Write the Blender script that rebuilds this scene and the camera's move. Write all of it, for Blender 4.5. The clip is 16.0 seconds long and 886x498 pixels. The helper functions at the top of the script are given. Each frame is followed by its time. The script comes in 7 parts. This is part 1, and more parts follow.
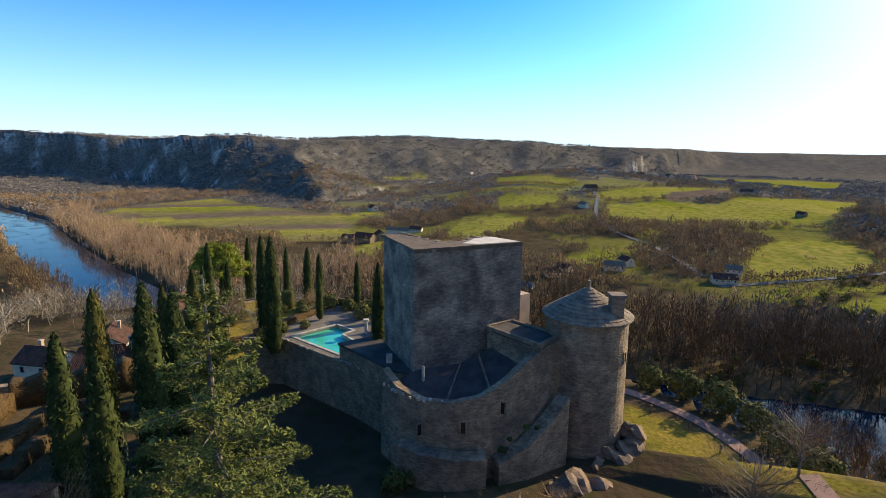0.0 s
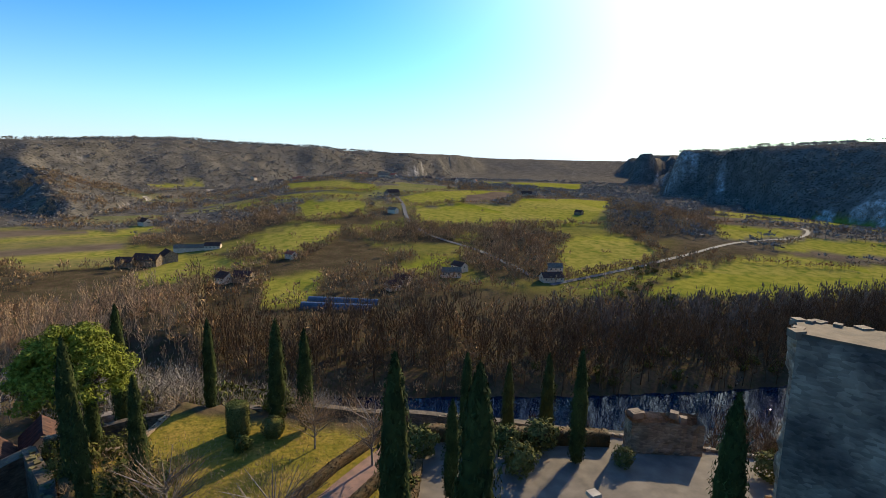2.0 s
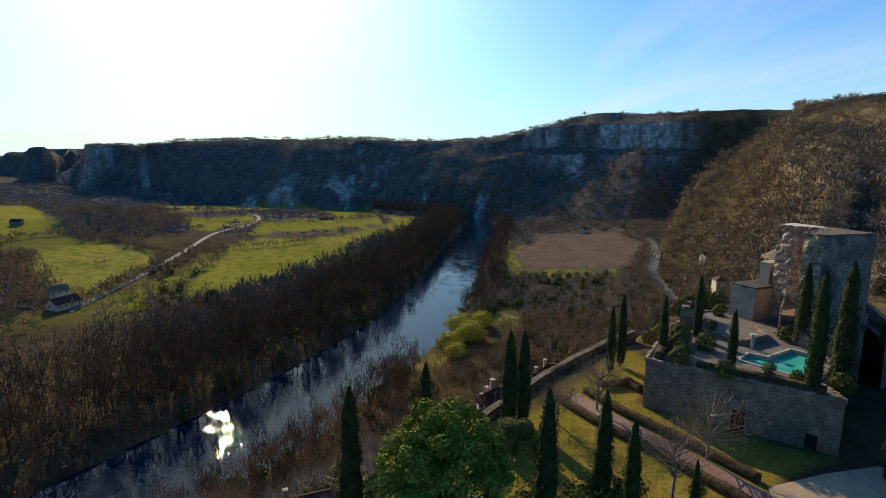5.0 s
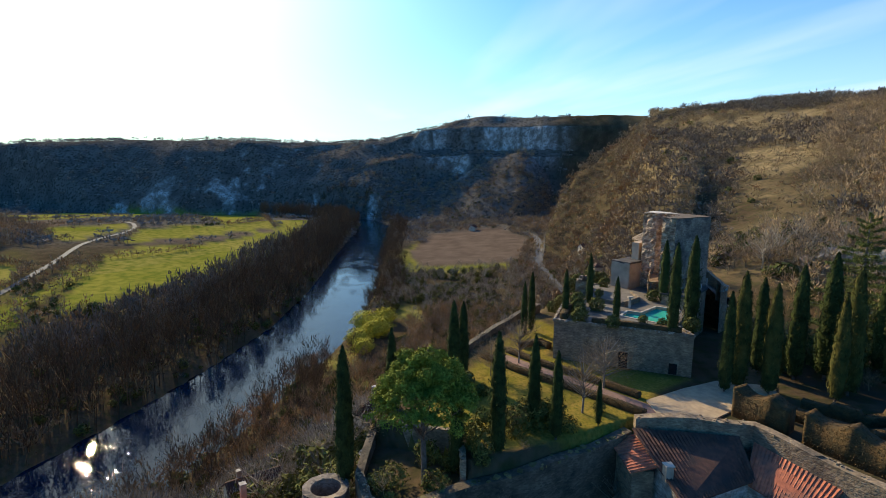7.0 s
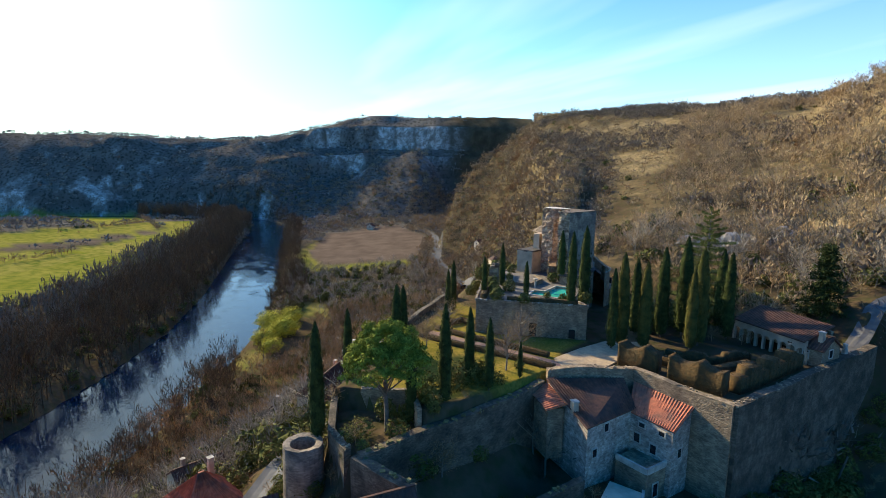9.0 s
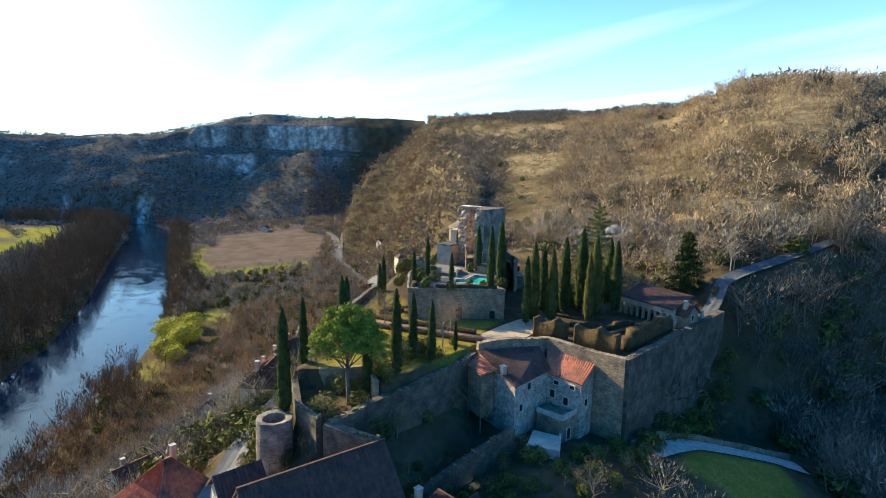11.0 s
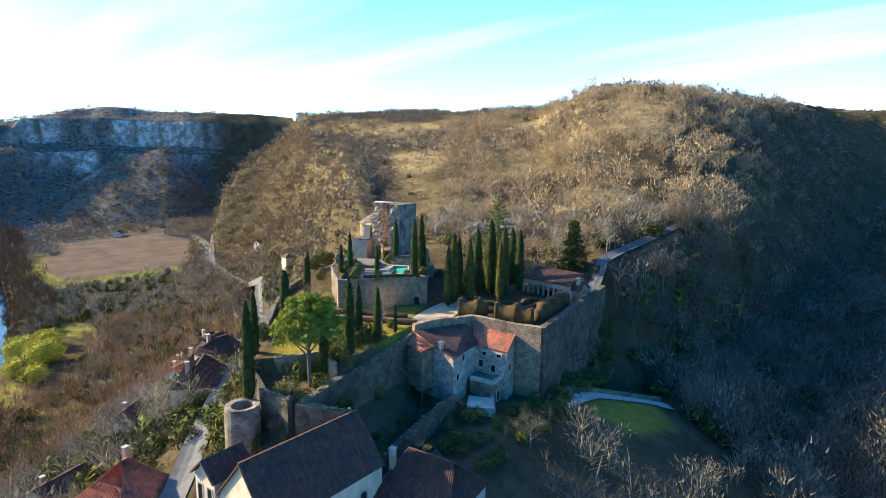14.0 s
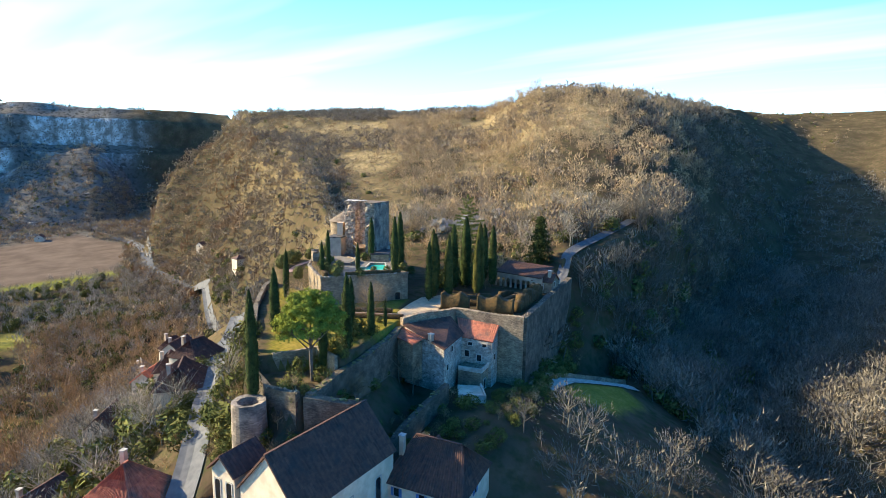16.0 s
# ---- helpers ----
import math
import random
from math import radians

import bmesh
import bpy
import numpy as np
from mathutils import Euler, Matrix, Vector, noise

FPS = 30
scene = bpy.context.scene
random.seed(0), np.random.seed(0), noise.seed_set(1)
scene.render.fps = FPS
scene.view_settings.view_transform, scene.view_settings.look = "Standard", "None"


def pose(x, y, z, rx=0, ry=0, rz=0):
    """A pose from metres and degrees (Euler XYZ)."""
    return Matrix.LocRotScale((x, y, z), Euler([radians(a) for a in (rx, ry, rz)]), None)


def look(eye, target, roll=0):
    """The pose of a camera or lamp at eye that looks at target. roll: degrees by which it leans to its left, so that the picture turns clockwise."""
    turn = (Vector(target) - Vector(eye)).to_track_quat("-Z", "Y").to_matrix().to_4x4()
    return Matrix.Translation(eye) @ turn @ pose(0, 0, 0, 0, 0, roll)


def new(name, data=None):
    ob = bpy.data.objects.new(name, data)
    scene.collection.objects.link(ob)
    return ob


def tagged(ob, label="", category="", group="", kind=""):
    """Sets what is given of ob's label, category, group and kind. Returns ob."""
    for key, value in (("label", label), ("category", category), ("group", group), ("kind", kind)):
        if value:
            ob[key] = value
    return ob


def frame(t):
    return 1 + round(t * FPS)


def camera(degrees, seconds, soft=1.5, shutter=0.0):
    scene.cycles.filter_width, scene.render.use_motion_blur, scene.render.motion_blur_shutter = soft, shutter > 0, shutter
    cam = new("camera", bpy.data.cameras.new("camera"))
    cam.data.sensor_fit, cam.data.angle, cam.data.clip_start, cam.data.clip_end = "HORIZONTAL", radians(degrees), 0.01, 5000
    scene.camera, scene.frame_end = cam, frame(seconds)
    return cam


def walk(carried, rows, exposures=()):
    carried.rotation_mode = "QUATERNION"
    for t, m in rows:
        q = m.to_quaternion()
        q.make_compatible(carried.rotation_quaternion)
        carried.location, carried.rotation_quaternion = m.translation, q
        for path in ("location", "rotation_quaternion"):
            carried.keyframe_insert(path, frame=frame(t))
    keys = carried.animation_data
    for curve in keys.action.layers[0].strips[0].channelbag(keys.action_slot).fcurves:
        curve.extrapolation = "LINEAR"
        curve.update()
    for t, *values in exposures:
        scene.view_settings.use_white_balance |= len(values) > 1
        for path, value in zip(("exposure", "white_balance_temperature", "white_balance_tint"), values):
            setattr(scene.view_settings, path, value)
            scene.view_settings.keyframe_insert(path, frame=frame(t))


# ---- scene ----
cam = camera(79.1, 16.0, soft=0.75)
PATH = [
    (0, (-1.571, 1.771, 99.862), (-1.565, 3.737, 99.495), 0.8),
    (0.5, (-7.922, 11.947, 99.459), (-7.852, 13.914, 99.103), 1.0),
    (1, (-16.421, 22.67, 98.981), (-16.163, 24.622, 98.626), 1.3),
    (1.5, (-24.805, 33.85, 98.632), (-24.277, 35.747, 98.282), 1.5),
    (2, (-32.428, 45.782, 97.862), (-31.634, 47.586, 97.528), 1.2),
    (2.5, (-39.185, 57.788, 97.996), (-38.127, 59.452, 97.662), 1.6),
    (3, (-45.522, 69.856, 98.773), (-44.199, 71.32, 98.445), 1.7),
    (3.5, (-50.374, 82.281, 98.906), (-48.819, 83.498, 98.582), 1.2),
    (4, (-59.543, 91.16, 99.819), (-57.793, 92.073, 99.499), 1.0),
    (4.5, (-72.881, 97.042, 99.538), (-70.999, 97.631, 99.207), 0.9),
    (5, (-82.665, 100.676, 99.269), (-80.708, 100.935, 98.945), 0.6),
    (5.2, (-84.891, 101.671, 99.259), (-82.93, 101.887, 98.936), 0.6),
    (7.3, (-97.47, 108.23, 99.488), (-95.507, 108.023, 99.17), 0.4),
    (7.5, (-98.636, 108.905, 99.547), (-96.677, 108.662, 99.227), 0.5),
    (8, (-101.534, 111.136, 99.639), (-99.589, 110.792, 99.325), 0.7),
    (8.5, (-104.299, 113.359, 99.822), (-102.374, 112.917, 99.507), 0.7),
    (9, (-106.95, 115.862, 100.031), (-105.05, 115.324, 99.715), 0.8),
    (9.2, (-107.928, 116.916, 100.058), (-106.041, 116.335, 99.743), 0.7),
    (11.5, (-115.901, 129.168, 100.493), (-114.187, 128.187, 100.185), 1.1),
    (12, (-116.356, 131.644, 100.37), (-114.686, 130.588, 100.061), 1.0),
    (12.5, (-116.909, 134.179, 100.218), (-115.287, 133.05, 99.911), 1.0),
    (13, (-117.14, 136.661, 100.245), (-115.571, 135.459, 99.939), 1.0),
    (13.5, (-117.013, 139.169, 100.311), (-115.498, 137.9, 100.004), 1.0),
    (14, (-116.695, 141.496, 100.365), (-115.21, 140.191, 100.057), 0.9),
    (14.5, (-116.135, 143.671, 100.318), (-114.685, 142.328, 100.009), 0.9),
    (15, (-115.3, 145.789, 100.302), (-113.889, 144.406, 99.993), 0.9),
    (15.5, (-114.25, 148.04, 100.126), (-112.881, 146.615, 99.818), 0.9),
    (16, (-113.173, 150.349, 99.963), (-111.845, 148.886, 99.657), 0.9),
]
EXPOSURES = [(0, 0.64, 6380, 7), (1.5, 0.6, 6480, 8), (2.5, 0.22, 6360, 6), (3.5, -0.08, 6360, 6), (5, 0.1, 6300, 5), (7.5, 0.6, 6200, 4), (9, 0.9, 6150, 3), (12, 1.42, 6050, 2), (16, 1.6, 6000, 2)]
walk(cam, [(t, look(eye, target, roll)) for t, eye, target, roll in PATH], EXPOSURES)

# ---- light ----
SUN_AZ, SUN_EL = 59.0, 24.5
world = bpy.data.worlds.new("world")
scene.world = world
world.use_nodes = True
wn, wl = world.node_tree.nodes, world.node_tree.links
wn.clear()
sky = wn.new("ShaderNodeTexSky")
sky.sky_type = "NISHITA"
sky.sun_disc = False
sky.sun_elevation, sky.sun_rotation = radians(SUN_EL), radians(SUN_AZ)
sky.altitude, sky.air_density, sky.dust_density, sky.ozone_density = 200, 1.0, 0.9, 1.5
bg = wn.new("ShaderNodeBackground")
bg.inputs["Strength"].default_value = 0.092
wout = wn.new("ShaderNodeOutputWorld")


def math_node(op, a, b=None, c=None):
    m = wn.new("ShaderNodeMath")
    m.operation = op
    for i, v in enumerate((a, b, c)):
        if v is None:
            continue
        if isinstance(v, (int, float)):
            m.inputs[i].default_value = v
        else:
            wl.new(v, m.inputs[i])
    return m.outputs[0]


def sky_mix(fac, a, b, mode="MIX"):
    m = wn.new("ShaderNodeMix")
    m.data_type, m.blend_type = "RGBA", mode
    for s_, v in ((m.inputs[0], fac), (m.inputs[6], a), (m.inputs[7], b)):
        if isinstance(v, (int, float)):
            s_.default_value = v
        elif isinstance(v, tuple):
            s_.default_value = (*v, 1)
        else:
            wl.new(v, s_)
    return m.outputs[2]


hsv = wn.new("ShaderNodeHueSaturation")
hsv.inputs["Saturation"].default_value = 1.75
wl.new(sky.outputs[0], hsv.inputs["Color"])
clear = sky_mix(1.0, hsv.outputs[0], (0.48, 1.26, 1.66), "MULTIPLY")
tc = wn.new("ShaderNodeTexCoord")
sp = wn.new("ShaderNodeSeparateXYZ")
wl.new(tc.outputs["Generated"], sp.inputs[0])
up = math_node("MAXIMUM", sp.outputs[2], 0.03)
flat = wn.new("ShaderNodeCombineXYZ")
wl.new(math_node("DIVIDE", sp.outputs[0], up), flat.inputs[0])
wl.new(math_node("DIVIDE", sp.outputs[1], up), flat.inputs[1])
mp = wn.new("ShaderNodeMapping")
mp.inputs["Rotation"].default_value = (0, 0, radians(28))
mp.inputs["Scale"].default_value = (0.16, 0.75, 1)
wl.new(flat.outputs[0], mp.inputs[0])
cn = wn.new("ShaderNodeTexNoise")
cn.inputs["Scale"].default_value, cn.inputs["Detail"].default_value, cn.inputs["Roughness"].default_value = 0.7, 4, 0.5
wl.new(mp.outputs[0], cn.inputs["Vector"])
veil = wn.new("ShaderNodeMapRange")
veil.inputs[1].default_value, veil.inputs[2].default_value, veil.inputs[4].default_value = 0.50, 0.80, 0.6
wl.new(cn.outputs[0], veil.inputs[0])
# thin haze towards the horizon, whiter in the south-east
side = wn.new("ShaderNodeMapRange")
side.inputs[1].default_value, side.inputs[2].default_value = 0.1, 0.8
wl.new(math_node("ADD", math_node("MULTIPLY", sp.outputs[0], 0.77), math_node("MULTIPLY", sp.outputs[1], -0.64)), side.inputs[0])
low = math_node("POWER", 2.718, math_node("MULTIPLY", math_node("MAXIMUM", sp.outputs[2], 0.0), math_node("MULTIPLY_ADD", side.outputs[0], 4.5, -9.5)))
hazy = sky_mix(math_node("MULTIPLY", low, 0.95), clear, (7.0, 8.1, 9.8))
dot = wn.new("ShaderNodeVectorMath")
dot.operation = "DOT_PRODUCT"
wl.new(tc.outputs["Generated"], dot.inputs[0])
dot.inputs[1].default_value = [math.sin(radians(SUN_AZ)) * math.cos(radians(SUN_EL)), math.cos(radians(SUN_AZ)) * math.cos(radians(SUN_EL)), math.sin(radians(SUN_EL))]
aureole = math_node("MULTIPLY", math_node("POWER", math_node("MAXIMUM", dot.outputs["Value"], 0.0), 12.0), 0.97)
hazy = sky_mix(aureole, hazy, (13.2, 13.6, 13.6))
hazy = sky_mix(math_node("MULTIPLY", veil.outputs[0], side.outputs[0]), hazy, (8.5, 8.9, 10.0))
wl.new(hazy, bg.inputs[0])
wl.new(bg.outputs[0], wout.inputs[0])
sun_data = bpy.data.lights.new("sun", "SUN")
sun_data.energy, sun_data.angle, sun_data.color = 5.0, radians(0.5), (1.0, 0.80, 0.53)
sun = new("sun", sun_data)
SUN_DIR = Vector((math.sin(radians(SUN_AZ)) * math.cos(radians(SUN_EL)), math.cos(radians(SUN_AZ)) * math.cos(radians(SUN_EL)), math.sin(radians(SUN_EL))))
sun.matrix_world = look(SUN_DIR * 300, (0, 0, 0))


# ---- materials ----
def mat(name, base, second=None, scale=1.0, detail=6, rough=0.9, bump=0.0, bump_scale=None, third=None, third_scale=None, spec=0.3, island=0.0, metallic=0.0, stretch=None, stones=0.0):
    """A surface of two or three mixed colours, with relief from noise."""
    m = bpy.data.materials.new(name)
    m.use_nodes = True
    n, l = m.node_tree.nodes, m.node_tree.links
    b = n["Principled BSDF"]
    b.inputs["Roughness"].default_value = rough
    b.inputs["Specular IOR Level"].default_value = spec
    b.inputs["Metallic"].default_value = metallic
    co = n.new("ShaderNodeNewGeometry").outputs["Position"]
    if stretch:
        mp = n.new("ShaderNodeMapping")
        mp.inputs["Scale"].default_value = stretch
        l.new(co, mp.inputs[0])
        co = mp.outputs[0]
    col = None

    def noise_fac(s, d, lo, hi):
        t = n.new("ShaderNodeTexNoise")
        t.inputs["Scale"].default_value = s
        t.inputs["Detail"].default_value = d
        l.new(co, t.inputs["Vector"])
        r = n.new("ShaderNodeMapRange")
        r.inputs[1].default_value, r.inputs[2].default_value = lo, hi
        l.new(t.outputs[0], r.inputs[0])
        return t, r.outputs[0]

    def blend(fac, a, c):
        x = n.new("ShaderNodeMix")
        x.data_type = "RGBA"
        if hasattr(fac, "links"):
            l.new(fac, x.inputs[0])
        else:
            x.inputs[0].default_value = fac
        for socket, v in ((x.inputs[6], a), (x.inputs[7], c)):
            if hasattr(v, "links"):
                l.new(v, socket)
            else:
                socket.default_value = (*v, 1)
        return x.outputs[2]

    col = base
    if second:
        _, f = noise_fac(scale, detail, 0.35, 0.65)
        col = blend(f, base, second)
    if third:
        _, f = noise_fac(third_scale or scale * 0.15, 5, 0.5, 0.72)
        col = blend(f, col, third)
    cell = None
    if stones:
        sm = n.new("ShaderNodeMapping")
        sm.inputs["Scale"].default_value = (0.8 / stones, 0.8 / stones, 1.9 / stones)
        l.new(n.new("ShaderNodeNewGeometry").outputs["Position"], sm.inputs[0])
        cell = n.new("ShaderNodeTexVoronoi")
        cell.inputs["Scale"].default_value = 1.0
        l.new(sm.outputs[0], cell.inputs["Vector"])
        cs = n.new("ShaderNodeSeparateColor")
        l.new(cell.outputs["Color"], cs.inputs[0])
        cr = n.new("ShaderNodeMapRange")
        cr.inputs[3].default_value, cr.inputs[4].default_value = 0.68, 1.22
        l.new(cs.outputs[0], cr.inputs[0])
        hs = n.new("ShaderNodeHueSaturation")
        l.new(cr.outputs[0], hs.inputs["Value"])
        if hasattr(col, "links"):
            l.new(col, hs.inputs["Color"])
        else:
            hs.inputs["Color"].default_value = (*col, 1)
        col = hs.outputs[0]
    if island:
        g = n.new("ShaderNodeNewGeometry")
        hsv = n.new("ShaderNodeHueSaturation")
        r = n.new("ShaderNodeMapRange")
        r.inputs[3].default_value, r.inputs[4].default_value = 1 - island, 1 + island
        l.new(g.outputs["Random Per Island"], r.inputs[0])
        l.new(r.outputs[0], hsv.inputs["Value"])
        if hasattr(col, "links"):
            l.new(col, hsv.inputs["Color"])
        else:
            hsv.inputs["Color"].default_value = (*col, 1)
        col = hsv.outputs[0]
    if hasattr(col, "links"):
        l.new(col, b.inputs["Base Color"])
    else:
        b.inputs["Base Color"].default_value = (*col, 1)
    if bump:
        t, _ = noise_fac(bump_scale or scale * 2, 6, 0, 1)
        bm = n.new("ShaderNodeBump")
        bm.inputs["Strength"].default_value = 0.6
        bm.inputs["Distance"].default_value = bump
        if cell:
            ad = n.new("ShaderNodeMath")
            ad.operation = "MULTIPLY_ADD"
            ad.inputs[1].default_value = -0.5
            l.new(cell.outputs["Distance"], ad.inputs[0])
            l.new(t.outputs[0], ad.inputs[2])
            l.new(ad.outputs[0], bm.inputs["Height"])
        else:
            l.new(t.outputs[0], bm.inputs["Height"])
        l.new(bm.outputs[0], b.inputs["Normal"])
    return m


M = {
    # darker copy of the wall stone: stains plus these walls' shade in the colour
    "rampart": mat("stained_shaded_stone", (0.169, 0.125, 0.080), (0.073, 0.056, 0.037), 0.6, 9, bump=0.14, bump_scale=2.0, third=(0.045, 0.038, 0.023), third_scale=0.18, stones=0.3),
    "cement": mat("grey_wall_coat", (0.486, 0.360, 0.246), (0.373, 0.275, 0.189), 0.7, 8, bump=0.03, bump_scale=4, third=(0.282, 0.210, 0.148), third_scale=0.3),
    "limestone": mat("pale_limestone_rock", (0.50, 0.43, 0.34), (0.26, 0.22, 0.17), 0.6, 9, bump=0.3, bump_scale=1.0),
    # pale grey twigs for the far hills only; haze put into their colour
    "twig_far": mat("far_haze_twigs", (0.20, 0.172, 0.142), (0.29, 0.245, 0.19), 0.02, 5, island=0.18, spec=0.02),
    "thicket": mat("grey_brown_thicket_twigs", (0.150, 0.115, 0.082), (0.235, 0.180, 0.122), 0.06, 5, island=0.3, spec=0.02),
    "oak_twig": mat("oak_twigs", (0.294, 0.205, 0.119), (0.452, 0.315, 0.164), 0.06, 5, island=0.35, spec=0.02),
    # willow twigs paler and more orange, sun on the western bank included
    "willow": mat("sunlit_willow_twigs", (0.36, 0.235, 0.135), (0.48, 0.33, 0.19), 0.04, 5, island=0.3, spec=0.02),
    # river wood twigs darkened: their backlit shade is in the colour
    "bank": mat("backlit_riverside_twigs", (0.102, 0.066, 0.037), (0.163, 0.107, 0.055), 0.05, 5, island=0.4, spec=0.02),
    # grey-brown twigs darkened to carry the shade of the side valley
    "twig_shade": mat("shaded_twigs", (0.115, 0.098, 0.076), (0.20, 0.168, 0.122), 0.07, 5, island=0.4, spec=0.02),
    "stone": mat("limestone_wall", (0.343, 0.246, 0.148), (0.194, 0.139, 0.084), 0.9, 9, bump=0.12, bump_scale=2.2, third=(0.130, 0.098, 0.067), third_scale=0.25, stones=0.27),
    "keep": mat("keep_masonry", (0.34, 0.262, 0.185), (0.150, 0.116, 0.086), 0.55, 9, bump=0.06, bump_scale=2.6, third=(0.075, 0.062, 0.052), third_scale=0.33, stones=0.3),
    # broken core stone, its colour also raised for the sun on this side
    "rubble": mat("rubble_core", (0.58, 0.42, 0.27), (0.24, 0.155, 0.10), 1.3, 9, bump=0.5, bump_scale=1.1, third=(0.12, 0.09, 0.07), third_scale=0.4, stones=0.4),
    "coping": mat("pale_coping", (0.52, 0.45, 0.36), (0.33, 0.28, 0.22), 1.2, 8, bump=0.05),
    "rubble_wall": mat("mottled_rubble_wall", (0.50, 0.42, 0.33), (0.27, 0.22, 0.17), 1.6, 9, bump=0.08, bump_scale=3.0, third=(0.20, 0.165, 0.13), third_scale=0.35, stones=0.32),
    "plaster": mat("pale_plaster", (0.701, 0.550, 0.377), (0.542, 0.410, 0.271), 0.7, 8, bump=0.03, bump_scale=4),
    "tile": mat("clay_tile", (0.48, 0.155, 0.075), (0.32, 0.10, 0.055), 1.8, 7, bump=0.03, third=(0.13, 0.08, 0.06), third_scale=0.5, island=0.25),
    "tile_brown": mat("brown_clay_tile", (0.125, 0.058, 0.036), (0.070, 0.037, 0.026), 1.8, 7, bump=0.03, third=(0.055, 0.037, 0.029), third_scale=0.5, island=0.25),
    "lauze": mat("stone_slab_roof", (0.260, 0.190, 0.123), (0.136, 0.100, 0.070), 1.5, 8, bump=0.06, island=0.2),
    "darkroof": mat("bitumen_roof", (0.085, 0.070, 0.060), (0.048, 0.041, 0.037), 0.8, 7, bump=0.02),
    "cypress": mat("cypress_foliage", (0.027, 0.037, 0.011), (0.060, 0.069, 0.018), 1.1, 6, rough=0.9, island=0.4, spec=0.08),
    "brown_rock": mat("brown_weathered_rock", (0.30, 0.195, 0.115), (0.12, 0.082, 0.055), 0.9, 9, bump=0.25, bump_scale=1.4, third=(0.07, 0.06, 0.05), third_scale=0.5),
    "head": mat("dark_wall_head", (0.169, 0.115, 0.070), (0.096, 0.068, 0.043), 1.2, 8, bump=0.05),
    # pale slab made lighter still: sun on this corner sits in the colour
    "slab": mat("sunlit_pale_slab", (0.66, 0.57, 0.45), (0.52, 0.44, 0.35), 1.0, 8, bump=0.03),
    "cypress_gold": mat("golden_cypress_foliage", (0.044, 0.049, 0.013), (0.100, 0.084, 0.020), 1.0, 6, rough=0.9, island=0.4, spec=0.08),
    "pine": mat("pine_foliage", (0.140, 0.160, 0.020), (0.240, 0.250, 0.032), 0.7, 6, rough=0.9, island=0.4, spec=0.08),
    "cedar": mat("cedar_foliage", (0.090, 0.108, 0.026), (0.174, 0.180, 0.046), 1.0, 6, rough=0.9, island=0.4, spec=0.08),
    "bark": mat("bark", (0.16, 0.12, 0.09), (0.08, 0.06, 0.045), 3, 7, bump=0.03),
    "bark_pale": mat("pale_bark", (0.221, 0.189, 0.156), (0.117, 0.098, 0.078), 3, 7, bump=0.02),
    "twig": mat("bare_twigs", (0.243, 0.158, 0.082), (0.407, 0.262, 0.127), 0.05, 5, island=0.35, spec=0.02),
    "pool": mat("pool_water", (0.05, 0.40, 0.27), (0.08, 0.50, 0.36), 0.6, 4, rough=0.05, spec=0.5),
    "gravel": mat("gravel_path", (0.42, 0.33, 0.23), (0.30, 0.235, 0.165), 2.0, 8, bump=0.02),
    "sand": mat("sandy_gravel", (0.47, 0.34, 0.20), (0.36, 0.26, 0.155), 1.5, 8, bump=0.02),
    "brickpath": mat("reddish_brick_walk", (0.30, 0.17, 0.12), (0.21, 0.13, 0.095), 1.5, 8, bump=0.02),
    "lawn": mat("lawn_grass", (0.160, 0.170, 0.030), (0.100, 0.120, 0.025), 0.6, 8, bump=0.06, bump_scale=6, third=(0.220, 0.170, 0.060), third_scale=0.2),
    "asphalt": mat("worn_asphalt", (0.085, 0.082, 0.08), (0.13, 0.122, 0.115), 0.8, 8),
    "scrub_twig": mat("dry_scrub_twigs", (0.255, 0.185, 0.105), (0.37, 0.265, 0.145), 0.05, 6, island=0.25, spec=0.02, third=(0.25, 0.135, 0.065), third_scale=0.035),
    "shrub": mat("evergreen_leaves", (0.071, 0.084, 0.022), (0.158, 0.140, 0.041), 0.5, 6, rough=0.9, island=0.4, spec=0.08),
    "ivy": mat("ivy_green_leaves", (0.073, 0.080, 0.018), (0.153, 0.135, 0.033), 0.3, 6, rough=0.9, island=0.4, spec=0.08),
    "bamboo": mat("bamboo_leaves", (0.36, 0.34, 0.035), (0.50, 0.43, 0.05), 0.4, 6, rough=0.9, island=0.4, spec=0.08),
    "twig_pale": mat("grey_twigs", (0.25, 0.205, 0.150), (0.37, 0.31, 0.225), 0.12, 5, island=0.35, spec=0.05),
    "hedge": mat("clipped_hedge", (0.102, 0.055, 0.016), (0.051, 0.035, 0.012), 1.5, 8, island=0.35, bump=0.15, bump_scale=4),
}


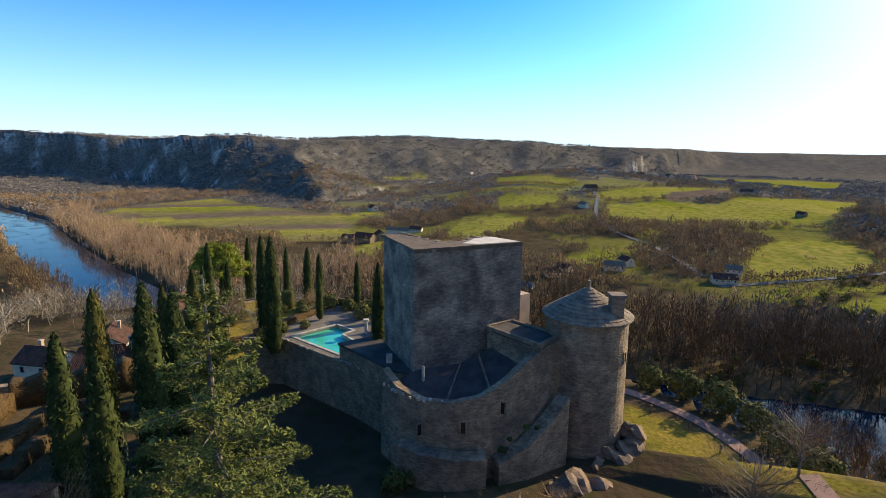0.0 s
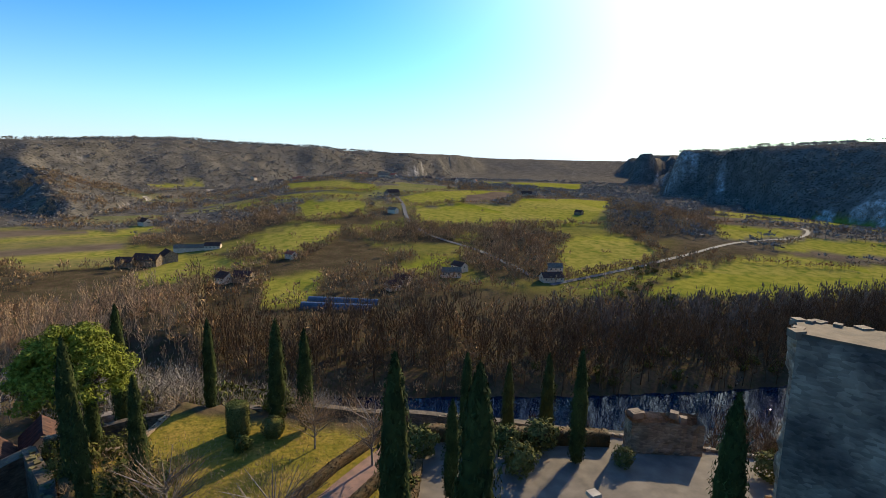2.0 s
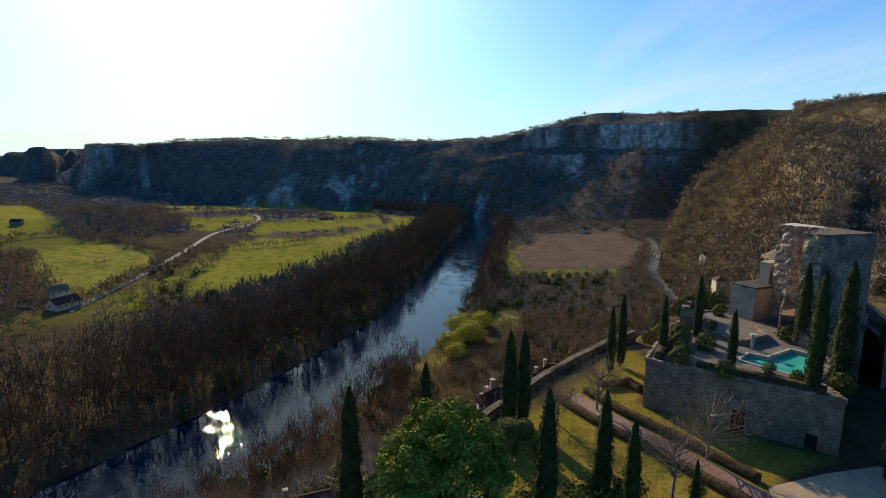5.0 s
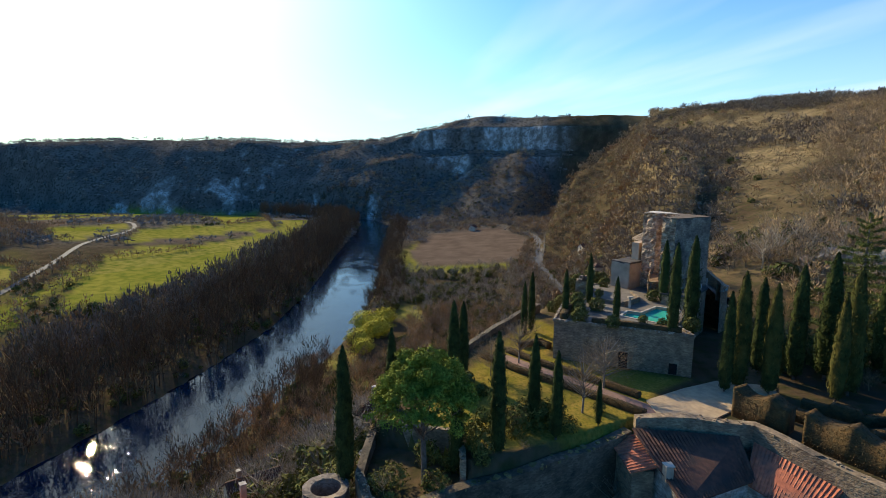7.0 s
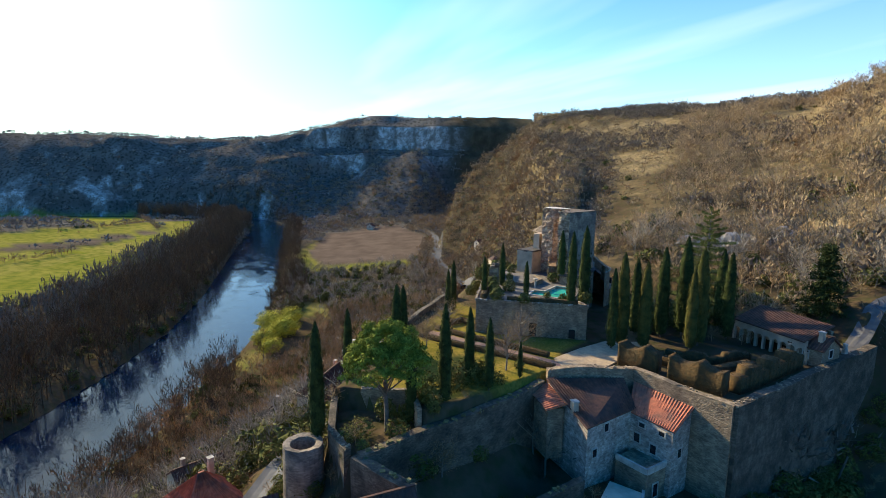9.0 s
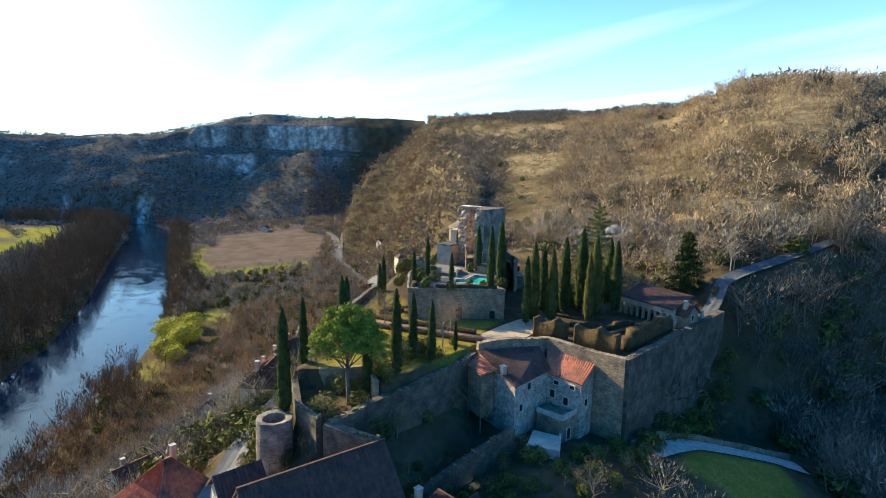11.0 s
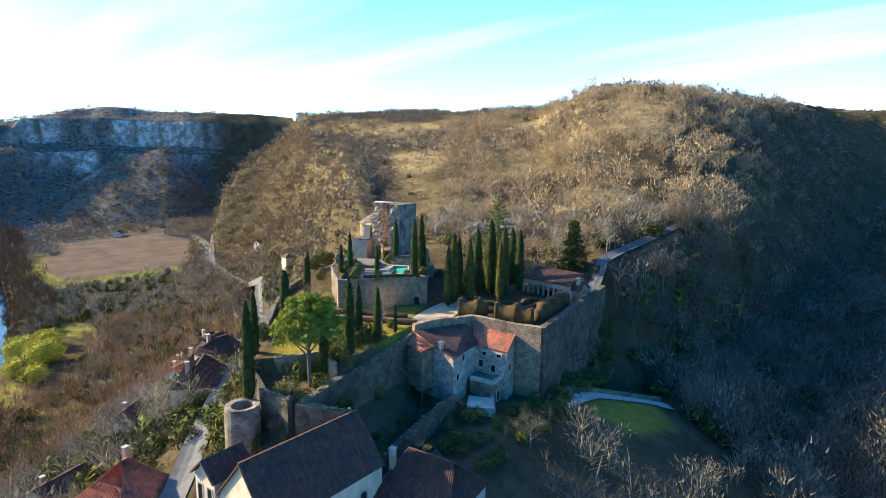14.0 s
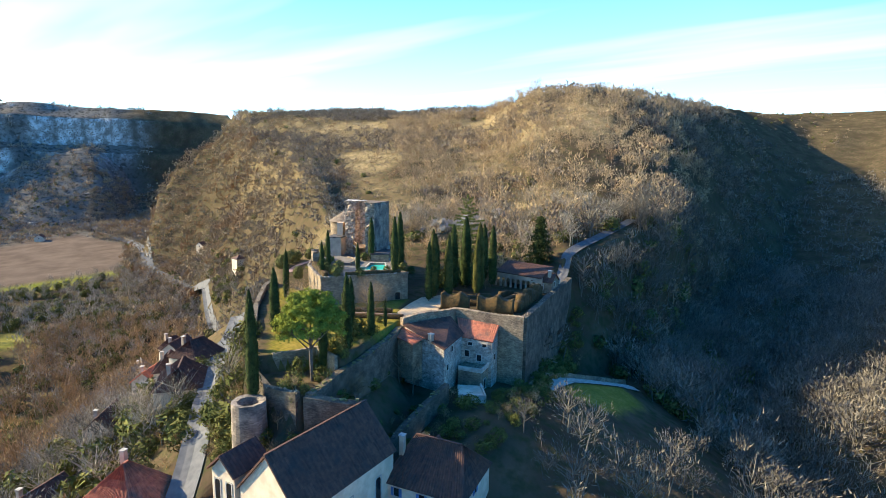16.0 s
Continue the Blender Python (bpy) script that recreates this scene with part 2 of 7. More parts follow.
def water_material():
    """Dark river water: calm mirror patches and patches of small ripples."""
    m = bpy.data.materials.new("river_water")
    m.use_nodes = True
    n, l = m.node_tree.nodes, m.node_tree.links
    b = n["Principled BSDF"]
    b.inputs["Base Color"].default_value = (0.003, 0.014, 0.034, 1)
    b.inputs["Roughness"].default_value = 0.015
    b.inputs["Specular IOR Level"].default_value = 0.15
    geo = n.new("ShaderNodeNewGeometry")

    def noise_out(scale, detail):
        t = n.new("ShaderNodeTexNoise")
        t.inputs["Scale"].default_value, t.inputs["Detail"].default_value = scale, detail
        l.new(geo.outputs["Position"], t.inputs["Vector"])
        return t.outputs[0]

    calm = n.new("ShaderNodeMapRange")
    calm.inputs[1].default_value, calm.inputs[2].default_value = 0.46, 0.62
    calm.inputs[3].default_value, calm.inputs[4].default_value = 0.10, 0.9
    l.new(noise_out(0.09, 3), calm.inputs[0])
    bump = n.new("ShaderNodeBump")
    bump.inputs["Distance"].default_value = 0.15
    l.new(calm.outputs[0], bump.inputs["Strength"])
    l.new(noise_out(0.75, 2), bump.inputs["Height"])
    l.new(bump.outputs[0], b.inputs["Normal"])
    return m


M["water"] = water_material()


# ---- mesh helpers ----
def mesh_from(name, verts, faces, material):
    me = bpy.data.meshes.new(name)
    me.from_pydata([tuple(v) for v in verts], [], [tuple(f) for f in faces])
    if material is not None:
        me.materials.append(material)
    me.update()
    return me


def part(name, verts, faces, material, parent, label="", kind=""):
    """One mesh object under a thing."""
    ob = new(name, mesh_from(name, verts, faces, material))
    ob.parent = parent
    if label:
        ob["label"] = label
    if kind:
        ob["kind"] = kind
    return ob


def thing(name, label, category, place=(0, 0, 0), group="", kind="", turn=0.0):
    ob = new(name)
    ob.matrix_basis = pose(*place, 0, 0, turn)
    return tagged(ob, label, category, group, kind)


def prism(points, z0, z1):
    """Upright prism over a polygon given counter-clockwise."""
    n = len(points)
    v = [(x, y, z0) for x, y in points] + [(x, y, z1) for x, y in points]
    f = [tuple(reversed(range(n))), tuple(range(n, 2 * n))] + [(i, (i + 1) % n, n + (i + 1) % n, n + i) for i in range(n)]
    return v, f


def box(x0, y0, z0, x1, y1, z1):
    return prism([(x0, y0), (x1, y0), (x1, y1), (x0, y1)], z0, z1)


def join(*pieces):
    v, f = [], []
    for pv, pf in pieces:
        k = len(v)
        v += list(pv)
        f += [tuple(i + k for i in q) for q in pf]
    return v, f


def ccw(points):
    a = sum(p[0] * q[1] - q[0] * p[1] for p, q in zip(points, points[1:] + points[:1]))
    return points if a > 0 else points[::-1]


def strip(points, width, z0s, z1s):
    """A wall along a line of (x, y), with a bottom and a top height for each point."""
    pts = [Vector((p[0], p[1])) for p in points]
    v, f = [], []
    for i, p in enumerate(pts):
        a, b = pts[max(i - 1, 0)], pts[min(i + 1, len(pts) - 1)]
        d = (b - a).normalized()
        o = Vector((-d.y, d.x)) * width / 2
        z0 = z0s[i] if isinstance(z0s, (list, tuple)) else z0s
        z1 = z1s[i] if isinstance(z1s, (list, tuple)) else z1s
        v += [(*(p + o), z0), (*(p + o), z1), (*(p - o), z1), (*(p - o), z0)]
    for i in range(len(pts) - 1):
        k = 4 * i
        for j in range(4):
            f.append((k + j, k + (j + 1) % 4, k + 4 + (j + 1) % 4, k + 4 + j))
    f += [(0, 3, 2, 1), tuple(4 * (len(pts) - 1) + j for j in range(4))]
    return v, [q[::-1] for q in f]


# ---- terrain ----
def smooth(a, b, x):
    t = np.clip((x - a) / (b - a), 0, 1)
    return t * t * (3 - 2 * t)


def fractal(x, y, size, octaves=5, seed=0):
    """Cheap smooth noise of about -1 to 1 on arrays."""
    rng = np.random.RandomState(seed)
    total, amp, norm = np.zeros_like(x, dtype=float), 1.0, 0.0
    for o in range(octaves):
        grid = rng.rand(64, 64)
        u, w = x / size + rng.rand() * 64, y / size + rng.rand() * 64
        i, j = np.floor(u).astype(int), np.floor(w).astype(int)
        a, b = u - i, w - j
        a, b = a * a * (3 - 2 * a), b * b * (3 - 2 * b)
        g = lambda p, q: grid[p % 64, q % 64]
        total += amp * ((g(i, j) * (1 - a) + g(i + 1, j) * a) * (1 - b) + (g(i, j + 1) * (1 - a) + g(i + 1, j + 1) * a) * b - 0.5) * 2
        norm += amp
        amp *= 0.5
        size *= 0.47
    return total / norm


def outside(x, y, poly):
    """Distance outside a polygon, negative inside."""
    d = np.full(x.shape, 1e9)
    inside = np.zeros(x.shape, bool)
    for (ax, ay), (bx, by) in zip(poly, poly[1:] + poly[:1]):
        ex, ey = bx - ax, by - ay
        t = np.clip(((x - ax) * ex + (y - ay) * ey) / (ex * ex + ey * ey), 0, 1)
        d = np.minimum(d, np.hypot(x - ax - t * ex, y - ay - t * ey))
        cross = (ay > y) != (by > y)
        inside ^= cross & (x < (bx - ax) * (y - ay) / (by - ay + 1e-12) + ax)
    return np.where(inside, -d, d)


def along(x, y, line):
    """Distance from an open line."""
    d = np.full(x.shape, 1e9)
    for (ax, ay), (bx, by) in zip(line, line[1:]):
        ex, ey = bx - ax, by - ay
        t = np.clip(((x - ax) * ex + (y - ay) * ey) / (ex * ex + ey * ey), 0, 1)
        d = np.minimum(d, np.hypot(x - ax - t * ex, y - ay - t * ey))
    return d


RIVER_Z = -2.0
RIVER = [(1150, 1000), (1000, 760), (960, 560), (955, 420), (925, 290), (860, 185), (770, 150), (500, 155), (330, 156), (230, 163), (165, 177), (100, 196), (30, 222), (-50, 252), (-130, 290), (-205, 342), (-300, 430), (-420, 555), (-560, 710), (-800, 900)]
CENTRE = (-90.0, 110.0)
# bearing, foot distance, foot height, crest distance, crest height
HILLS_A = [(-180, 420, 40, 1000, 192), (-120, 300, 30, 900, 150), (-85, 1000, 4, 1700, 130), (-60, 2350, 4, 2700, 148), (-39, 2120, 4, 2400, 145.5), (-27, 1480, 4, 1700, 119), (-19, 1120, 4, 1330, 127), (-15.5, 1050, 6, 1290, 116), (-10.5, 770, 8, 1300, 119), (-6, 900, 14, 1500, 128)]
HILLS_B = [(0, 1100, 20, 1600, 133), (7, 1250, 22, 1750, 126.5), (16, 1600, 22, 2200, 120), (23, 1850, 20, 2500, 115), (29, 3000, 15, 3900, 101), (43.5, 3300, 12, 4300, 99), (47.5, 2400, 8, 2720, 133), (52, 1620, 6, 1880, 136), (55, 1320, 5, 1550, 131), (58, 1280, 5, 1510, 143)]
HILLS_C = [(63, 1220, 4, 1460, 149.5), (76, 1040, 4, 1290, 146), (86, 935, 4, 1190, 146), (91, 900, 4, 1190, 166), (97, 900, 4, 1150, 199.5), (102, 890, 4, 1120, 195), (106.5, 870, 4, 1100, 192.5), (111, 860, 10, 1100, 193.5), (115, 860, 60, 1100, 192.5), (115.6, 160, 52, 710, 158), (117, 135, 62, 718, 163)]
# spurs in front of the far wall: a sunlit shoulder above the road, and a talus foot below the cliffs
SHOULDER = np.array([(104.6, 530, 3, 555, 3), (105.0, 520, 5, 565, 14), (105.6, 510, 6, 590, 45), (106.6, 500, 6, 610, 70), (108.3, 470, 8, 630, 88), (111, 420, 12, 660, 114), (113.4, 275, 20, 685, 138), (116, 150, 56, 715, 160), (119, 112, 69, 720, 166), (131, 112, 71, 580, 160)])
TALUS = np.array([(90.6, 870, 3, 980, 3), (91.5, 865, 4, 1000, 6), (92.6, 860, 4, 1015, 32), (95.5, 850, 4, 1025, 66), (99, 840, 4, 1025, 101), (103.3, 820, 5, 1010, 124), (105.5, 820, 5, 1000, 118), (109, 820, 5, 1000, 70)])
HILLS_D = [(119, 112, 69, 720, 166), (131, 112, 71, 580, 160), (141, 111, 71, 490, 154), (146.5, 107, 73, 400, 159), (151, 104, 75.5, 370, 154), (155.5, 114, 76.5, 361, 150.5), (160, 131, 80.5, 450, 158), (164, 150, 75, 600, 170), (168, 225, 57, 860, 185), (171, 350, 43, 960, 189), (173, 430, 40, 1000, 194), (180, 420, 40, 1000, 192)]
HILLS = np.array(HILLS_A + HILLS_B + HILLS_C + HILLS_D)
PLATFORM = [(-55, 62.4), (-51.6, 53), (-48.6, 44), (-45.4, 34), (-42, 20), (10, 20), (36, 36), (36, 56), (28, 68), (8.6, 80.6), (5.0, 85.2), (-9, 94.9), (-24, 103.9), (-36.2, 111.2), (-44, 112.2), (-49.9, 110.6), (-46.5, 101), (-44.6, 93.8), (-41.6, 87.2), (-38.8, 80.6), (-40, 74.6), (-41.8, 67.6), (-49, 65)]
LOW_GARDEN = [(-50.5, 111.6), (-44, 113.4), (-36.6, 112.4), (-37, 109.6), (-40.5, 101), (-46.6, 101)]
SHELF = [(-82, 84), (-66, 74), (-52, 92), (-38, 112), (-36, 150), (-70, 165), (-120, 150), (-110, 95)]


def height(x, y):
    x, y = np.asarray(x, float), np.asarray(y, float)
    dx, dy = x - CENTRE[0], y - CENTRE[1]
    d, az = np.hypot(dx, dy), np.degrees(np.arctan2(dx, dy))
    f = [np.interp(az + (2.5 * fractal(x, y, 150, 3, 4) + 4.0 * fractal(x, y, 330, 4, 14) * smooth(700, 900, d)) * smooth(250, 500, d) * (1 - smooth(106, 112, az) * (1 - smooth(138, 150, az))), HILLS[:, 0], HILLS[:, k]) for k in (1, 2, 3, 4)]
    wob = fractal(x, y, 260, 4, 3)
    t = np.clip((d - f[0]) / (f[2] - f[0]) + 0.12 * wob * smooth(300, 600, d), 0, None)
    scarp = smooth(60, 70, az) * (0.25 + 0.75 * smooth(86, 93, az)) * (1 - smooth(111, 115, az)) + 0.6 * smooth(-48, -36, az) * (1 - smooth(-16, -10, az))
    even = smooth(120, 130, az)
    gentle = (0.55 - 0.4 * even) * smooth(0, 1, t) + (0.45 + 0.4 * even) * np.clip(t, 0, 1)
    rocky = np.interp(t + 0.16 * fractal(x, y, 130, 4, 6), [0, 0.55, 0.61, 0.76, 0.81, 0.95, 1.0], [0, 0.44, 0.64, 0.71, 0.93, 0.98, 1.0])
    rise = np.where(t < 1, gentle + scarp * (rocky - gentle), 1)
    hill = f[1] + (f[3] - f[1]) * rise + np.where(t > 1, 4 * wob, 0) + 34 * fractal(x, y, 340, 3, 41) * np.clip(t, 0, 1) * np.clip(1 - t, 0, 1) * 4 * smooth(600, 1000, d) + 5 * fractal(x, y, 90, 4, 5) * smooth(200, 500, d) * smooth(0.02, 0.3, t)
    r = along(x, y, RIVER)
    far = smooth(380, 1400, d) * smooth(-25, -5, az) * (1 - smooth(40, 50, az))
    bench_rise = np.clip(0.058 * np.clip(r - 60, 0, 760) * smooth(0, 18, az), 0, 46) * (1 - smooth(1120, 1700, d))
    knoll = 15 * smooth(1, 0, np.hypot((x - 475) * 0.85 + (y - 565) * 0.5, (y - 565) * 0.85 - (x - 475) * 0.5) / 95)
    floor = 3 + 8 * far + bench_rise + knoll + 2.0 * fractal(x, y, 120, 3, 7) * smooth(300, 600, d) + 5 * far * fractal(x, y, 200, 3, 8)
    z = np.where(d > f[0], np.maximum(hill, floor), floor)
    for spur, first, last in ((SHOULDER, 104.6, 124), (TALUS, 90.6, 108.5)):
        ja = az + 0.9 * fractal(x, y, 110, 3, 15)
        g = [np.interp(ja, spur[:, 0], spur[:, k]) for k in (1, 2, 3, 4)]
        u = (d - g[0]) / (g[2] - g[0])
        crown = g[1] + (g[3] - g[1]) * np.clip(u, 0, 1) - 0.8 * np.clip(d - g[2], 0, None) + 7 * fractal(x, y, 60, 4, 16) * smooth(0.0, 0.3, u) * smooth(3, 30, g[3] - g[1]) - 60 * smooth(last - 6, last, ja)
        z = np.where((u > 0) & (ja > first) & (ja < last), np.maximum(z, crown), z)
    # the flank between the castle hill and the road
    w = np.clip((az + 0.8 * fractal(x, y, 60, 3, 17) - 107.8) / 11, 0, 1)
    flank = 7 + (62 + 97 * np.clip((d - 112) / 608, 0, 1)) * w + 20 * fractal(x, y, 38, 4, 18) * w * (1 - w)
    z = np.where((d > 118) & (d < 520) & (az > 107) & (az < 121), np.maximum(z, flank), z)
    fall = np.interp(az, [-180, 104, 112, 117, 121, 150, 162, 168, 180], [0.2, 0.55, 0.5, 0.6, 1.6, 1.6, 1.2, 0.3, 0.2])
    z = np.where((d <= f[0]) & (az > 104), np.maximum(z, f[1] - fall * (f[0] - d)), z)
    # the side valley and the bench below the ramparts
    bench = np.interp(y, [-60, 0, 25, 50, 65, 80, 100, 130, 160, 210], [40, 41, 46.6, 54.4, 56.4, 58.2, 53, 51.5, 46, 20]) - 0.38 * np.clip(-64 - x, 0, 110)
    bench = np.where((x < -38) & (x > -300) & (d < 320), np.maximum(bench, 31 * (1 - smooth(150, 240, y))) + 2.5 * fractal(x, y, 60, 3, 9) * smooth(-70, -95, x), 0)
    z = np.maximum(z, bench)
    z = np.where((y < 45) & (x < -78) & (d < 420), np.maximum(z, (34 + 0.33 * np.clip(-84 - x, 0, 120)) * smooth(45, 10, y)), z)
    p = outside(x, y, PLATFORM)
    drop = np.where(p > -1, np.where(x < -38 - 0.17 * np.clip(y - 80, 0, None), np.interp(y, [60, 70, 78, 87], [16.5, 14, 13, 7]) * smooth(-0.5, 0.6, p) + 0.8 * np.clip(p, 0, None), 7 * smooth(-0.5, 0.8, p) + 0.70 * np.clip(p, 0, None)), 0)
    z = np.maximum(z, 69.6 - drop)
    s = outside(x, y, SHELF)
    z = np.maximum(z, 51.5 - 0.62 * np.clip(s, 0, None))
    p2 = outside(x, y, LOW_GARDEN)
    z = np.where(p2 < 0, np.minimum(z, 66.8), z)
    z = np.where(r < 60, np.minimum(z, np.where(r < 24, -4.5, -4.5 + (np.maximum(z, 3) + 4.5) * smooth(22, 34 + 20 * smooth(0, 60, z), r))), z)
    return z


def terrain():
    a = np.radians(np.concatenate([np.linspace(-62, 192, 740), np.linspace(192, 298, 42)[1:-1]]))
    r = np.concatenate([[0.8], np.geomspace(2, 790, 146), np.linspace(796, 1240, 92), np.geomspace(1260, 4700, 40)])
    na, nr = len(a), len(r)
    A, R = np.meshgrid(a, r)
    X, Y = -55 + R * np.sin(A), 90 + R * np.cos(A)
    Z = height(X, Y)
    v = np.stack([X, Y, Z], -1).reshape(-1, 3)
    i, j = np.meshgrid(np.arange(nr - 1), np.arange(na), indexing="ij")
    j2 = (j + 1) % na
    q = np.stack([i * na + j, (i + 1) * na + j, (i + 1) * na + j2, i * na + j2], -1).reshape(-1, 4)[:, ::-1]
    me = bpy.data.meshes.new("ground")
    me.vertices.add(len(v))
    me.vertices.foreach_set("co", v.ravel())
    me.loops.add(q.size)
    me.loops.foreach_set("vertex_index", q.ravel().astype(np.int32))
    me.polygons.add(len(q))
    me.polygons.foreach_set("loop_start", np.arange(0, q.size, 4, dtype=np.int32))
    me.update(calc_edges=True)
    me.polygons.foreach_set("use_smooth", np.ones(len(q), bool))
    return me, v


# ---- ground ----
MEADOW_A = [
    [(-74, 411), (-89, 519), (-70, 542), (-73, 599), (-37, 554), (10, 502), (7, 481), (-25, 483), (-53, 399)],
    [(-8, 374), (-1, 416), (6, 442), (45, 440), (29, 388), (12, 366)],
    [(4, 555), (16, 605), (67, 649), (102, 630), (77, 560), (42, 522), (30, 501), (4, 521)],
    [(81, 803), (95, 837), (167, 791), (168, 746), (150, 698), (96, 676), (73, 681)],
    [(-3, 960), (46, 964), (49, 911), (16, 876)],
    [(123, 1225), (242, 985), (234, 914), (194, 886), (101, 1015), (106, 1136)],
]
MEADOW_B = [
    [(66, 1000), (187, 861), (182, 818), (65, 927)],
    [(211, 806), (398, 927), (515, 951), (399, 774), (220, 721)],
    [(209, 700), (292, 735), (352, 711), (650, 832), (413, 576), (370, 568), (270, 576), (184, 599)],
    [(435, 797), (683, 877), (606, 779), (373, 716)],
    [(104, 616), (180, 637), (166, 606), (108, 587)],
    [(194, 549), (229, 536), (210, 496), (188, 511)],
]
MEADOW_C = [
    [(96, 417), (115, 413), (148, 432), (165, 456), (135, 457), (103, 438)],
    [(260, 452), (305, 493), (374, 502), (367, 456), (349, 408), (300, 386), (221, 371), (232, 400)],
    [(203, 332), (212, 347), (261, 354), (311, 364), (360, 377), (393, 375), (336, 355), (247, 340), (210, 324)],
    [(883, 821), (1015, 689), (986, 524), (978, 390), (786, 326), (676, 356), (868, 486), (886, 611), (722, 665)],
    [(560, 534), (651, 478), (603, 448), (483, 450), (498, 479)],
]
MEADOW_D = [
    [(611, 436), (660, 374), (757, 316), (670, 287), (605, 320), (485, 407)],
    [(412, 382), (485, 375), (500, 330), (600, 300), (700, 285), (757, 316), (800, 262), (650, 232), (480, 236), (380, 250), (300, 290), (236, 318), (300, 345), (380, 366)],
    [(-129, 732), (-104, 764), (-81, 791), (-110, 834), (-136, 798)],
    [(-148, 1306), (-27, 1381), (-38, 1351), (-126, 1291)],
    [(560, 1420), (900, 1250), (1300, 1750), (900, 1900)],
]
MEADOW = MEADOW_A + MEADOW_B + MEADOW_C + MEADOW_D
WOODS = [
    [(398, 548), (520, 680), (640, 740), (588, 557), (482, 475), (390, 470), (375, 515)],
    [(166, 586), (214, 577), (262, 561), (318, 532), (263, 451), (192, 365), (154, 382), (153, 434), (198, 480), (176, 500), (117, 517), (101, 565)],
    [(30, 395), (85, 430), (95, 415), (120, 395), (110, 372), (80, 350)],
    [(-20, 700), (40, 690), (60, 780), (-10, 880), (-60, 860)],
    [(-60, 640), (0, 620), (10, 660), (-50, 700)],
]
HEDGES = [
    [(17, 683), (69, 661), (134, 677), (180, 693)], [(64, 921), (122, 858), (175, 821)], [(218, 717), (302, 738), (372, 722)],
    [(182, 593), (226, 573), (265, 567), (363, 559), (398, 548)], [(184, 599), (188, 525), (206, 489)], [(96, 586), (165, 600)],
    [(-11, 529), (36, 488), (69, 537)], [(196, 363), (247, 371), (328, 392)], [(395, 376), (434, 343), (482, 321)],
    [(657, 471), (747, 475), (775, 427)], [(671, 354), (749, 313)], [(-19, 527), (5, 468)], [(560, 546), (681, 504)],
    [(94, 1023), (207, 872)], [(421, 809), (506, 799)], [(367, 456), (348, 404)]]
STRIPED = [(-467, 657), (-506, 859), (-416, 1007), (-296, 862), (-119, 766), (-102, 562), (-154, 548), (-227, 621), (-296, 656), (-396, 653)]
PLOUGHED = [
    [(486, 102), (640, 66), (640, -30), (532, -46), (394, 2), (393, 90)],
    [(345, 813), (454, 922), (503, 929), (376, 743), (305, 743)],
    [(654, 631), (848, 608), (718, 528), (554, 541)],
    [(497, 395), (664, 290), (643, 282), (485, 375)],
]
GRASSY = [
    [(378, 106), (480, 108), (560, 90), (400, 84), (398, 10), (388, 0), (372, 20), (368, 60)],
    [(228, 96), (262, 92), (262, 108), (232, 112)],
    [(150, 140), (166, 128), (180, 132), (160, 146)],
]
GARDEN = [
    [(-44.5, 99.5), (-37, 108), (4, 81.5), (-4, 79), (-17, 85), (-27, 67), (-31, 74), (-40.5, 81)],
    [(-64, 59), (-61, 54), (-62, 44), (-64.5, 33), (-71, 36), (-72, 53)],
    [(17, 60), (22, 62), (27.5, 55.5), (29, 47), (34, 40), (27, 38), (24, 48), (18, 55)],
]
SLOPE_WOOD = [(-42, 120), (0, 104), (60, 76), (130, 52), (225, 22), (240, 100), (180, 150), (100, 178), (20, 204), (-60, 238), (-80, 200), (-60, 150)]
TRACKS = {
    "track": [(189, 357), (214, 363), (251, 369), (286, 378), (344, 393), (407, 412), (475, 436), (529, 437), (593, 438), (657, 471), (690, 520), (760, 560)],
    "lane": [(234, 846), (216, 751), (186, 656), (173, 600), (173, 531), (190, 470), (189, 380)],
}


def mask(x, y, polys, soft):
    m = np.zeros(x.shape)
    for q in polys:
        m = np.maximum(m, smooth(soft, -soft, outside(x, y, q)))
    return m


def cover(x, y):
    """Shares of meadow, bare soil and garden grass on the ground, and its stripes."""
    wx, wy = x + 4 * fractal(x, y, 50, 3, 21), y + 4 * fractal(x, y, 50, 3, 22)
    meadow = np.maximum(mask(wx, wy, MEADOW, 3), 0.85 * mask(wx, wy, GRASSY, 5))
    glade = (1 - smooth(52, 57, np.degrees(np.arctan2(x - CENTRE[0], y - CENTRE[1])))) * smooth(-16, 2, np.degrees(np.arctan2(x - CENTRE[0], y - CENTRE[1]))) * smooth(330, 380, np.hypot(x - CENTRE[0], y - CENTRE[1])) * (1 - smooth(1000, 1150, np.hypot(x - CENTRE[0], y - CENTRE[1]))) * smooth(0, 20, along(x, y, RIVER) - 110)
    meadow = np.maximum(meadow, 0.55 * glade * smooth(0.16, 0.2, fractal(x * 0.75, y * 1.25, 120, 3, 51)) * (1 - mask(wx, wy, WOODS, 6)))
    striped = mask(wx, wy, [STRIPED], 5)
    v = (y - 0.28 * x) / 46.0
    band = np.mod(np.floor(v + 0.35 * fractal(x, y, 300, 2, 23)), 3)
    soil = np.maximum(mask(wx, wy, PLOUGHED, 3), striped * np.where(band == 0, 0.95, np.where(band == 1, 0.45, 0.0)))
    meadow = np.maximum(meadow, striped)
    meadow = np.maximum(meadow, 0.28 * mask(x, y, [SLOPE_WOOD], 6) * smooth(0.30, 0.42, fractal(x, y, 34, 3, 52)))
    garden = mask(x, y, GARDEN, 0.8)
    return np.clip(meadow, 0, 1), np.clip(soil, 0, 1), np.clip(garden, 0, 1)


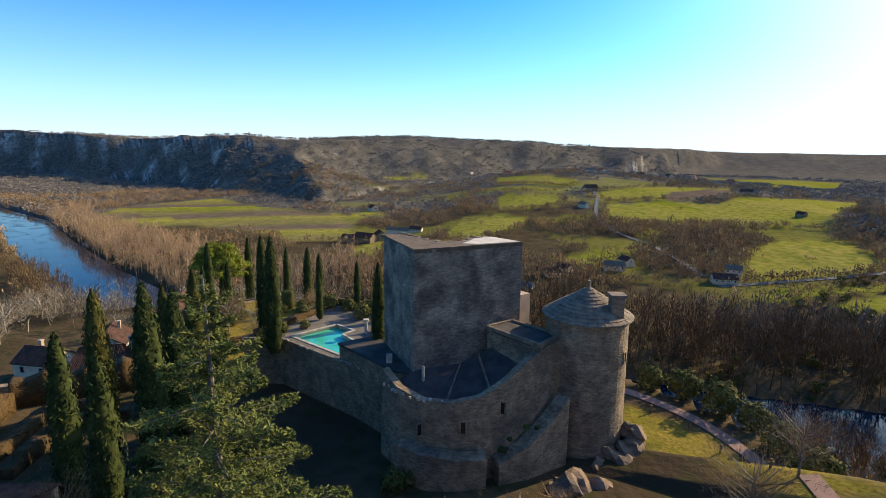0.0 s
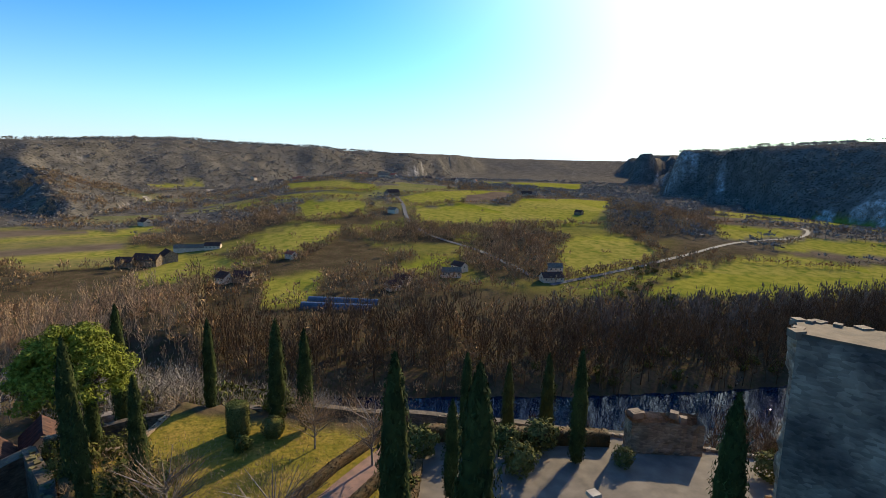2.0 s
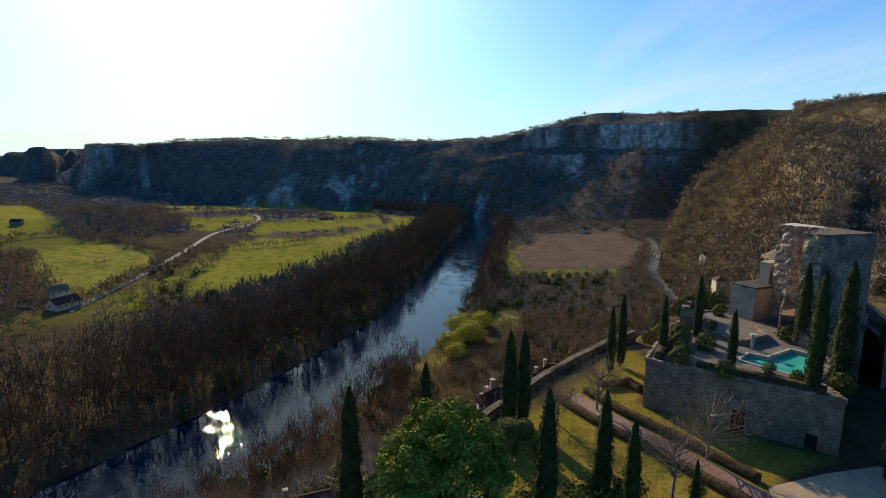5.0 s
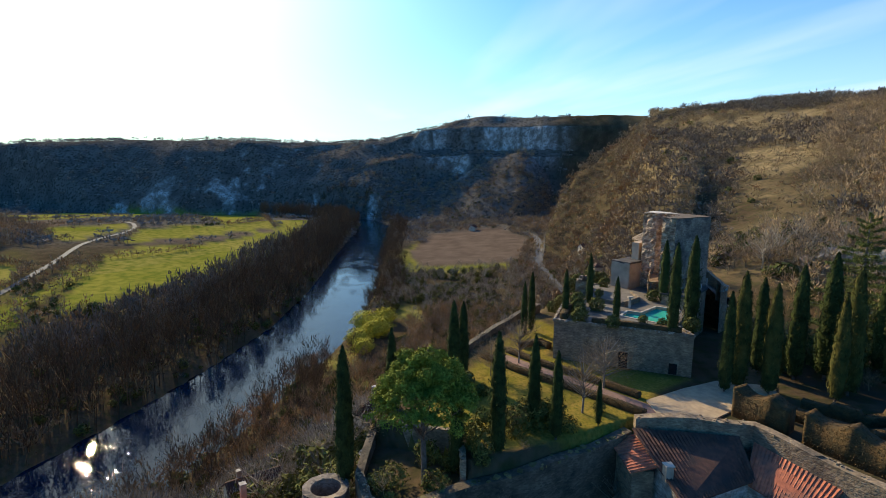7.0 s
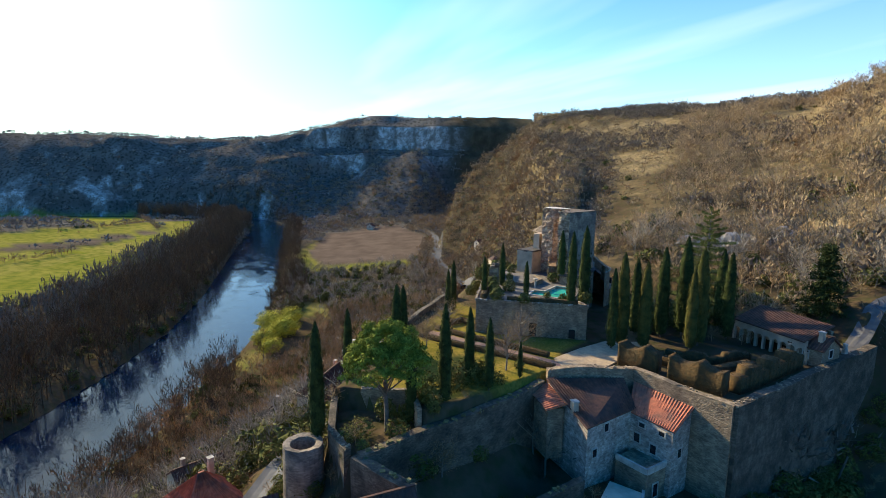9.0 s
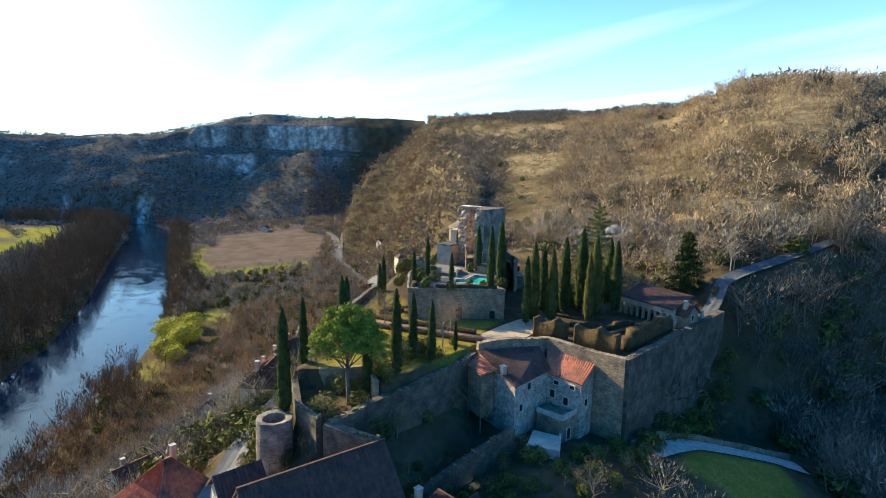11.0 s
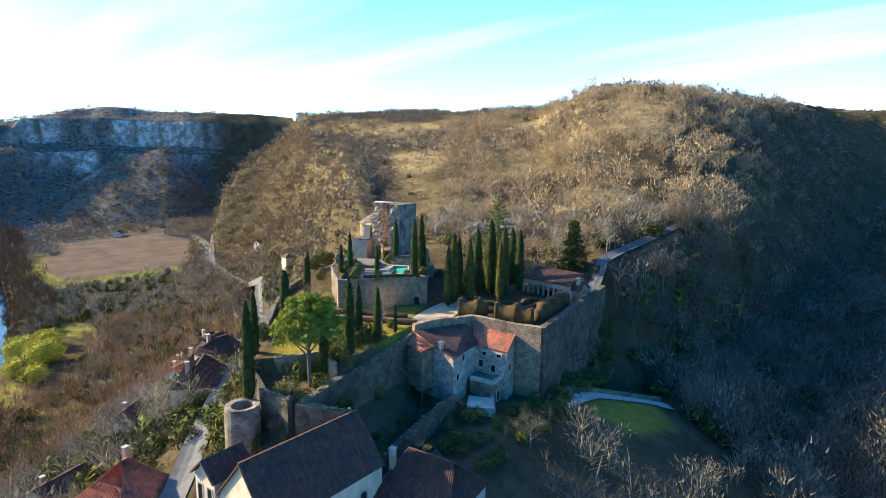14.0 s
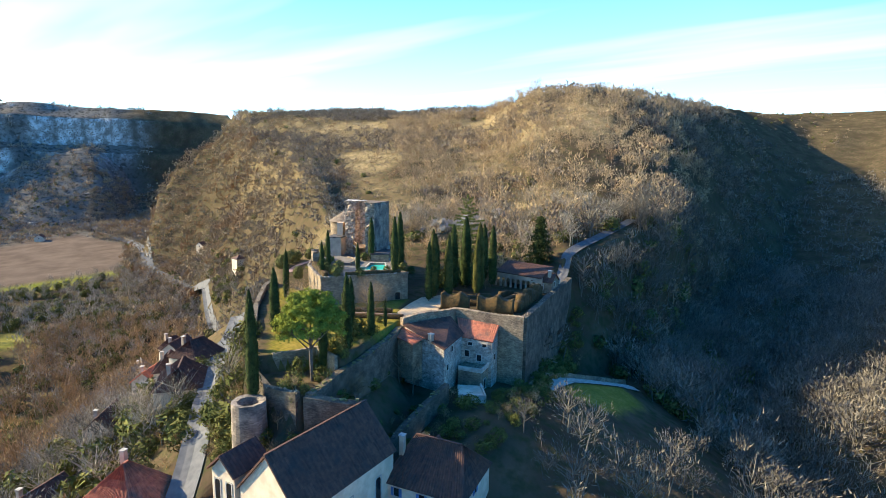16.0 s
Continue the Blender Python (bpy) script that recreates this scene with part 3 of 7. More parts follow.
def cliffs(x, y):
    """Where bare rock may show on steep ground."""
    d, az = np.hypot(x - CENTRE[0], y - CENTRE[1]), np.degrees(np.arctan2(x - CENTRE[0], y - CENTRE[1]))
    far = smooth(650, 800, d) * (smooth(84, 92, az) * (1 - smooth(104, 109, az)) + smooth(-50, -40, az) * (1 - smooth(-16, -8, az)))
    z = height(x, y)
    far = far + 0.5 * smooth(650, 800, d) * smooth(60, 66, az) * (1 - smooth(84, 92, az)) * smooth(112, 122, z)
    far = far * smooth(84, 124, z + 30 * fractal(x, y, 90, 3, 62))
    far = far * smooth(-0.22, 0.2, fractal(x, y, 55, 3, 63))
    spots = smooth(0.30, 0.42, fractal(x, y, 40, 3, 61)) * smooth(220, 300, d) * (1 - smooth(150, 156, az))
    spots = spots * (1 - smooth(98, 102, az) * (1 - smooth(114, 118, az)))
    return np.clip(far + spots, 0, 1)


def ground_material():
    m = bpy.data.materials.new("valley_ground")
    m.use_nodes = True
    n, l = m.node_tree.nodes, m.node_tree.links
    b = n["Principled BSDF"]
    b.inputs["Roughness"].default_value = 0.95
    b.inputs["Specular IOR Level"].default_value = 0.0
    pos = n.new("ShaderNodeNewGeometry")
    att = n.new("ShaderNodeAttribute")
    att.attribute_name = "cover"
    sep = n.new("ShaderNodeSeparateColor")
    l.new(att.outputs["Color"], sep.inputs[0])

    def tex(scale, lo, hi, detail=6):
        t = n.new("ShaderNodeTexNoise")
        t.inputs["Scale"].default_value, t.inputs["Detail"].default_value = scale, detail
        l.new(pos.outputs["Position"], t.inputs["Vector"])
        r = n.new("ShaderNodeMapRange")
        r.inputs[1].default_value, r.inputs[2].default_value = lo, hi
        l.new(t.outputs[0], r.inputs[0])
        return r.outputs[0]

    def blend(f, a, c):
        x = n.new("ShaderNodeMix")
        x.data_type = "RGBA"
        l.new(f, x.inputs[0])
        for s, v in ((x.inputs[6], a), (x.inputs[7], c)):
            if isinstance(v, tuple):
                s.default_value = (*v, 1)
            else:
                l.new(v, s)
        return x.outputs[2]

    def streak(scale, lo, hi):
        mp = n.new("ShaderNodeMapping")
        mp.inputs["Scale"].default_value = (1.0, 1.0, 0.16)
        l.new(pos.outputs["Position"], mp.inputs[0])
        t = n.new("ShaderNodeTexNoise")
        t.inputs["Scale"].default_value, t.inputs["Detail"].default_value = scale, 7
        l.new(mp.outputs[0], t.inputs["Vector"])
        r = n.new("ShaderNodeMapRange")
        r.inputs[1].default_value, r.inputs[2].default_value = lo, hi
        l.new(t.outputs[0], r.inputs[0])
        return r.outputs[0]

    litter = blend(tex(0.08, 0.35, 0.65), (0.062, 0.043, 0.026), (0.110, 0.078, 0.044))
    litter = blend(tex(0.5, 0.45, 0.7), litter, (0.050, 0.050, 0.020))
    dry = n.new("ShaderNodeAttribute")
    dry.attribute_name = "dry"
    straw = blend(tex(0.10, 0.38, 0.62, 8), (0.34, 0.24, 0.115), (0.21, 0.148, 0.072))
    straw = blend(tex(0.6, 0.45, 0.7), straw, (0.10, 0.085, 0.04))
    litter = blend(dry.outputs["Fac"], litter, straw)
    # far slopes blended to a paler grey, haze put into the ground colour
    far_haze = n.new("ShaderNodeAttribute")
    far_haze.attribute_name = "far_haze"
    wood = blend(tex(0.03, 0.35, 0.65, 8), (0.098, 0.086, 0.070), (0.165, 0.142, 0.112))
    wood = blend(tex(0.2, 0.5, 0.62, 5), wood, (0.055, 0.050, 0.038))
    litter = blend(far_haze.outputs["Fac"], litter, wood)
    grass = blend(tex(0.012, 0.4, 0.6, 8), (0.185, 0.190, 0.020), (0.270, 0.240, 0.038))
    plots = n.new("ShaderNodeTexVoronoi")
    plots.inputs["Scale"].default_value = 0.011
    l.new(pos.outputs["Position"], plots.inputs["Vector"])
    plot = n.new("ShaderNodeSeparateColor")
    l.new(plots.outputs["Color"], plot.inputs[0])
    grass = blend(plot.outputs[0], grass, (0.285, 0.235, 0.055))
    grass = blend(tex(0.15, 0.4, 0.75), grass, (0.105, 0.130, 0.018))
    soil = blend(tex(0.06, 0.35, 0.65), (0.105, 0.077, 0.056), (0.15, 0.111, 0.08))
    lawn = blend(tex(0.35, 0.35, 0.65), (0.190, 0.155, 0.024), (0.30, 0.20, 0.045))
    lawn = blend(tex(2.5, 0.4, 0.7), lawn, (0.125, 0.115, 0.02))
    rock = blend(tex(0.10, 0.38, 0.60, 9), (0.60, 0.54, 0.46), (0.24, 0.205, 0.165))
    rock = blend(tex(0.45, 0.52, 0.62, 6), rock, (0.15, 0.125, 0.095))
    rock = blend(streak(0.05, 0.5, 0.72), rock, (0.10, 0.085, 0.06))
    up = n.new("ShaderNodeSeparateXYZ")
    l.new(pos.outputs["True Normal"], up.inputs[0])
    steep = n.new("ShaderNodeMapRange")
    steep.inputs[1].default_value, steep.inputs[2].default_value = 0.84, 0.66
    l.new(up.outputs[2], steep.inputs[0])
    rocky = n.new("ShaderNodeMath")
    rocky.operation = "MULTIPLY"
    l.new(steep.outputs[0], rocky.inputs[0])
    l.new(att.outputs["Alpha"], rocky.inputs[1])
    col = blend(sep.outputs[0], litter, grass)
    col = blend(sep.outputs[1], col, soil)
    col = blend(sep.outputs[2], col, lawn)
    col = blend(rocky.outputs[0], col, rock)
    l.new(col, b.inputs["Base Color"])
    bump = n.new("ShaderNodeBump")
    bump.inputs["Distance"].default_value = 0.5
    bump.inputs["Strength"].default_value = 0.7
    t = n.new("ShaderNodeTexNoise")
    t.inputs["Scale"].default_value, t.inputs["Detail"].default_value = 0.6, 9
    l.new(pos.outputs["Position"], t.inputs["Vector"])
    l.new(t.outputs[0], bump.inputs["Height"])
    l.new(bump.outputs[0], b.inputs["Normal"])
    return m


gm, gv = terrain()
me_, so_, ga_ = cover(gv[:, 0], gv[:, 1])
att = gm.color_attributes.new("cover", "FLOAT_COLOR", "POINT")
att.data.foreach_set("color", np.stack([me_, so_, ga_, cliffs(gv[:, 0], gv[:, 1])], -1).ravel())
gx_, gy_ = gv[:, 0] - CENTRE[0], gv[:, 1] - CENTRE[1]
gd_, gz_ = np.hypot(gx_, gy_), np.degrees(np.arctan2(gx_, gy_))
dry_ = smooth(111, 118, gz_) * (1 - smooth(153, 158, gz_)) * smooth(125, 160, gd_) * smooth(-0.35, 0.1, fractal(gv[:, 0], gv[:, 1], 80, 4, 71)) * smooth(12, 30, gv[:, 2])
dry_ = np.maximum(dry_, 0.55 * smooth(30, 60, gz_) * (1 - smooth(104, 112, gz_)) * (1 - smooth(240, 330, gd_)) * smooth(60, 80, gd_) * smooth(-0.2, 0.25, fractal(gv[:, 0], gv[:, 1], 45, 3, 72)))
dry_ = dry_ * (1 - 0.6 * (1 - smooth(118, 126, gz_)) * (1 - smooth(320, 460, gd_)))
gm.attributes.new("dry", "FLOAT", "POINT").data.foreach_set("value", dry_)
# share of the haze grey: grows with distance, on the far slopes' bearings
gm.attributes.new("far_haze", "FLOAT", "POINT").data.foreach_set("value", smooth(560, 760, gd_) * (1 - smooth(104.5, 108, gz_)) * smooth(-100, -60, gz_))
gm.materials.append(ground_material())
tagged(new("ground", gm), "valley ground of green fields, brown woodland floor and rocky slopes", "ground", kind="structure")

wv, wf = [], []
rl = [Vector(p) for p in RIVER]
for i, p in enumerate(rl):
    d = (rl[min(i + 1, len(rl) - 1)] - rl[max(i - 1, 0)]).normalized()
    o = Vector((-d.y, d.x)) * 44
    wv += [(*(p + o), RIVER_Z), (*(p - o), RIVER_Z)]
for i in range(len(rl) - 1):
    wf.append((2 * i, 2 * i + 2, 2 * i + 3, 2 * i + 1)[::-1])
tagged(new("water", mesh_from("water", wv, wf, M["water"])), "dark blue river water with sun glints between wooded banks", "river", kind="structure")


def ribbon(name, line, width, material, label, category, lift=0.12, step=4.0, walls=0.0):
    """A road or path laid over the ground."""
    pts = []
    for (ax, ay), (bx, by) in zip(line, line[1:]):
        k = max(1, int(math.hypot(bx - ax, by - ay) / step))
        pts += [(ax + (bx - ax) * i / k, ay + (by - ay) * i / k) for i in range(k)]
    pts.append(line[-1])
    p = np.array(pts, float)
    for _ in range(6):
        p[1:-1] = 0.25 * p[:-2] + 0.5 * p[1:-1] + 0.25 * p[2:]
    d = np.gradient(p, axis=0)
    d /= np.linalg.norm(d, axis=1)[:, None]
    nrm = np.stack([-d[:, 1], d[:, 0]], 1)
    across = np.linspace(-0.5, 0.5, 5)
    v, f = [], []
    for i in range(len(p)):
        for a in across:
            q = p[i] + nrm[i] * a * width
            v.append((q[0], q[1], 0))
    xy = np.array(v)
    zz = height(xy[:, 0], xy[:, 1]).reshape(len(p), 5)
    zz = np.maximum(zz, zz[:, 2:3] - 0.2) + lift
    v = [(a[0], a[1], b) for a, b in zip(xy, zz.ravel())]
    for i in range(len(p) - 1):
        for j in range(4):
            f.append((i * 5 + j, i * 5 + j + 1, i * 5 + 6 + j, i * 5 + 5 + j)[::-1])
    ob = new(name, mesh_from(name, v, f, material))
    return tagged(ob, label, category, kind="structure")


for nm, ln in TRACKS.items():
    ribbon(nm, ln, 4.6, M["asphalt"], "grey country lane between green fields", "road", lift=0.5, step=12)
ribbon("road_riverside", [(590, -50), (560, -54), (510, -50), (468, -41), (420, -28), (382, -15), (305, -8), (237, -1)], 9.5, M["asphalt"], "pale curving road beside the ploughed field", "road", lift=0.5, step=8)
ribbon("road_village", [(-48, 130), (-37, 120), (-27, 115), (-16, 109), (0, 99), (10, 93), (30, 80), (60, 62), (120, 40), (180, 22), (237, -1)], 4.2, M["asphalt"], "narrow grey village lane running downhill", "road", lift=0.25, step=3)
ribbon("path_rampart", [(-59.6, 60), (-58.6, 54), (-59.4, 44), (-61.4, 34), (-64.2, 25.6)], 4.0, M["coping"], "pale gravel path below the rampart wall", "path", lift=0.15, step=2)
ribbon("road_hill", [(-43, 28), (-38.6, 17.6), (-38.6, 5), (-39.6, -14), (-40, -24)], 3.0, M["asphalt"], "grey hillside lane climbing into the woods", "road", lift=0.3, step=3)
ribbon("path_garden", [(-15.5, 93), (-21.5, 88.8), (-28, 83.2), (-34.5, 78.3), (-38.5, 75.4)], 2.4, M["brickpath"], "straight reddish gravel garden walk between low hedges", "path", lift=0.1, step=2)
ribbon("path_lawn", [(18.5, 69.5), (23.0, 66.0), (26.4, 62.0), (29.2, 56.6), (30.6, 51.0), (30.4, 45.0), (29.0, 39.0)], 1.6, M["brickpath"], "curved gravel path between the lawn and the round bushes", "path", lift=0.1, step=2)
fc = [(-38.2, 77), (-33.6, 76.6), (-30.4, 70), (-28.2, 64), (-30.5, 57), (-35, 60), (-36.6, 66.4), (-39.2, 71)]
fcv, fcf = prism(ccw(fc), 69.2, 69.78)
tagged(new("forecourt", mesh_from("forecourt", fcv, fcf, M["sand"])), "pale gravel forecourt below the pool terrace wall", "forecourt", kind="structure")

# ---- castle ----
def rough_face(a, b, z0, z1, step, amp, seed, inward):
    """A grid over an upright wall face with uneven masonry, its borders kept."""
    L = math.hypot(b[0] - a[0], b[1] - a[1])
    nu, nv = max(1, int(L / step)), max(1, int((z1 - z0) / step))
    rng = np.random.RandomState(seed)
    u, w = np.meshgrid(np.linspace(0, 1, nu + 1), np.linspace(0, 1, nv + 1))
    k = np.sin(np.pi * u) > 1e-6
    off = amp * (rng.rand(*u.shape) - 0.5) + amp * 1.5 * fractal(u * L + seed * 7, w * (z1 - z0), 3.0, 3, seed)
    off = np.where(k & (w > 0), off, 0)
    x = a[0] + (b[0] - a[0]) * u + inward[0] * off
    y = a[1] + (b[1] - a[1]) * u + inward[1] * off
    z = z0 + (z1 - z0) * w
    v = [tuple(p) for p in np.stack([x, y, z], -1).reshape(-1, 3)]
    f = [(j * (nu + 1) + i, j * (nu + 1) + i + 1, (j + 1) * (nu + 1) + i + 1, (j + 1) * (nu + 1) + i) for j in range(nv) for i in range(nu)]
    return v, f


def rough_walls(pts, z0, z1, step=0.6, amp=0.06, seed=1, edges=None):
    """Faces along a counter-clockwise outline; edges picks some of its sides."""
    out = []
    n = len(pts)
    for i in range(n):
        if edges is not None and i not in edges:
            continue
        a, b = pts[i], pts[(i + 1) % n]
        L = math.hypot(b[0] - a[0], b[1] - a[1])
        out.append(rough_face(a, b, z0, z1, step, amp, seed + i, ((b[1] - a[1]) / L, -(b[0] - a[0]) / L)))
    return join(*out)


def crest(points, z, seed, size=0.35, closed=False, spread=0.5):
    """Broken stones and tufts along a wall head."""
    rng = random.Random(seed)
    out = []
    segs = list(zip(points, points[1:] + (points[:1] if closed else [])))[: len(points) if closed else len(points) - 1]
    for a, b in segs:
        L = math.hypot(b[0] - a[0], b[1] - a[1])
        for _ in range(int(L / (size * 1.5))):
            t = rng.random()
            cx, cy = a[0] + (b[0] - a[0]) * t + rng.uniform(-spread, spread) * 0.5, a[1] + (b[1] - a[1]) * t + rng.uniform(-spread, spread) * 0.5
            zz = z if not isinstance(z, tuple) else z[0] + (z[1] - z[0]) * t
            s, h, r = size * rng.uniform(0.5, 1.3), size * rng.uniform(0.3, 1.0), rng.uniform(0, 3)
            q = [(cx + s * math.cos(r + k * math.pi / 2) * rng.uniform(0.7, 1.1), cy + s * math.sin(r + k * math.pi / 2) * rng.uniform(0.7, 1.1)) for k in range(4)]
            out.append(prism(ccw(q), zz - 0.15, zz + h * 0.6))
    return join(*out)


def window(parent, x, y, z, w, h, turn, name="window", arched=False, frame_mat="coping"):
    """A small opening with stone surround and dark pane; its face looks along the turn."""
    ob = new(name)
    ob.parent = parent
    ob.matrix_basis = pose(x, y, z, 0, 0, turn)
    d = 0.16
    fr = [box(-w / 2 - d, -0.1, -d, w / 2 + d, 0.06, 0), box(-w / 2 - d, -0.1, h, w / 2 + d, 0.06, h + d), box(-w / 2 - d, -0.1, 0, -w / 2, 0.06, h), box(w / 2, -0.1, 0, w / 2 + d, 0.06, h)]
    part("frame", *join(*fr), M[frame_mat], ob)
    if arched:
        n = 9
        pts = [(-w / 2, 0), (w / 2, 0)] + [(w / 2 * math.cos(k * math.pi / (n - 1)), h - w / 2 + w / 2 * math.sin(k * math.pi / (n - 1))) for k in range(n)]
    else:
        pts = [(-w / 2, 0), (w / 2, 0), (w / 2, h), (-w / 2, h)]
    v = [(px, 0.02, pz) for px, pz in pts] + [(px, -0.1, pz) for px, pz in pts]
    n = len(pts)
    f = [tuple(range(n))[::-1], tuple(range(n, 2 * n))] + [(i, (i + 1) % n, n + (i + 1) % n, n + i) for i in range(n)]
    part("pane", v, f, M["pane"], ob)
    return ob


M["pane"] = mat("dark_window_glass", (0.015, 0.016, 0.018), rough=0.2, spec=0.5)
M["wood"] = mat("weathered_wood", (0.30, 0.19, 0.10), (0.18, 0.11, 0.06), 3, 6, bump=0.01)
M["paving"] = mat("terrace_paving", (0.20, 0.165, 0.125), (0.125, 0.105, 0.08), 0.9, 8, bump=0.03, third=(0.13, 0.105, 0.08), third_scale=0.25)

KL, KN, KR, KF = (-8.0, 60.8), (-4.2, 52.4), (7.0, 57.6), (4.0, 61.0)
KI = [(1.4, 59.6), (1.2, 58.0), (-0.8, 56.9), (-2.6, 57.8), (-4.4, 60.2), (-6.0, 62.2)]
outline = [KL, KN, KR, KF] + KI
keep = thing("castle_keep", "tall ruined square stone keep with a broken open side", "tower")
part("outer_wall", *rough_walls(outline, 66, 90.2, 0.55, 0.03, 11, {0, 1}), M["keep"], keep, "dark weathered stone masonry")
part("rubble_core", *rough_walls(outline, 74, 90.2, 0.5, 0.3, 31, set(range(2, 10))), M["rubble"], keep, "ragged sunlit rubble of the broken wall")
cv, cf = prism(ccw(outline), 89.9, 90.32)
part("wall_head", cv, cf, M["head"], keep, "flat stone-slab wall head")
part("broken_edge", *crest([KF] + KI + [KL], 90.2, 5, 0.4), M["lauze"], keep, kind="stuff")
part("paved_corner", *prism(ccw([(1.6, 58.2), (0.6, 56.0), (2.2, 55.8), (6.7, 57.7), (4.0, 60.5), (2.0, 59.4)]), 90.3, 90.36), M["slab"], keep, "sunlit pale slab at one corner")
bal = new("balcony")
bal.parent = keep
part("platform", *prism(ccw([(-5.5, 61.5), (-2.6, 58.2), (1.0, 58.4), (1.6, 60.2), (-4.6, 63.6)]), 78.4, 78.65), M["wood"], bal, "timber floor in the broken opening")
for k in range(6):
    px, py = -4.6 + k * 1.2, 63.4 - k * 0.62
    part("post", *box(px - 0.07, py - 0.07, 75.8, px + 0.07, py + 0.07, 79.6), M["wood"], bal)
part("rail", *strip([(-4.7, 63.4), (1.5, 60.2)], 0.1, 79.5, 79.65), M["wood"], bal)
part("beam", *strip([(-4.7, 63.4), (1.5, 60.2)], 0.2, 78.2, 78.45), M["coping"], bal)

# curved front building
CURVE = [(-7.2, 51.4, 78.6), (-5.6, 49.2, 77.7), (-3.2, 47.5, 77.2), (-0.4, 46.6, 77.4), (2.2, 46.6, 78.0), (4.6, 47.4, 79.3), (6.6, 48.7, 80.6), (8.4, 50.2, 81.4), (10.2, 51.4, 81.8)]
front = thing("curved_building", "low stone building with a curved front wall below the keep", "building")
v, f = [], []
nseg = 40
cur = np.array(CURVE)
tt = np.linspace(0, len(CURVE) - 1, nseg)
arc = np.stack([np.interp(tt, range(len(CURVE)), cur[:, k]) for k in range(3)], 1)
dn = np.gradient(arc[:, :2], axis=0)
dn /= np.linalg.norm(dn, axis=1)[:, None]
out = np.stack([dn[:, 1], -dn[:, 0]], 1)
rng = np.random.RandomState(4)
nz = 22
for i in range(nseg):
    for j in range(nz + 1):
        z = 66 + (arc[i, 2] - 66) * j / nz
        o = 0.35 * (1 - j / nz) + 0.05 * rng.rand()
        v.append((arc[i, 0] + out[i, 0] * o, arc[i, 1] + out[i, 1] * o, z))
    v.append((arc[i, 0] - out[i, 0] * 0.7, arc[i, 1] - out[i, 1] * 0.7, arc[i, 2]))
    v.append((arc[i, 0] - out[i, 0] * 0.7, arc[i, 1] - out[i, 1] * 0.7, arc[i, 2] - 3))
m_ = nz + 3
for i in range(nseg - 1):
    for j in range(m_ - 1):
        f.append((i * m_ + j, (i + 1) * m_ + j, (i + 1) * m_ + j + 1, i * m_ + j + 1))
part("curved_wall", v, f, M["stone"], front)
part("wall_head", *crest([tuple(p[:2]) for p in arc[:14]], 77.3, 8, 0.22), M["coping"], front, kind="stuff")
part("valley_roof", [(-6.6, 51.8, 76.6), (-3, 48.4, 75.6), (1, 47.6, 76), (5, 48.7, 77.6), (8, 51, 79.4), (4, 54.6, 79.8), (0.5, 54.3, 78), (-4, 52.6, 78)], [(0, 1, 7), (1, 6, 7), (1, 2, 6), (2, 3, 6), (3, 5, 6), (3, 4, 5)], M["darkroof"], front, "dark sagging felt roof behind the wall")
for sa, sb, sz in (((-1.2, 48.2), (0.6, 54.2), [76.0, 78.2]), ((3.4, 48.3), (2.4, 54.4), [77.2, 79.1])):
    part("roof_seam", *strip([sa, sb], 0.18, 75.0, sz), M["lauze"], front)
part("vent_pipe", *prism([(-3.2 + 0.15 * math.cos(k), 51.6 + 0.15 * math.sin(k)) for k in np.linspace(0, 5.5, 8)], 76.5, 78.8), M["coping"], front, "pale vent pipe")
part("plinth", *strip([(-5.4, 47.9), (-2.9, 46.1), (0.2, 45.3), (2.6, 45.5)], 1.6, 66, 73.0), M["stone"], front, "projecting stone plinth")
part("buttress", *strip([(3.6, 46.0), (6.2, 46.9), (8.6, 48.6), (10.4, 49.8)], 1.5, 66, [72.2, 73.4, 75.0, 76.8]), M["stone"], front, "stepped stone buttress with ivy on top")
part("ivy", *crest([(3.6, 46.0), (6.2, 46.9), (8.6, 48.6), (10.4, 49.8)], (73.0, 75.2), 12, 0.5), M["cypress"], front, kind="stuff")
for wx, wy, wz, wt in ((-3.4, 47.2, 73.9, 212), (0.6, 46.35, 74.6, 180), (4.2, 47.05, 76.2, 152)):
    window(front, wx, wy, wz, 0.4, 1.1, wt, frame_mat="stone")
blk = ccw([(3.3, 54.9), (6.1, 57.0), (10.2, 52.6), (7.8, 49.7)])
hall = thing("flat_roofed_wing", "stone wing with a flat brown roof joining the round tower", "building")
part("wall", *rough_walls(blk, 70, 82.0, 0.6, 0.05, 51), M["stone"], hall)
part("roof", *prism(blk, 81.4, 81.8), M["darkroof"], hall, "flat brown felt roof")
for i in range(4):
    part("parapet", *strip([blk[i], blk[(i + 1) % 4]], 0.3, 81.6, 81.98), M["lauze"], hall)

# round tower
RTC, RTR = (13.3, 54.0), 4.05
rt = thing("round_tower", "round stone tower with a conical stone-slab roof", "tower", (*RTC, 0))
v, f = [], []
na, nzz = 40, 30
for j in range(nzz + 1):
    z = 68 + (83.9 - 68) * j / nzz
    for i in range(na):
        a = 2 * math.pi * i / na
        r = RTR + 0.25 * (1 - j / nzz) ** 2 + 0.05 * rng.rand()
        v.append((r * math.cos(a), r * math.sin(a), z))
for j in range(nzz):
    for i in range(na):
        f.append((j * na + i, j * na + (i + 1) % na, (j + 1) * na + (i + 1) % na, (j + 1) * na + i))
part("wall", v, f, M["stone"], rt)
cone = new("roof")
cone.parent = rt
cone["label"] = "conical roof of grey stone slabs"
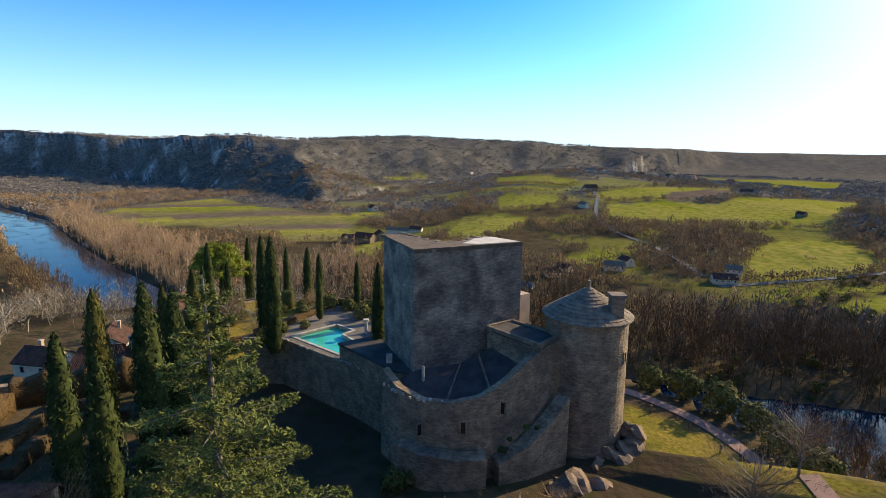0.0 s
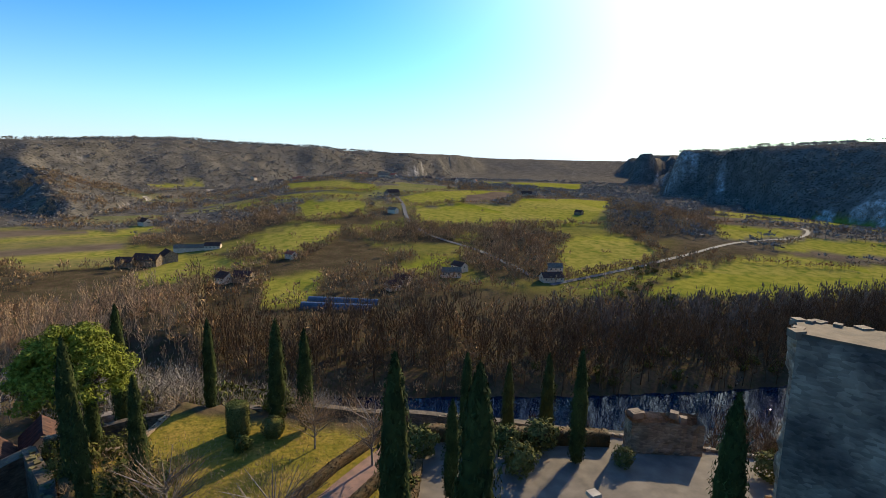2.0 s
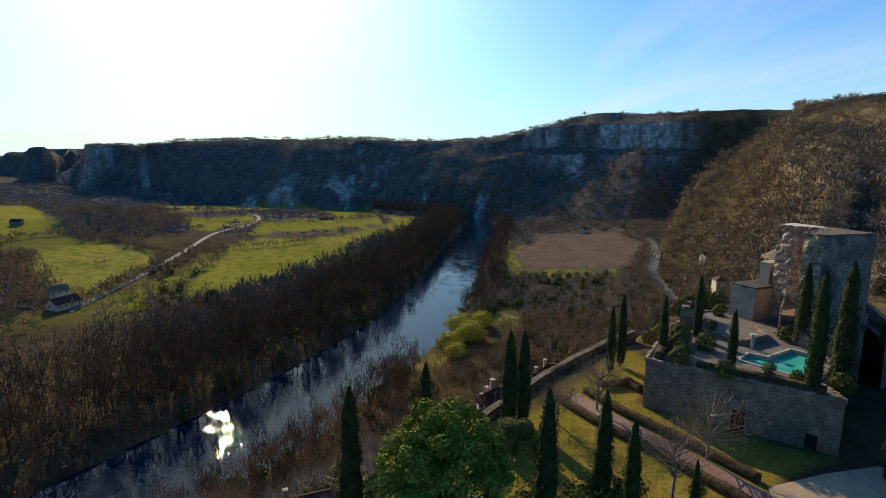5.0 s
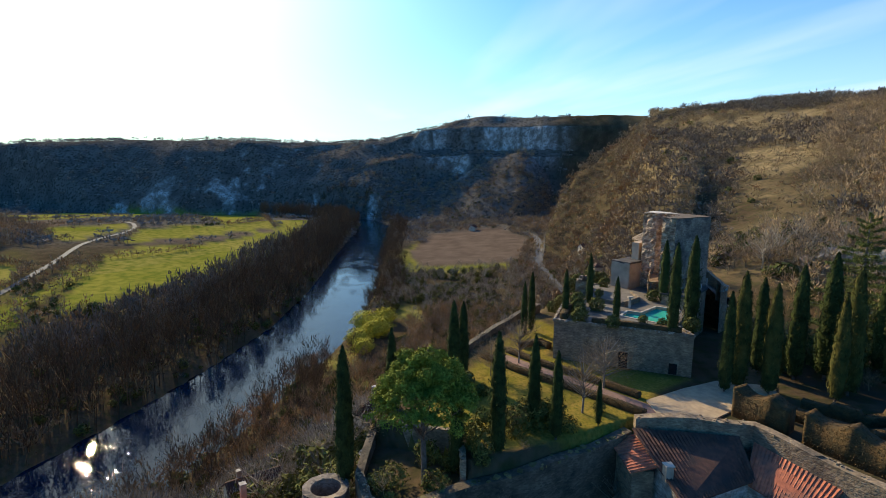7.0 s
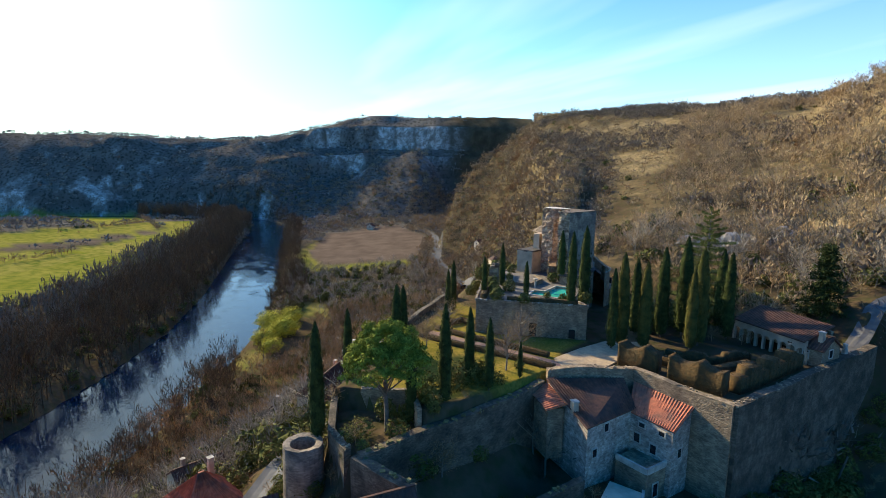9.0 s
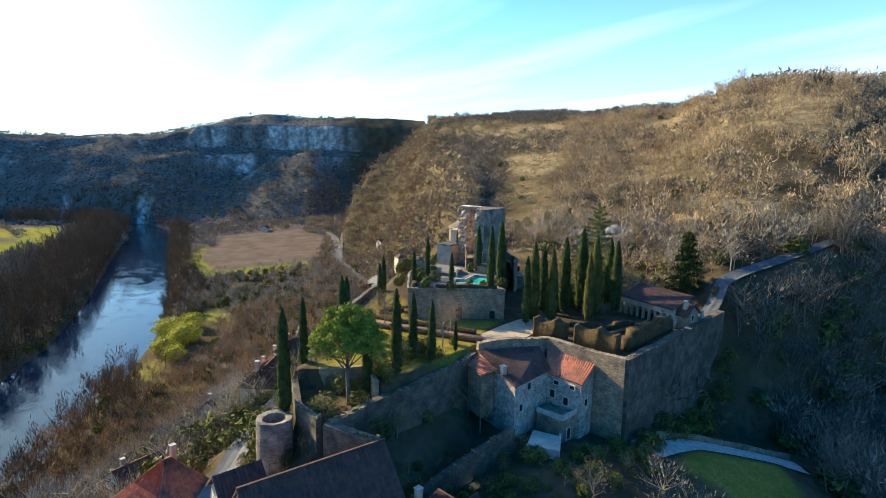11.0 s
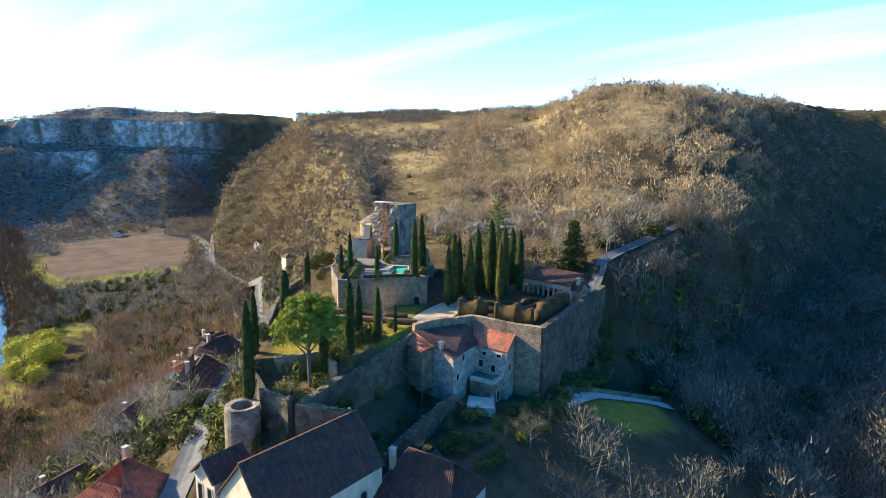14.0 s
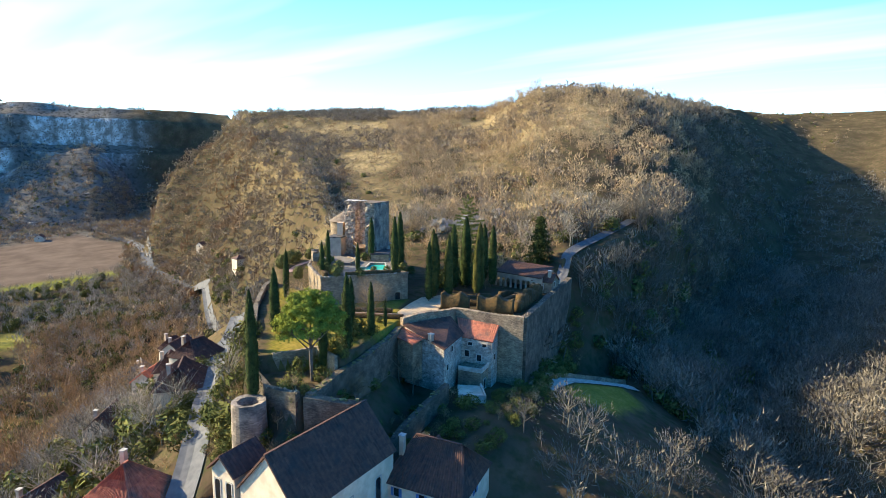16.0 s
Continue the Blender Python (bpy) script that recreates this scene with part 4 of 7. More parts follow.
for j in range(11):
    r0, r1 = 4.35 * (1 - j / 11.0) + 0.05, 4.35 * (1 - (j + 1) / 11.0)
    z0, z1 = 83.75 + 2.75 * (j / 11.0), 83.75 + 2.75 * ((j + 1) / 11.0)
    k = max(8, int(r0 * 9))
    for i in range(k):
        a0, a1 = 2 * math.pi * (i + (j % 2) * 0.5) / k, 2 * math.pi * (i + 1 + (j % 2) * 0.5) / k - 0.01
        e = rng.uniform(0, 0.05)
        q = [((r0 + 0.12) * math.cos(a0), (r0 + 0.12) * math.sin(a0), z0 + e), ((r0 + 0.12) * math.cos(a1), (r0 + 0.12) * math.sin(a1), z0 + e), (r1 * math.cos(a1), r1 * math.sin(a1), z1 + e), (r1 * math.cos(a0), r1 * math.sin(a0), z1 + e)]
        part("slab", q + [(x, y, z - 0.14) for x, y, z in q], [(0, 1, 2, 3), (0, 4, 5, 1), (1, 5, 6, 2), (3, 7, 4, 0)], M["lauze"], cone)
part("finial", *prism([(0.18 * math.cos(a), 0.18 * math.sin(a)) for a in np.linspace(0, 5.3, 7)], 86.3, 87.1), M["lauze"], rt)
ch = new("chimney")
ch.parent = rt
part("shaft", *box(1.5, -2.9, 83.6, 2.7, -1.7, 86.1), M["stone"], ch)
part("cap", *box(1.35, -3.05, 86.1, 2.85, -1.55, 86.4), M["lauze"], ch)
window(rt, 3.2, -2.6, 79.6, 0.35, 0.9, 231, frame_mat="stone")
part("ivy", *crest([(2.6, -3.3), (3.6, -2.0)], 72, 14, 1.1), M["cypress"], rt, kind="stuff")

# pool terrace
TER = ccw([(-26.6, 66.8), (-21.8, 67.0), (-14.0, 60.7), (-6.0, 54.3), (1, 57), (8.5, 62), (6, 70), (-3, 77.5), (-17.6, 84.2)])
POOL = ccw([(-16.0, 73.1), (-13.1, 70.7), (-14.4, 69.1), (-10.8, 64.7), (-13.4, 61.9), (-20.9, 68.1)])
terr = thing("pool_terrace", "high stone-walled terrace with worn paving around the pool", "terrace", kind="structure")
part("retaining_wall", *rough_walls(TER, 63, 75.75, 0.7, 0.03, 71), M["stone"], terr)
pv, pf = [], []
edge = [Vector((*p, 75.7)) for p in TER]
hole = [Vector((*p, 75.7)) for p in POOL]
bmt = bmesh.new()
for loop in (edge, hole):
    vs = [bmt.verts.new(p) for p in loop]
    for a, b in zip(vs, vs[1:] + vs[:1]):
        bmt.edges.new((a, b))
bmesh.ops.triangle_fill(bmt, use_beauty=True, use_dissolve=False, edges=bmt.edges[:])
bmesh.ops.recalc_face_normals(bmt, faces=bmt.faces[:])
if sum(fc_.normal.z for fc_ in bmt.faces) < 0:
    bmesh.ops.reverse_faces(bmt, faces=bmt.faces[:])
pm = bpy.data.meshes.new("paving")
bmt.to_mesh(pm)
bmt.free()
pm.materials.append(M["paving"])
pav = new("paving", pm)
pav.parent = terr
for a, b in zip(TER, TER[1:] + TER[:1]):
    part("parapet", *strip([a, b], 0.34, 75.4, 75.9), M["stone"], terr)
    part("parapet_head", *crest([a, b], 75.86, int(abs(a[0]) * 10), 0.2, spread=0.3), M["rubble_wall"], terr, kind="stuff")
pool = thing("swimming_pool", "turquoise L-shaped swimming pool with pale stone rim", "pool", kind="structure")
part("basin", *rough_walls(POOL[::-1], 73.6, 75.72, 1.5, 0.0, 3), M["plaster"], pool)
part("pool_floor", *prism(POOL, 73.4, 73.7), M["pool"], pool)
part("pool_water", [(*p, 75.25) for p in POOL], [tuple(range(len(POOL)))], M["pool"], pool)
for a, b in zip(POOL, POOL[1:] + POOL[:1]):
    part("rim", *strip([a, b], 0.36, 75.6, 75.78), M["coping"], pool, "pale stone rim")
upper = thing("upper_terrace", "raised paved seating terrace beside the pool", "terrace", kind="structure")
part("base", *prism(ccw([(-10.6, 70.4), (-7.6, 66.4), (-1, 66), (1.5, 71), (-5.5, 74.6)]), 75.4, 76.35), M["paving"], upper)
part("kerb", *strip([(-10.6, 70.4), (-7.6, 66.4), (-3.6, 66.0)], 0.5, 75.7, 76.6), M["stone"], upper)
pil = thing("stone_pillar", "short carved stone pillar with a square cap", "pillar", (-11.4, 69.6, 75.7))
part("shaft", *prism([(0.22 * math.cos(a), 0.22 * math.sin(a)) for a in np.linspace(0, 5.5, 8)], 0, 1.7), M["coping"], pil)
part("cap", *box(-0.34, -0.34, 1.7, 0.34, 0.34, 1.95), M["coping"], pil)
for k, (px, py, w_, h_) in enumerate(((-22.78, 75.25, 1.3, 2.4), (-25.62, 69.06, 1.1, 1.6))):
    dd = new("door")
    dd.parent = terr
    dd.matrix_basis = pose(px, py, 69.8, 0, 0, 62.6)
    part("leaf", *box(-w_ / 2, -0.05, 0, w_ / 2, 0.05, h_), M["pane"], dd, "dark doorway")
    part("surround", *join(box(-w_ / 2 - 0.2, -0.06, 0, -w_ / 2, 0.1, h_ + 0.2), box(w_ / 2, -0.06, 0, w_ / 2 + 0.2, 0.1, h_ + 0.2), box(-w_ / 2, -0.06, h_, w_ / 2, 0.1, h_ + 0.2)), M["stone"], dd)
wing = thing("terrace_wing", "low dark-roofed stone wing between pool and keep", "building")
WQ = ccw([(-13.2, 60.6), (-6.2, 53.4), (-4.4, 52.6), (-8.0, 60.6), (-9.2, 63.2)])
part("wall", *rough_walls(WQ, 64, 77.6, 0.6, 0.06, 91), M["stone"], wing)
part("roof", *prism(ccw([(-13.4, 60.6), (-6.3, 53.1), (-4.2, 52.4), (-7.8, 60.8), (-9.1, 63.5)]), 77.45, 77.72), M["darkroof"], wing, "dark flat roof")
part("vent", *box(-7.2, 54.8, 77.7, -6.6, 55.4, 78.6), M["coping"], wing)
ann = thing("plastered_annex", "plain pale cement-coated annex beside the broken keep", "building")
AQ = ccw([(1.8, 64.2), (5.2, 66.4), (8.8, 60.6), (5.4, 58.6)])
part("wall", *rough_walls(AQ, 74, 80.7, 1.0, 0.02, 95), M["cement"], ann)
part("roof", *prism(AQ, 80.5, 80.85), M["darkroof"], ann)
part("upper_block", *prism(ccw([(4.8, 61.2), (6.2, 62.0), (8.4, 59.6), (7.0, 58.6)]), 80.8, 84.2), M["cement"], ann)
shed = thing("ruined_wall", "stub of ruined stone wall on the terrace", "wall")
part("stub", *rough_walls(ccw([(-3.0, 76.2), (1.6, 73.4), (0.6, 71.8), (-4.0, 74.4)]), 75, 78.6, 0.4, 0.2, 97), M["stone"], shed)
part("head", *crest([(-3.4, 75.4), (1.0, 72.6)], 78.5, 15, 0.6, spread=2.0), M["lauze"], shed, kind="stuff")

# ---- ramparts and garden walls ----
def wall_run(name, line, width, z0s, z1s, label, material="stone", cap=0.0, seed=1, tufts=False):
    """A long wall: body, and broken stones or a coping on its head."""
    w = thing(name, label, "wall", kind="structure")
    pts, a0, a1 = [], [], []
    z0s = z0s if isinstance(z0s, list) else [z0s] * len(line)
    z1s = z1s if isinstance(z1s, list) else [z1s] * len(line)
    for i in range(len(line) - 1):
        k = max(1, int(math.hypot(line[i + 1][0] - line[i][0], line[i + 1][1] - line[i][1]) / 1.2))
        for j in range(k + (i == len(line) - 2)):
            t = j / k
            pts.append((line[i][0] * (1 - t) + line[i + 1][0] * t, line[i][1] * (1 - t) + line[i + 1][1] * t))
            a0.append(z0s[i] * (1 - t) + z0s[i + 1] * t)
            a1.append(z1s[i] * (1 - t) + z1s[i + 1] * t + 0.12 * math.sin(7 * len(pts) + seed))
    part("body", *strip(pts, width, a0, a1), M[material], w)
    for i in range(len(line) - 1):
        part("head", *crest([line[i], line[i + 1]], (z1s[i] - 0.05, z1s[i + 1] - 0.05), seed + i, 0.34 if tufts else 0.2, spread=width * 0.9), M["scrub"] if tufts else M["stone"], w, kind="stuff")
    return w


M["scrub"] = mat("dry_wall_plants", (0.13, 0.115, 0.04), (0.22, 0.17, 0.07), 1.2, 6, island=0.3)
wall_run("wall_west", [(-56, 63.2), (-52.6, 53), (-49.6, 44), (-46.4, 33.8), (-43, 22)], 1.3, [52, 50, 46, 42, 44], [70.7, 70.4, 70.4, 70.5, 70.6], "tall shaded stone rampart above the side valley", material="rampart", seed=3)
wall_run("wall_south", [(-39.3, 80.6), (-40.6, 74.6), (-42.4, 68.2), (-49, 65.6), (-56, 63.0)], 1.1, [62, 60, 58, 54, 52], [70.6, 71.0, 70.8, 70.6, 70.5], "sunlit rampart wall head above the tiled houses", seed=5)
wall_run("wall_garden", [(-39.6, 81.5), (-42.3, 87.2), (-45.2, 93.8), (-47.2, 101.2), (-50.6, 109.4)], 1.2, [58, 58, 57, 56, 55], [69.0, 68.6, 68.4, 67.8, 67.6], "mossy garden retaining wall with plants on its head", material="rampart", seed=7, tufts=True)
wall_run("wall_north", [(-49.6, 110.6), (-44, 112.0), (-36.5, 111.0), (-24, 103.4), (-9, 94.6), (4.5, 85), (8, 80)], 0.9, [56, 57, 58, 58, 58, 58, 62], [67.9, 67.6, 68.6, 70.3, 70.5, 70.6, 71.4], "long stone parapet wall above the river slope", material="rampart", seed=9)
wall_run("wall_low", [(-46.2, 101.4), (-40.4, 101.0), (-37.6, 107.5)], 0.6, 66, [70.0, 70.0, 69.8], "low retaining wall between two garden levels", seed=11)
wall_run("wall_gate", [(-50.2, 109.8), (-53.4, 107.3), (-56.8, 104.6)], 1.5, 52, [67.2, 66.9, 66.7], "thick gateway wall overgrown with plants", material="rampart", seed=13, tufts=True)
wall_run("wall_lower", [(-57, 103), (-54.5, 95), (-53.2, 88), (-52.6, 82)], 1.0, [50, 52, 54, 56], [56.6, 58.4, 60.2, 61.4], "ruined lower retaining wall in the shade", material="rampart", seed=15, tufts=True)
wall_run("wall_path", [(-57.2, 62), (-56.2, 54), (-57.0, 44), (-59.0, 33.4), (-61.6, 25)], 0.4, [52, 50, 48, 45, 42], [57.0, 56.4, 53.6, 50.2, 47.8], "low stone kerb wall beside the gravel path", seed=17)
wall_run("wall_lane", [(-34.5, 122.5), (-24.5, 117), (-13.6, 111), (1, 102)], 0.5, [45, 46, 47, 46], [51.4, 51.0, 50.6, 50.0], "low sunlit lane wall", seed=19)

tur = thing("turret", "low ruined round stone turret with an open top", "turret", (-44.6, 115.4, 0))
v, f = [], []
rg = np.random.RandomState(8)
for j in range(15):
    z = 55 + 11.5 * j / 14
    for i in range(24):
        a = 2 * math.pi * i / 24
        r = 2.35 + 0.2 * (1 - j / 14) + 0.05 * rg.rand()
        v.append((r * math.cos(a), r * math.sin(a), z + (0.2 * rg.rand() if j == 14 else 0)))
for j, (r, z) in enumerate(((1.55, 66.5), (1.5, 64.0))):
    for i in range(24):
        a = 2 * math.pi * i / 24
        v.append((r * math.cos(a), r * math.sin(a), z))
for j in range(16):
    for i in range(24):
        f.append((j * 24 + i, j * 24 + (i + 1) % 24, (j + 1) * 24 + (i + 1) % 24, (j + 1) * 24 + i))
f.append(tuple(16 * 24 + i for i in range(24)))
part("wall", v, f, M["keep"], tur)
part("head", *crest([(1.95 * math.cos(a), 1.95 * math.sin(a)) for a in np.linspace(0, 2 * math.pi, 12)], 66.45, 4, 0.2), M["keep"], tur, kind="stuff")


# ---- houses ----
def roof_plane(a, b, c, d, thick=0.18, rib=0.42):
    """A tiled slope: a, b along the top edge, c, d along the eave below b and a; rows of barrel tiles run down it."""
    a, b, c, d = (Vector(p) for p in (a, b, c, d))
    nrm = (b - a).cross(d - a).normalized()
    if nrm.z < 0:
        nrm = -nrm
    v = [a, b, c, d] + [p - nrm * thick for p in (a, b, c, d)]
    f = [(0, 1, 2, 3), (7, 6, 5, 4), (0, 4, 5, 1), (1, 5, 6, 2), (2, 6, 7, 3), (3, 7, 4, 0)]
    out = [(v, f)]
    n = max(2, int(max((b - a).length, (c - d).length) / rib))
    for i in range(n):
        t0, t1, t2 = i / n, (i + 0.5) / n, (i + 0.62) / n
        rows = 1 + int((d - a).length / 1.4)
        for r in range(rows):
            s0, s1 = r / rows, (r + 1) / rows
            top = [a.lerp(b, t).lerp(d.lerp(c, t), s0) for t in (t0, t1, t2)]
            bot = [a.lerp(b, t).lerp(d.lerp(c, t), s1) for t in (t0, t1, t2)]
            h0, h1 = 0.07, 0.12
            q = [top[0], top[1] + nrm * h0, top[2], bot[0], bot[1] + nrm * h1, bot[2]]
            out.append((q, [(0, 3, 4, 1), (1, 4, 5, 2), (3, 5, 4)]))
    return join(*[([tuple(p) for p in pv], pf) for pv, pf in out])


def chimney(parent, x, y, z0, z1, s=0.35):
    c = new("chimney")
    c.parent = parent
    part("shaft", *box(x - s, y - s, z0, x + s, y + s, z1), M["cement"], c)
    part("cap", *box(x - s - 0.08, y - s - 0.08, z1, x + s + 0.08, y + s + 0.08, z1 + 0.14), M["coping"], c)


def shed_house(name, label, top_a, top_b, eave_b, eave_a, zt, ze, z0, roofmat, wallmat="stone"):
    """A house whose single roof slope falls from the a-b edge to the eave."""
    h = thing(name, label, "house")
    pts = [top_a, top_b, eave_b, eave_a]
    zz = [zt[0], zt[1], ze[1], ze[0]]
    v = [(*p, z0) for p in pts] + [(*p, z - 0.15) for p, z in zip(pts, zz)]
    f = [(i, (i + 1) % 4, 4 + (i + 1) % 4, 4 + i) for i in range(4)] + [(4, 5, 6, 7)]
    ob = part("wall", v, f, M[wallmat], h)
    bmx = bmesh.new()
    bmx.from_mesh(ob.data)
    bmesh.ops.recalc_face_normals(bmx, faces=bmx.faces[:])
    bmx.to_mesh(ob.data)
    bmx.free()
    cx, cy = sum(p[0] for p in pts) / 4, sum(p[1] for p in pts) / 4
    o = [(cx + (p[0] - cx) * 1.06, cy + (p[1] - cy) * 1.06, z + 0.05) for p, z in zip(pts, zz)]
    part("roof", *roof_plane(*o), M[roofmat], h)
    return h


def gable_house(name, label, x, y, z, w, l, hw, hr, turn, roofmat="tile", wallmat="plaster", windows=True, hip=0.0, chim=None, group="", base=4.0):
    """A house with its ridge along its own y axis: width w, length l, wall height hw, roof height hr."""
    h = thing(name, label, "house", (x, y, z), group=group, turn=turn)
    zt = hw + hr
    e = [(-w / 2, -l / 2), (w / 2, -l / 2), (w / 2, l / 2), (-w / 2, l / 2)]
    r0, r1 = (0, -l / 2 + hip), (0, l / 2 - hip)
    v = [(*p, -base) for p in e] + [(*p, hw) for p in e]
    f = [(0, 1, 5, 4), (1, 2, 6, 5), (2, 3, 7, 6), (3, 0, 4, 7)]
    if hip == 0:
        v += [(0, -l / 2, zt - 0.1), (0, l / 2, zt - 0.1)]
        f += [(4, 5, 8), (6, 7, 9)]
    part("wall", v, f, M[wallmat], h)
    o = 0.35
    k = hr / (w / 2)
    A, B = (0, -l / 2 - o + (hip + o if hip else 0), zt), (0, l / 2 + o - (hip + o if hip else 0), zt)
    za = hw - o * k
    part("roof_slope", *roof_plane(A, B, (w / 2 + o, l / 2 + o, za), (w / 2 + o, -l / 2 - o, za)), M[roofmat], h)
    part("roof_slope", *roof_plane(B, A, (-w / 2 - o, -l / 2 - o, za), (-w / 2 - o, l / 2 + o, za)), M[roofmat], h)
    if hip:
        for s, P in ((-1, A), (1, B)):
            part("roof_hip", *roof_plane(P, (P[0] + 0.02, P[1], P[2]), (-s * (w / 2 + o), s * (l / 2 + o), za), (s * (w / 2 + o), s * (l / 2 + o), za)), M[roofmat], h)
    part("ridge", *strip([(0, A[1]), (0, B[1])], 0.3, zt - 0.05, zt + 0.12), M[roofmat], h)
    if chim:
        chimney(h, chim[0], chim[1], hw, zt + chim[2])
    if windows:
        for s in (-1, 1):
            for q in range(max(1, int(l / 3.5))):
                yy = -l / 2 + (q + 0.5) * l / max(1, int(l / 3.5))
                window(h, s * w / 2, yy, hw - 2.0, 0.8, 1.2, -90 if s > 0 else 90)
            window(h, 0.0 if hip == 0 else 0.6, s * l / 2, hw - 1.6, 0.8, 1.2, 0 if s > 0 else 180)
    return h


hA = shed_house("rampart_house", "stone house with a brown tiled roof built against the rampart", (-40.6, 81.0), (-42.9, 70.4), (-46.8, 70.9), (-50.1, 80.1), (69.6, 69.5), (66.7, 66.8), 56, "tile_brown", "rubble_wall")
chimney(hA, -46.9, 80.3, 67.2, 68.9, 0.4)
for wx, wy, wz in ((-49.6, 78.6, 62.2), (-48.9, 76.6, 65.2), (-47.6, 73.4, 65.2)):
    window(hA, wx - 0.06, wy, wz, 0.8, 1.1, 109.5)
hB = shed_house("corner_house", "pale stone house with an orange barrel-tile roof below the rampart", (-43.5, 68.6), (-51.4, 65.4), (-53.0, 69.4), (-46.8, 71.6), (69.0, 68.4), (66.4, 66.2), 53, "tile", "rubble_wall")
for wx, wy, wz, tn in ((-48.2, 71.2, 62.6, 19.5), (-50.6, 70.35, 62.0, 19.5), (-51.6, 70.0, 65.0, 19.5), (-48.8, 70.98, 65.0, 19.5), (-52.3, 67.6, 62.0, 112)):
    window(hB, wx, wy, wz, 0.85, 1.25 if wz < 64 else 0.6, tn)
part("annex", *prism(ccw([(-47.6, 71.2), (-52.4, 69.6), (-53.6, 73.4), (-49.2, 75.0)]), 54, 61.4), M["stone"], hB, "lower stone annex with a flat terrace")
part("annex_parapet", *join(*[strip([a, b], 0.3, 61.2, 62.0) for a, b in (((-52.4, 69.6), (-53.6, 73.4)), ((-53.6, 73.4), (-49.2, 75.0)))]), M["coping"], hB)
window(hB, -53.1, 71.6, 57.6, 0.9, 1.8, 107)
porch = thing("porch_roof", "small orange barrel-tiled roof on a low stone wall", "outbuilding")
part("wall", *prism(ccw([(-40.2, 83.4), (-40.6, 81.2), (-45.2, 80.9), (-45.0, 83.2)]), 60, 67.2), M["stone"], porch)
part("roof", *roof_plane((-40.3, 81.0, 68.9), (-45.6, 80.7, 68.0), (-45.4, 83.6, 67.3), (-39.9, 83.8, 68.0)), M["tile"], porch)
yard = thing("yard", "pale concrete yard below the houses", "yard", kind="structure")
part("slab", *prism(ccw([(-50.5, 76.6), (-54.0, 74.0), (-58.0, 77.6), (-54.4, 80.8)]), 55, 59.0), M["plaster"], yard)
part("edge", *strip([(-54.0, 74.0), (-58.0, 77.6), (-54.4, 80.8)], 0.35, 57, 59.5), M["coping"], yard)

# church with its bell tower
church = gable_house("church", "white-walled church with a steep brown tiled roof", -58.9, 113.2, 51.2, 10.2, 17.0, 10.4, 5.6, 10.0, "tile_brown", "plaster", windows=False)
for q in (-5.2, 0.3, 5.4):
    window(church, -5.1, q, 4.4, 1.0, 3.4, 90, arched=True)
    window(church, 5.1, q, 4.4, 1.0, 3.4, -90, arched=True)
belf = thing("bell_tower", "small white bell tower with arched openings and a tiled roof", "tower", (-52.3, 121.0, 51), turn=14.0)
part("wall", *box(-2.0, -2.4, -4, 2.0, 2.4, 11.6), M["plaster"], belf)
part("roof_slope", *roof_plane((0, -2.9, 13.9), (0, 2.9, 13.9), (2.5, 2.9, 11.6), (2.5, -2.9, 11.6)), M["tile_brown"], belf, kind="stuff")
part("roof_slope", *roof_plane((0, 2.9, 13.9), (0, -2.9, 13.9), (-2.5, -2.9, 11.6), (-2.5, 2.9, 11.6)), M["tile_brown"], belf, kind="stuff")
part("gable", [(-2, 2.4, 11.5), (2, 2.4, 11.5), (0, 2.4, 13.7)], [(1, 0, 2)], M["plaster"], belf)
part("gable", [(-2, -2.4, 11.5), (2, -2.4, 11.5), (0, -2.4, 13.7)], [(0, 1, 2)], M["plaster"], belf)
for q in (-1.0, 1.0):
    window(belf, q, 2.4, 7.6, 0.9, 2.8, 0, arched=True)
    window(belf, -2.0, q * 1.2, 7.6, 0.9, 2.8, 90, arched=True)
    window(belf, 2.0, q * 1.2, 7.6, 0.9, 2.8, -90, arched=True)
    window(belf, q, -2.4, 7.6, 0.9, 2.8, 180, arched=True)
hC = gable_house("village_house", "tall white house with a brown roof and blue shutters", -66.0, 98.6, 51, 10.5, 11.5, 6.6, 4.6, 108, "tile_brown", "plaster", hip=2.2, chim=(2.2, -4.6, 0.6), group="village houses")
M["blue"] = mat("faded_blue_paint", (0.10, 0.19, 0.36), (0.07, 0.13, 0.26), 2, 5, rough=0.6)
for wn_ in [o for o in hC.children if o.name.startswith("window")]:
    for s in (-1, 1):
        part("shutter", *box(s * 0.62 - 0.2, 0.02, 0.0, s * 0.62 + 0.2, 0.12, 1.2), M["blue"], wn_, "faded blue wooden shutter")
gable_house("village_house", "house with a brown pyramid roof and a tall chimney", -34.6, 128.6, 48.5, 10.5, 10.0, 5.0, 5.2, 30, "tile", "plaster", hip=4.6, chim=(2.4, -2.2, 0.2), group="village houses")
gable_house("village_house", "low shaded house with a small attached roof", -62.2, 96.4, 52, 5.0, 6.0, 5.0, 2.0, 18, "tile_brown", "plaster", group="village houses")
rr = random.Random(5)
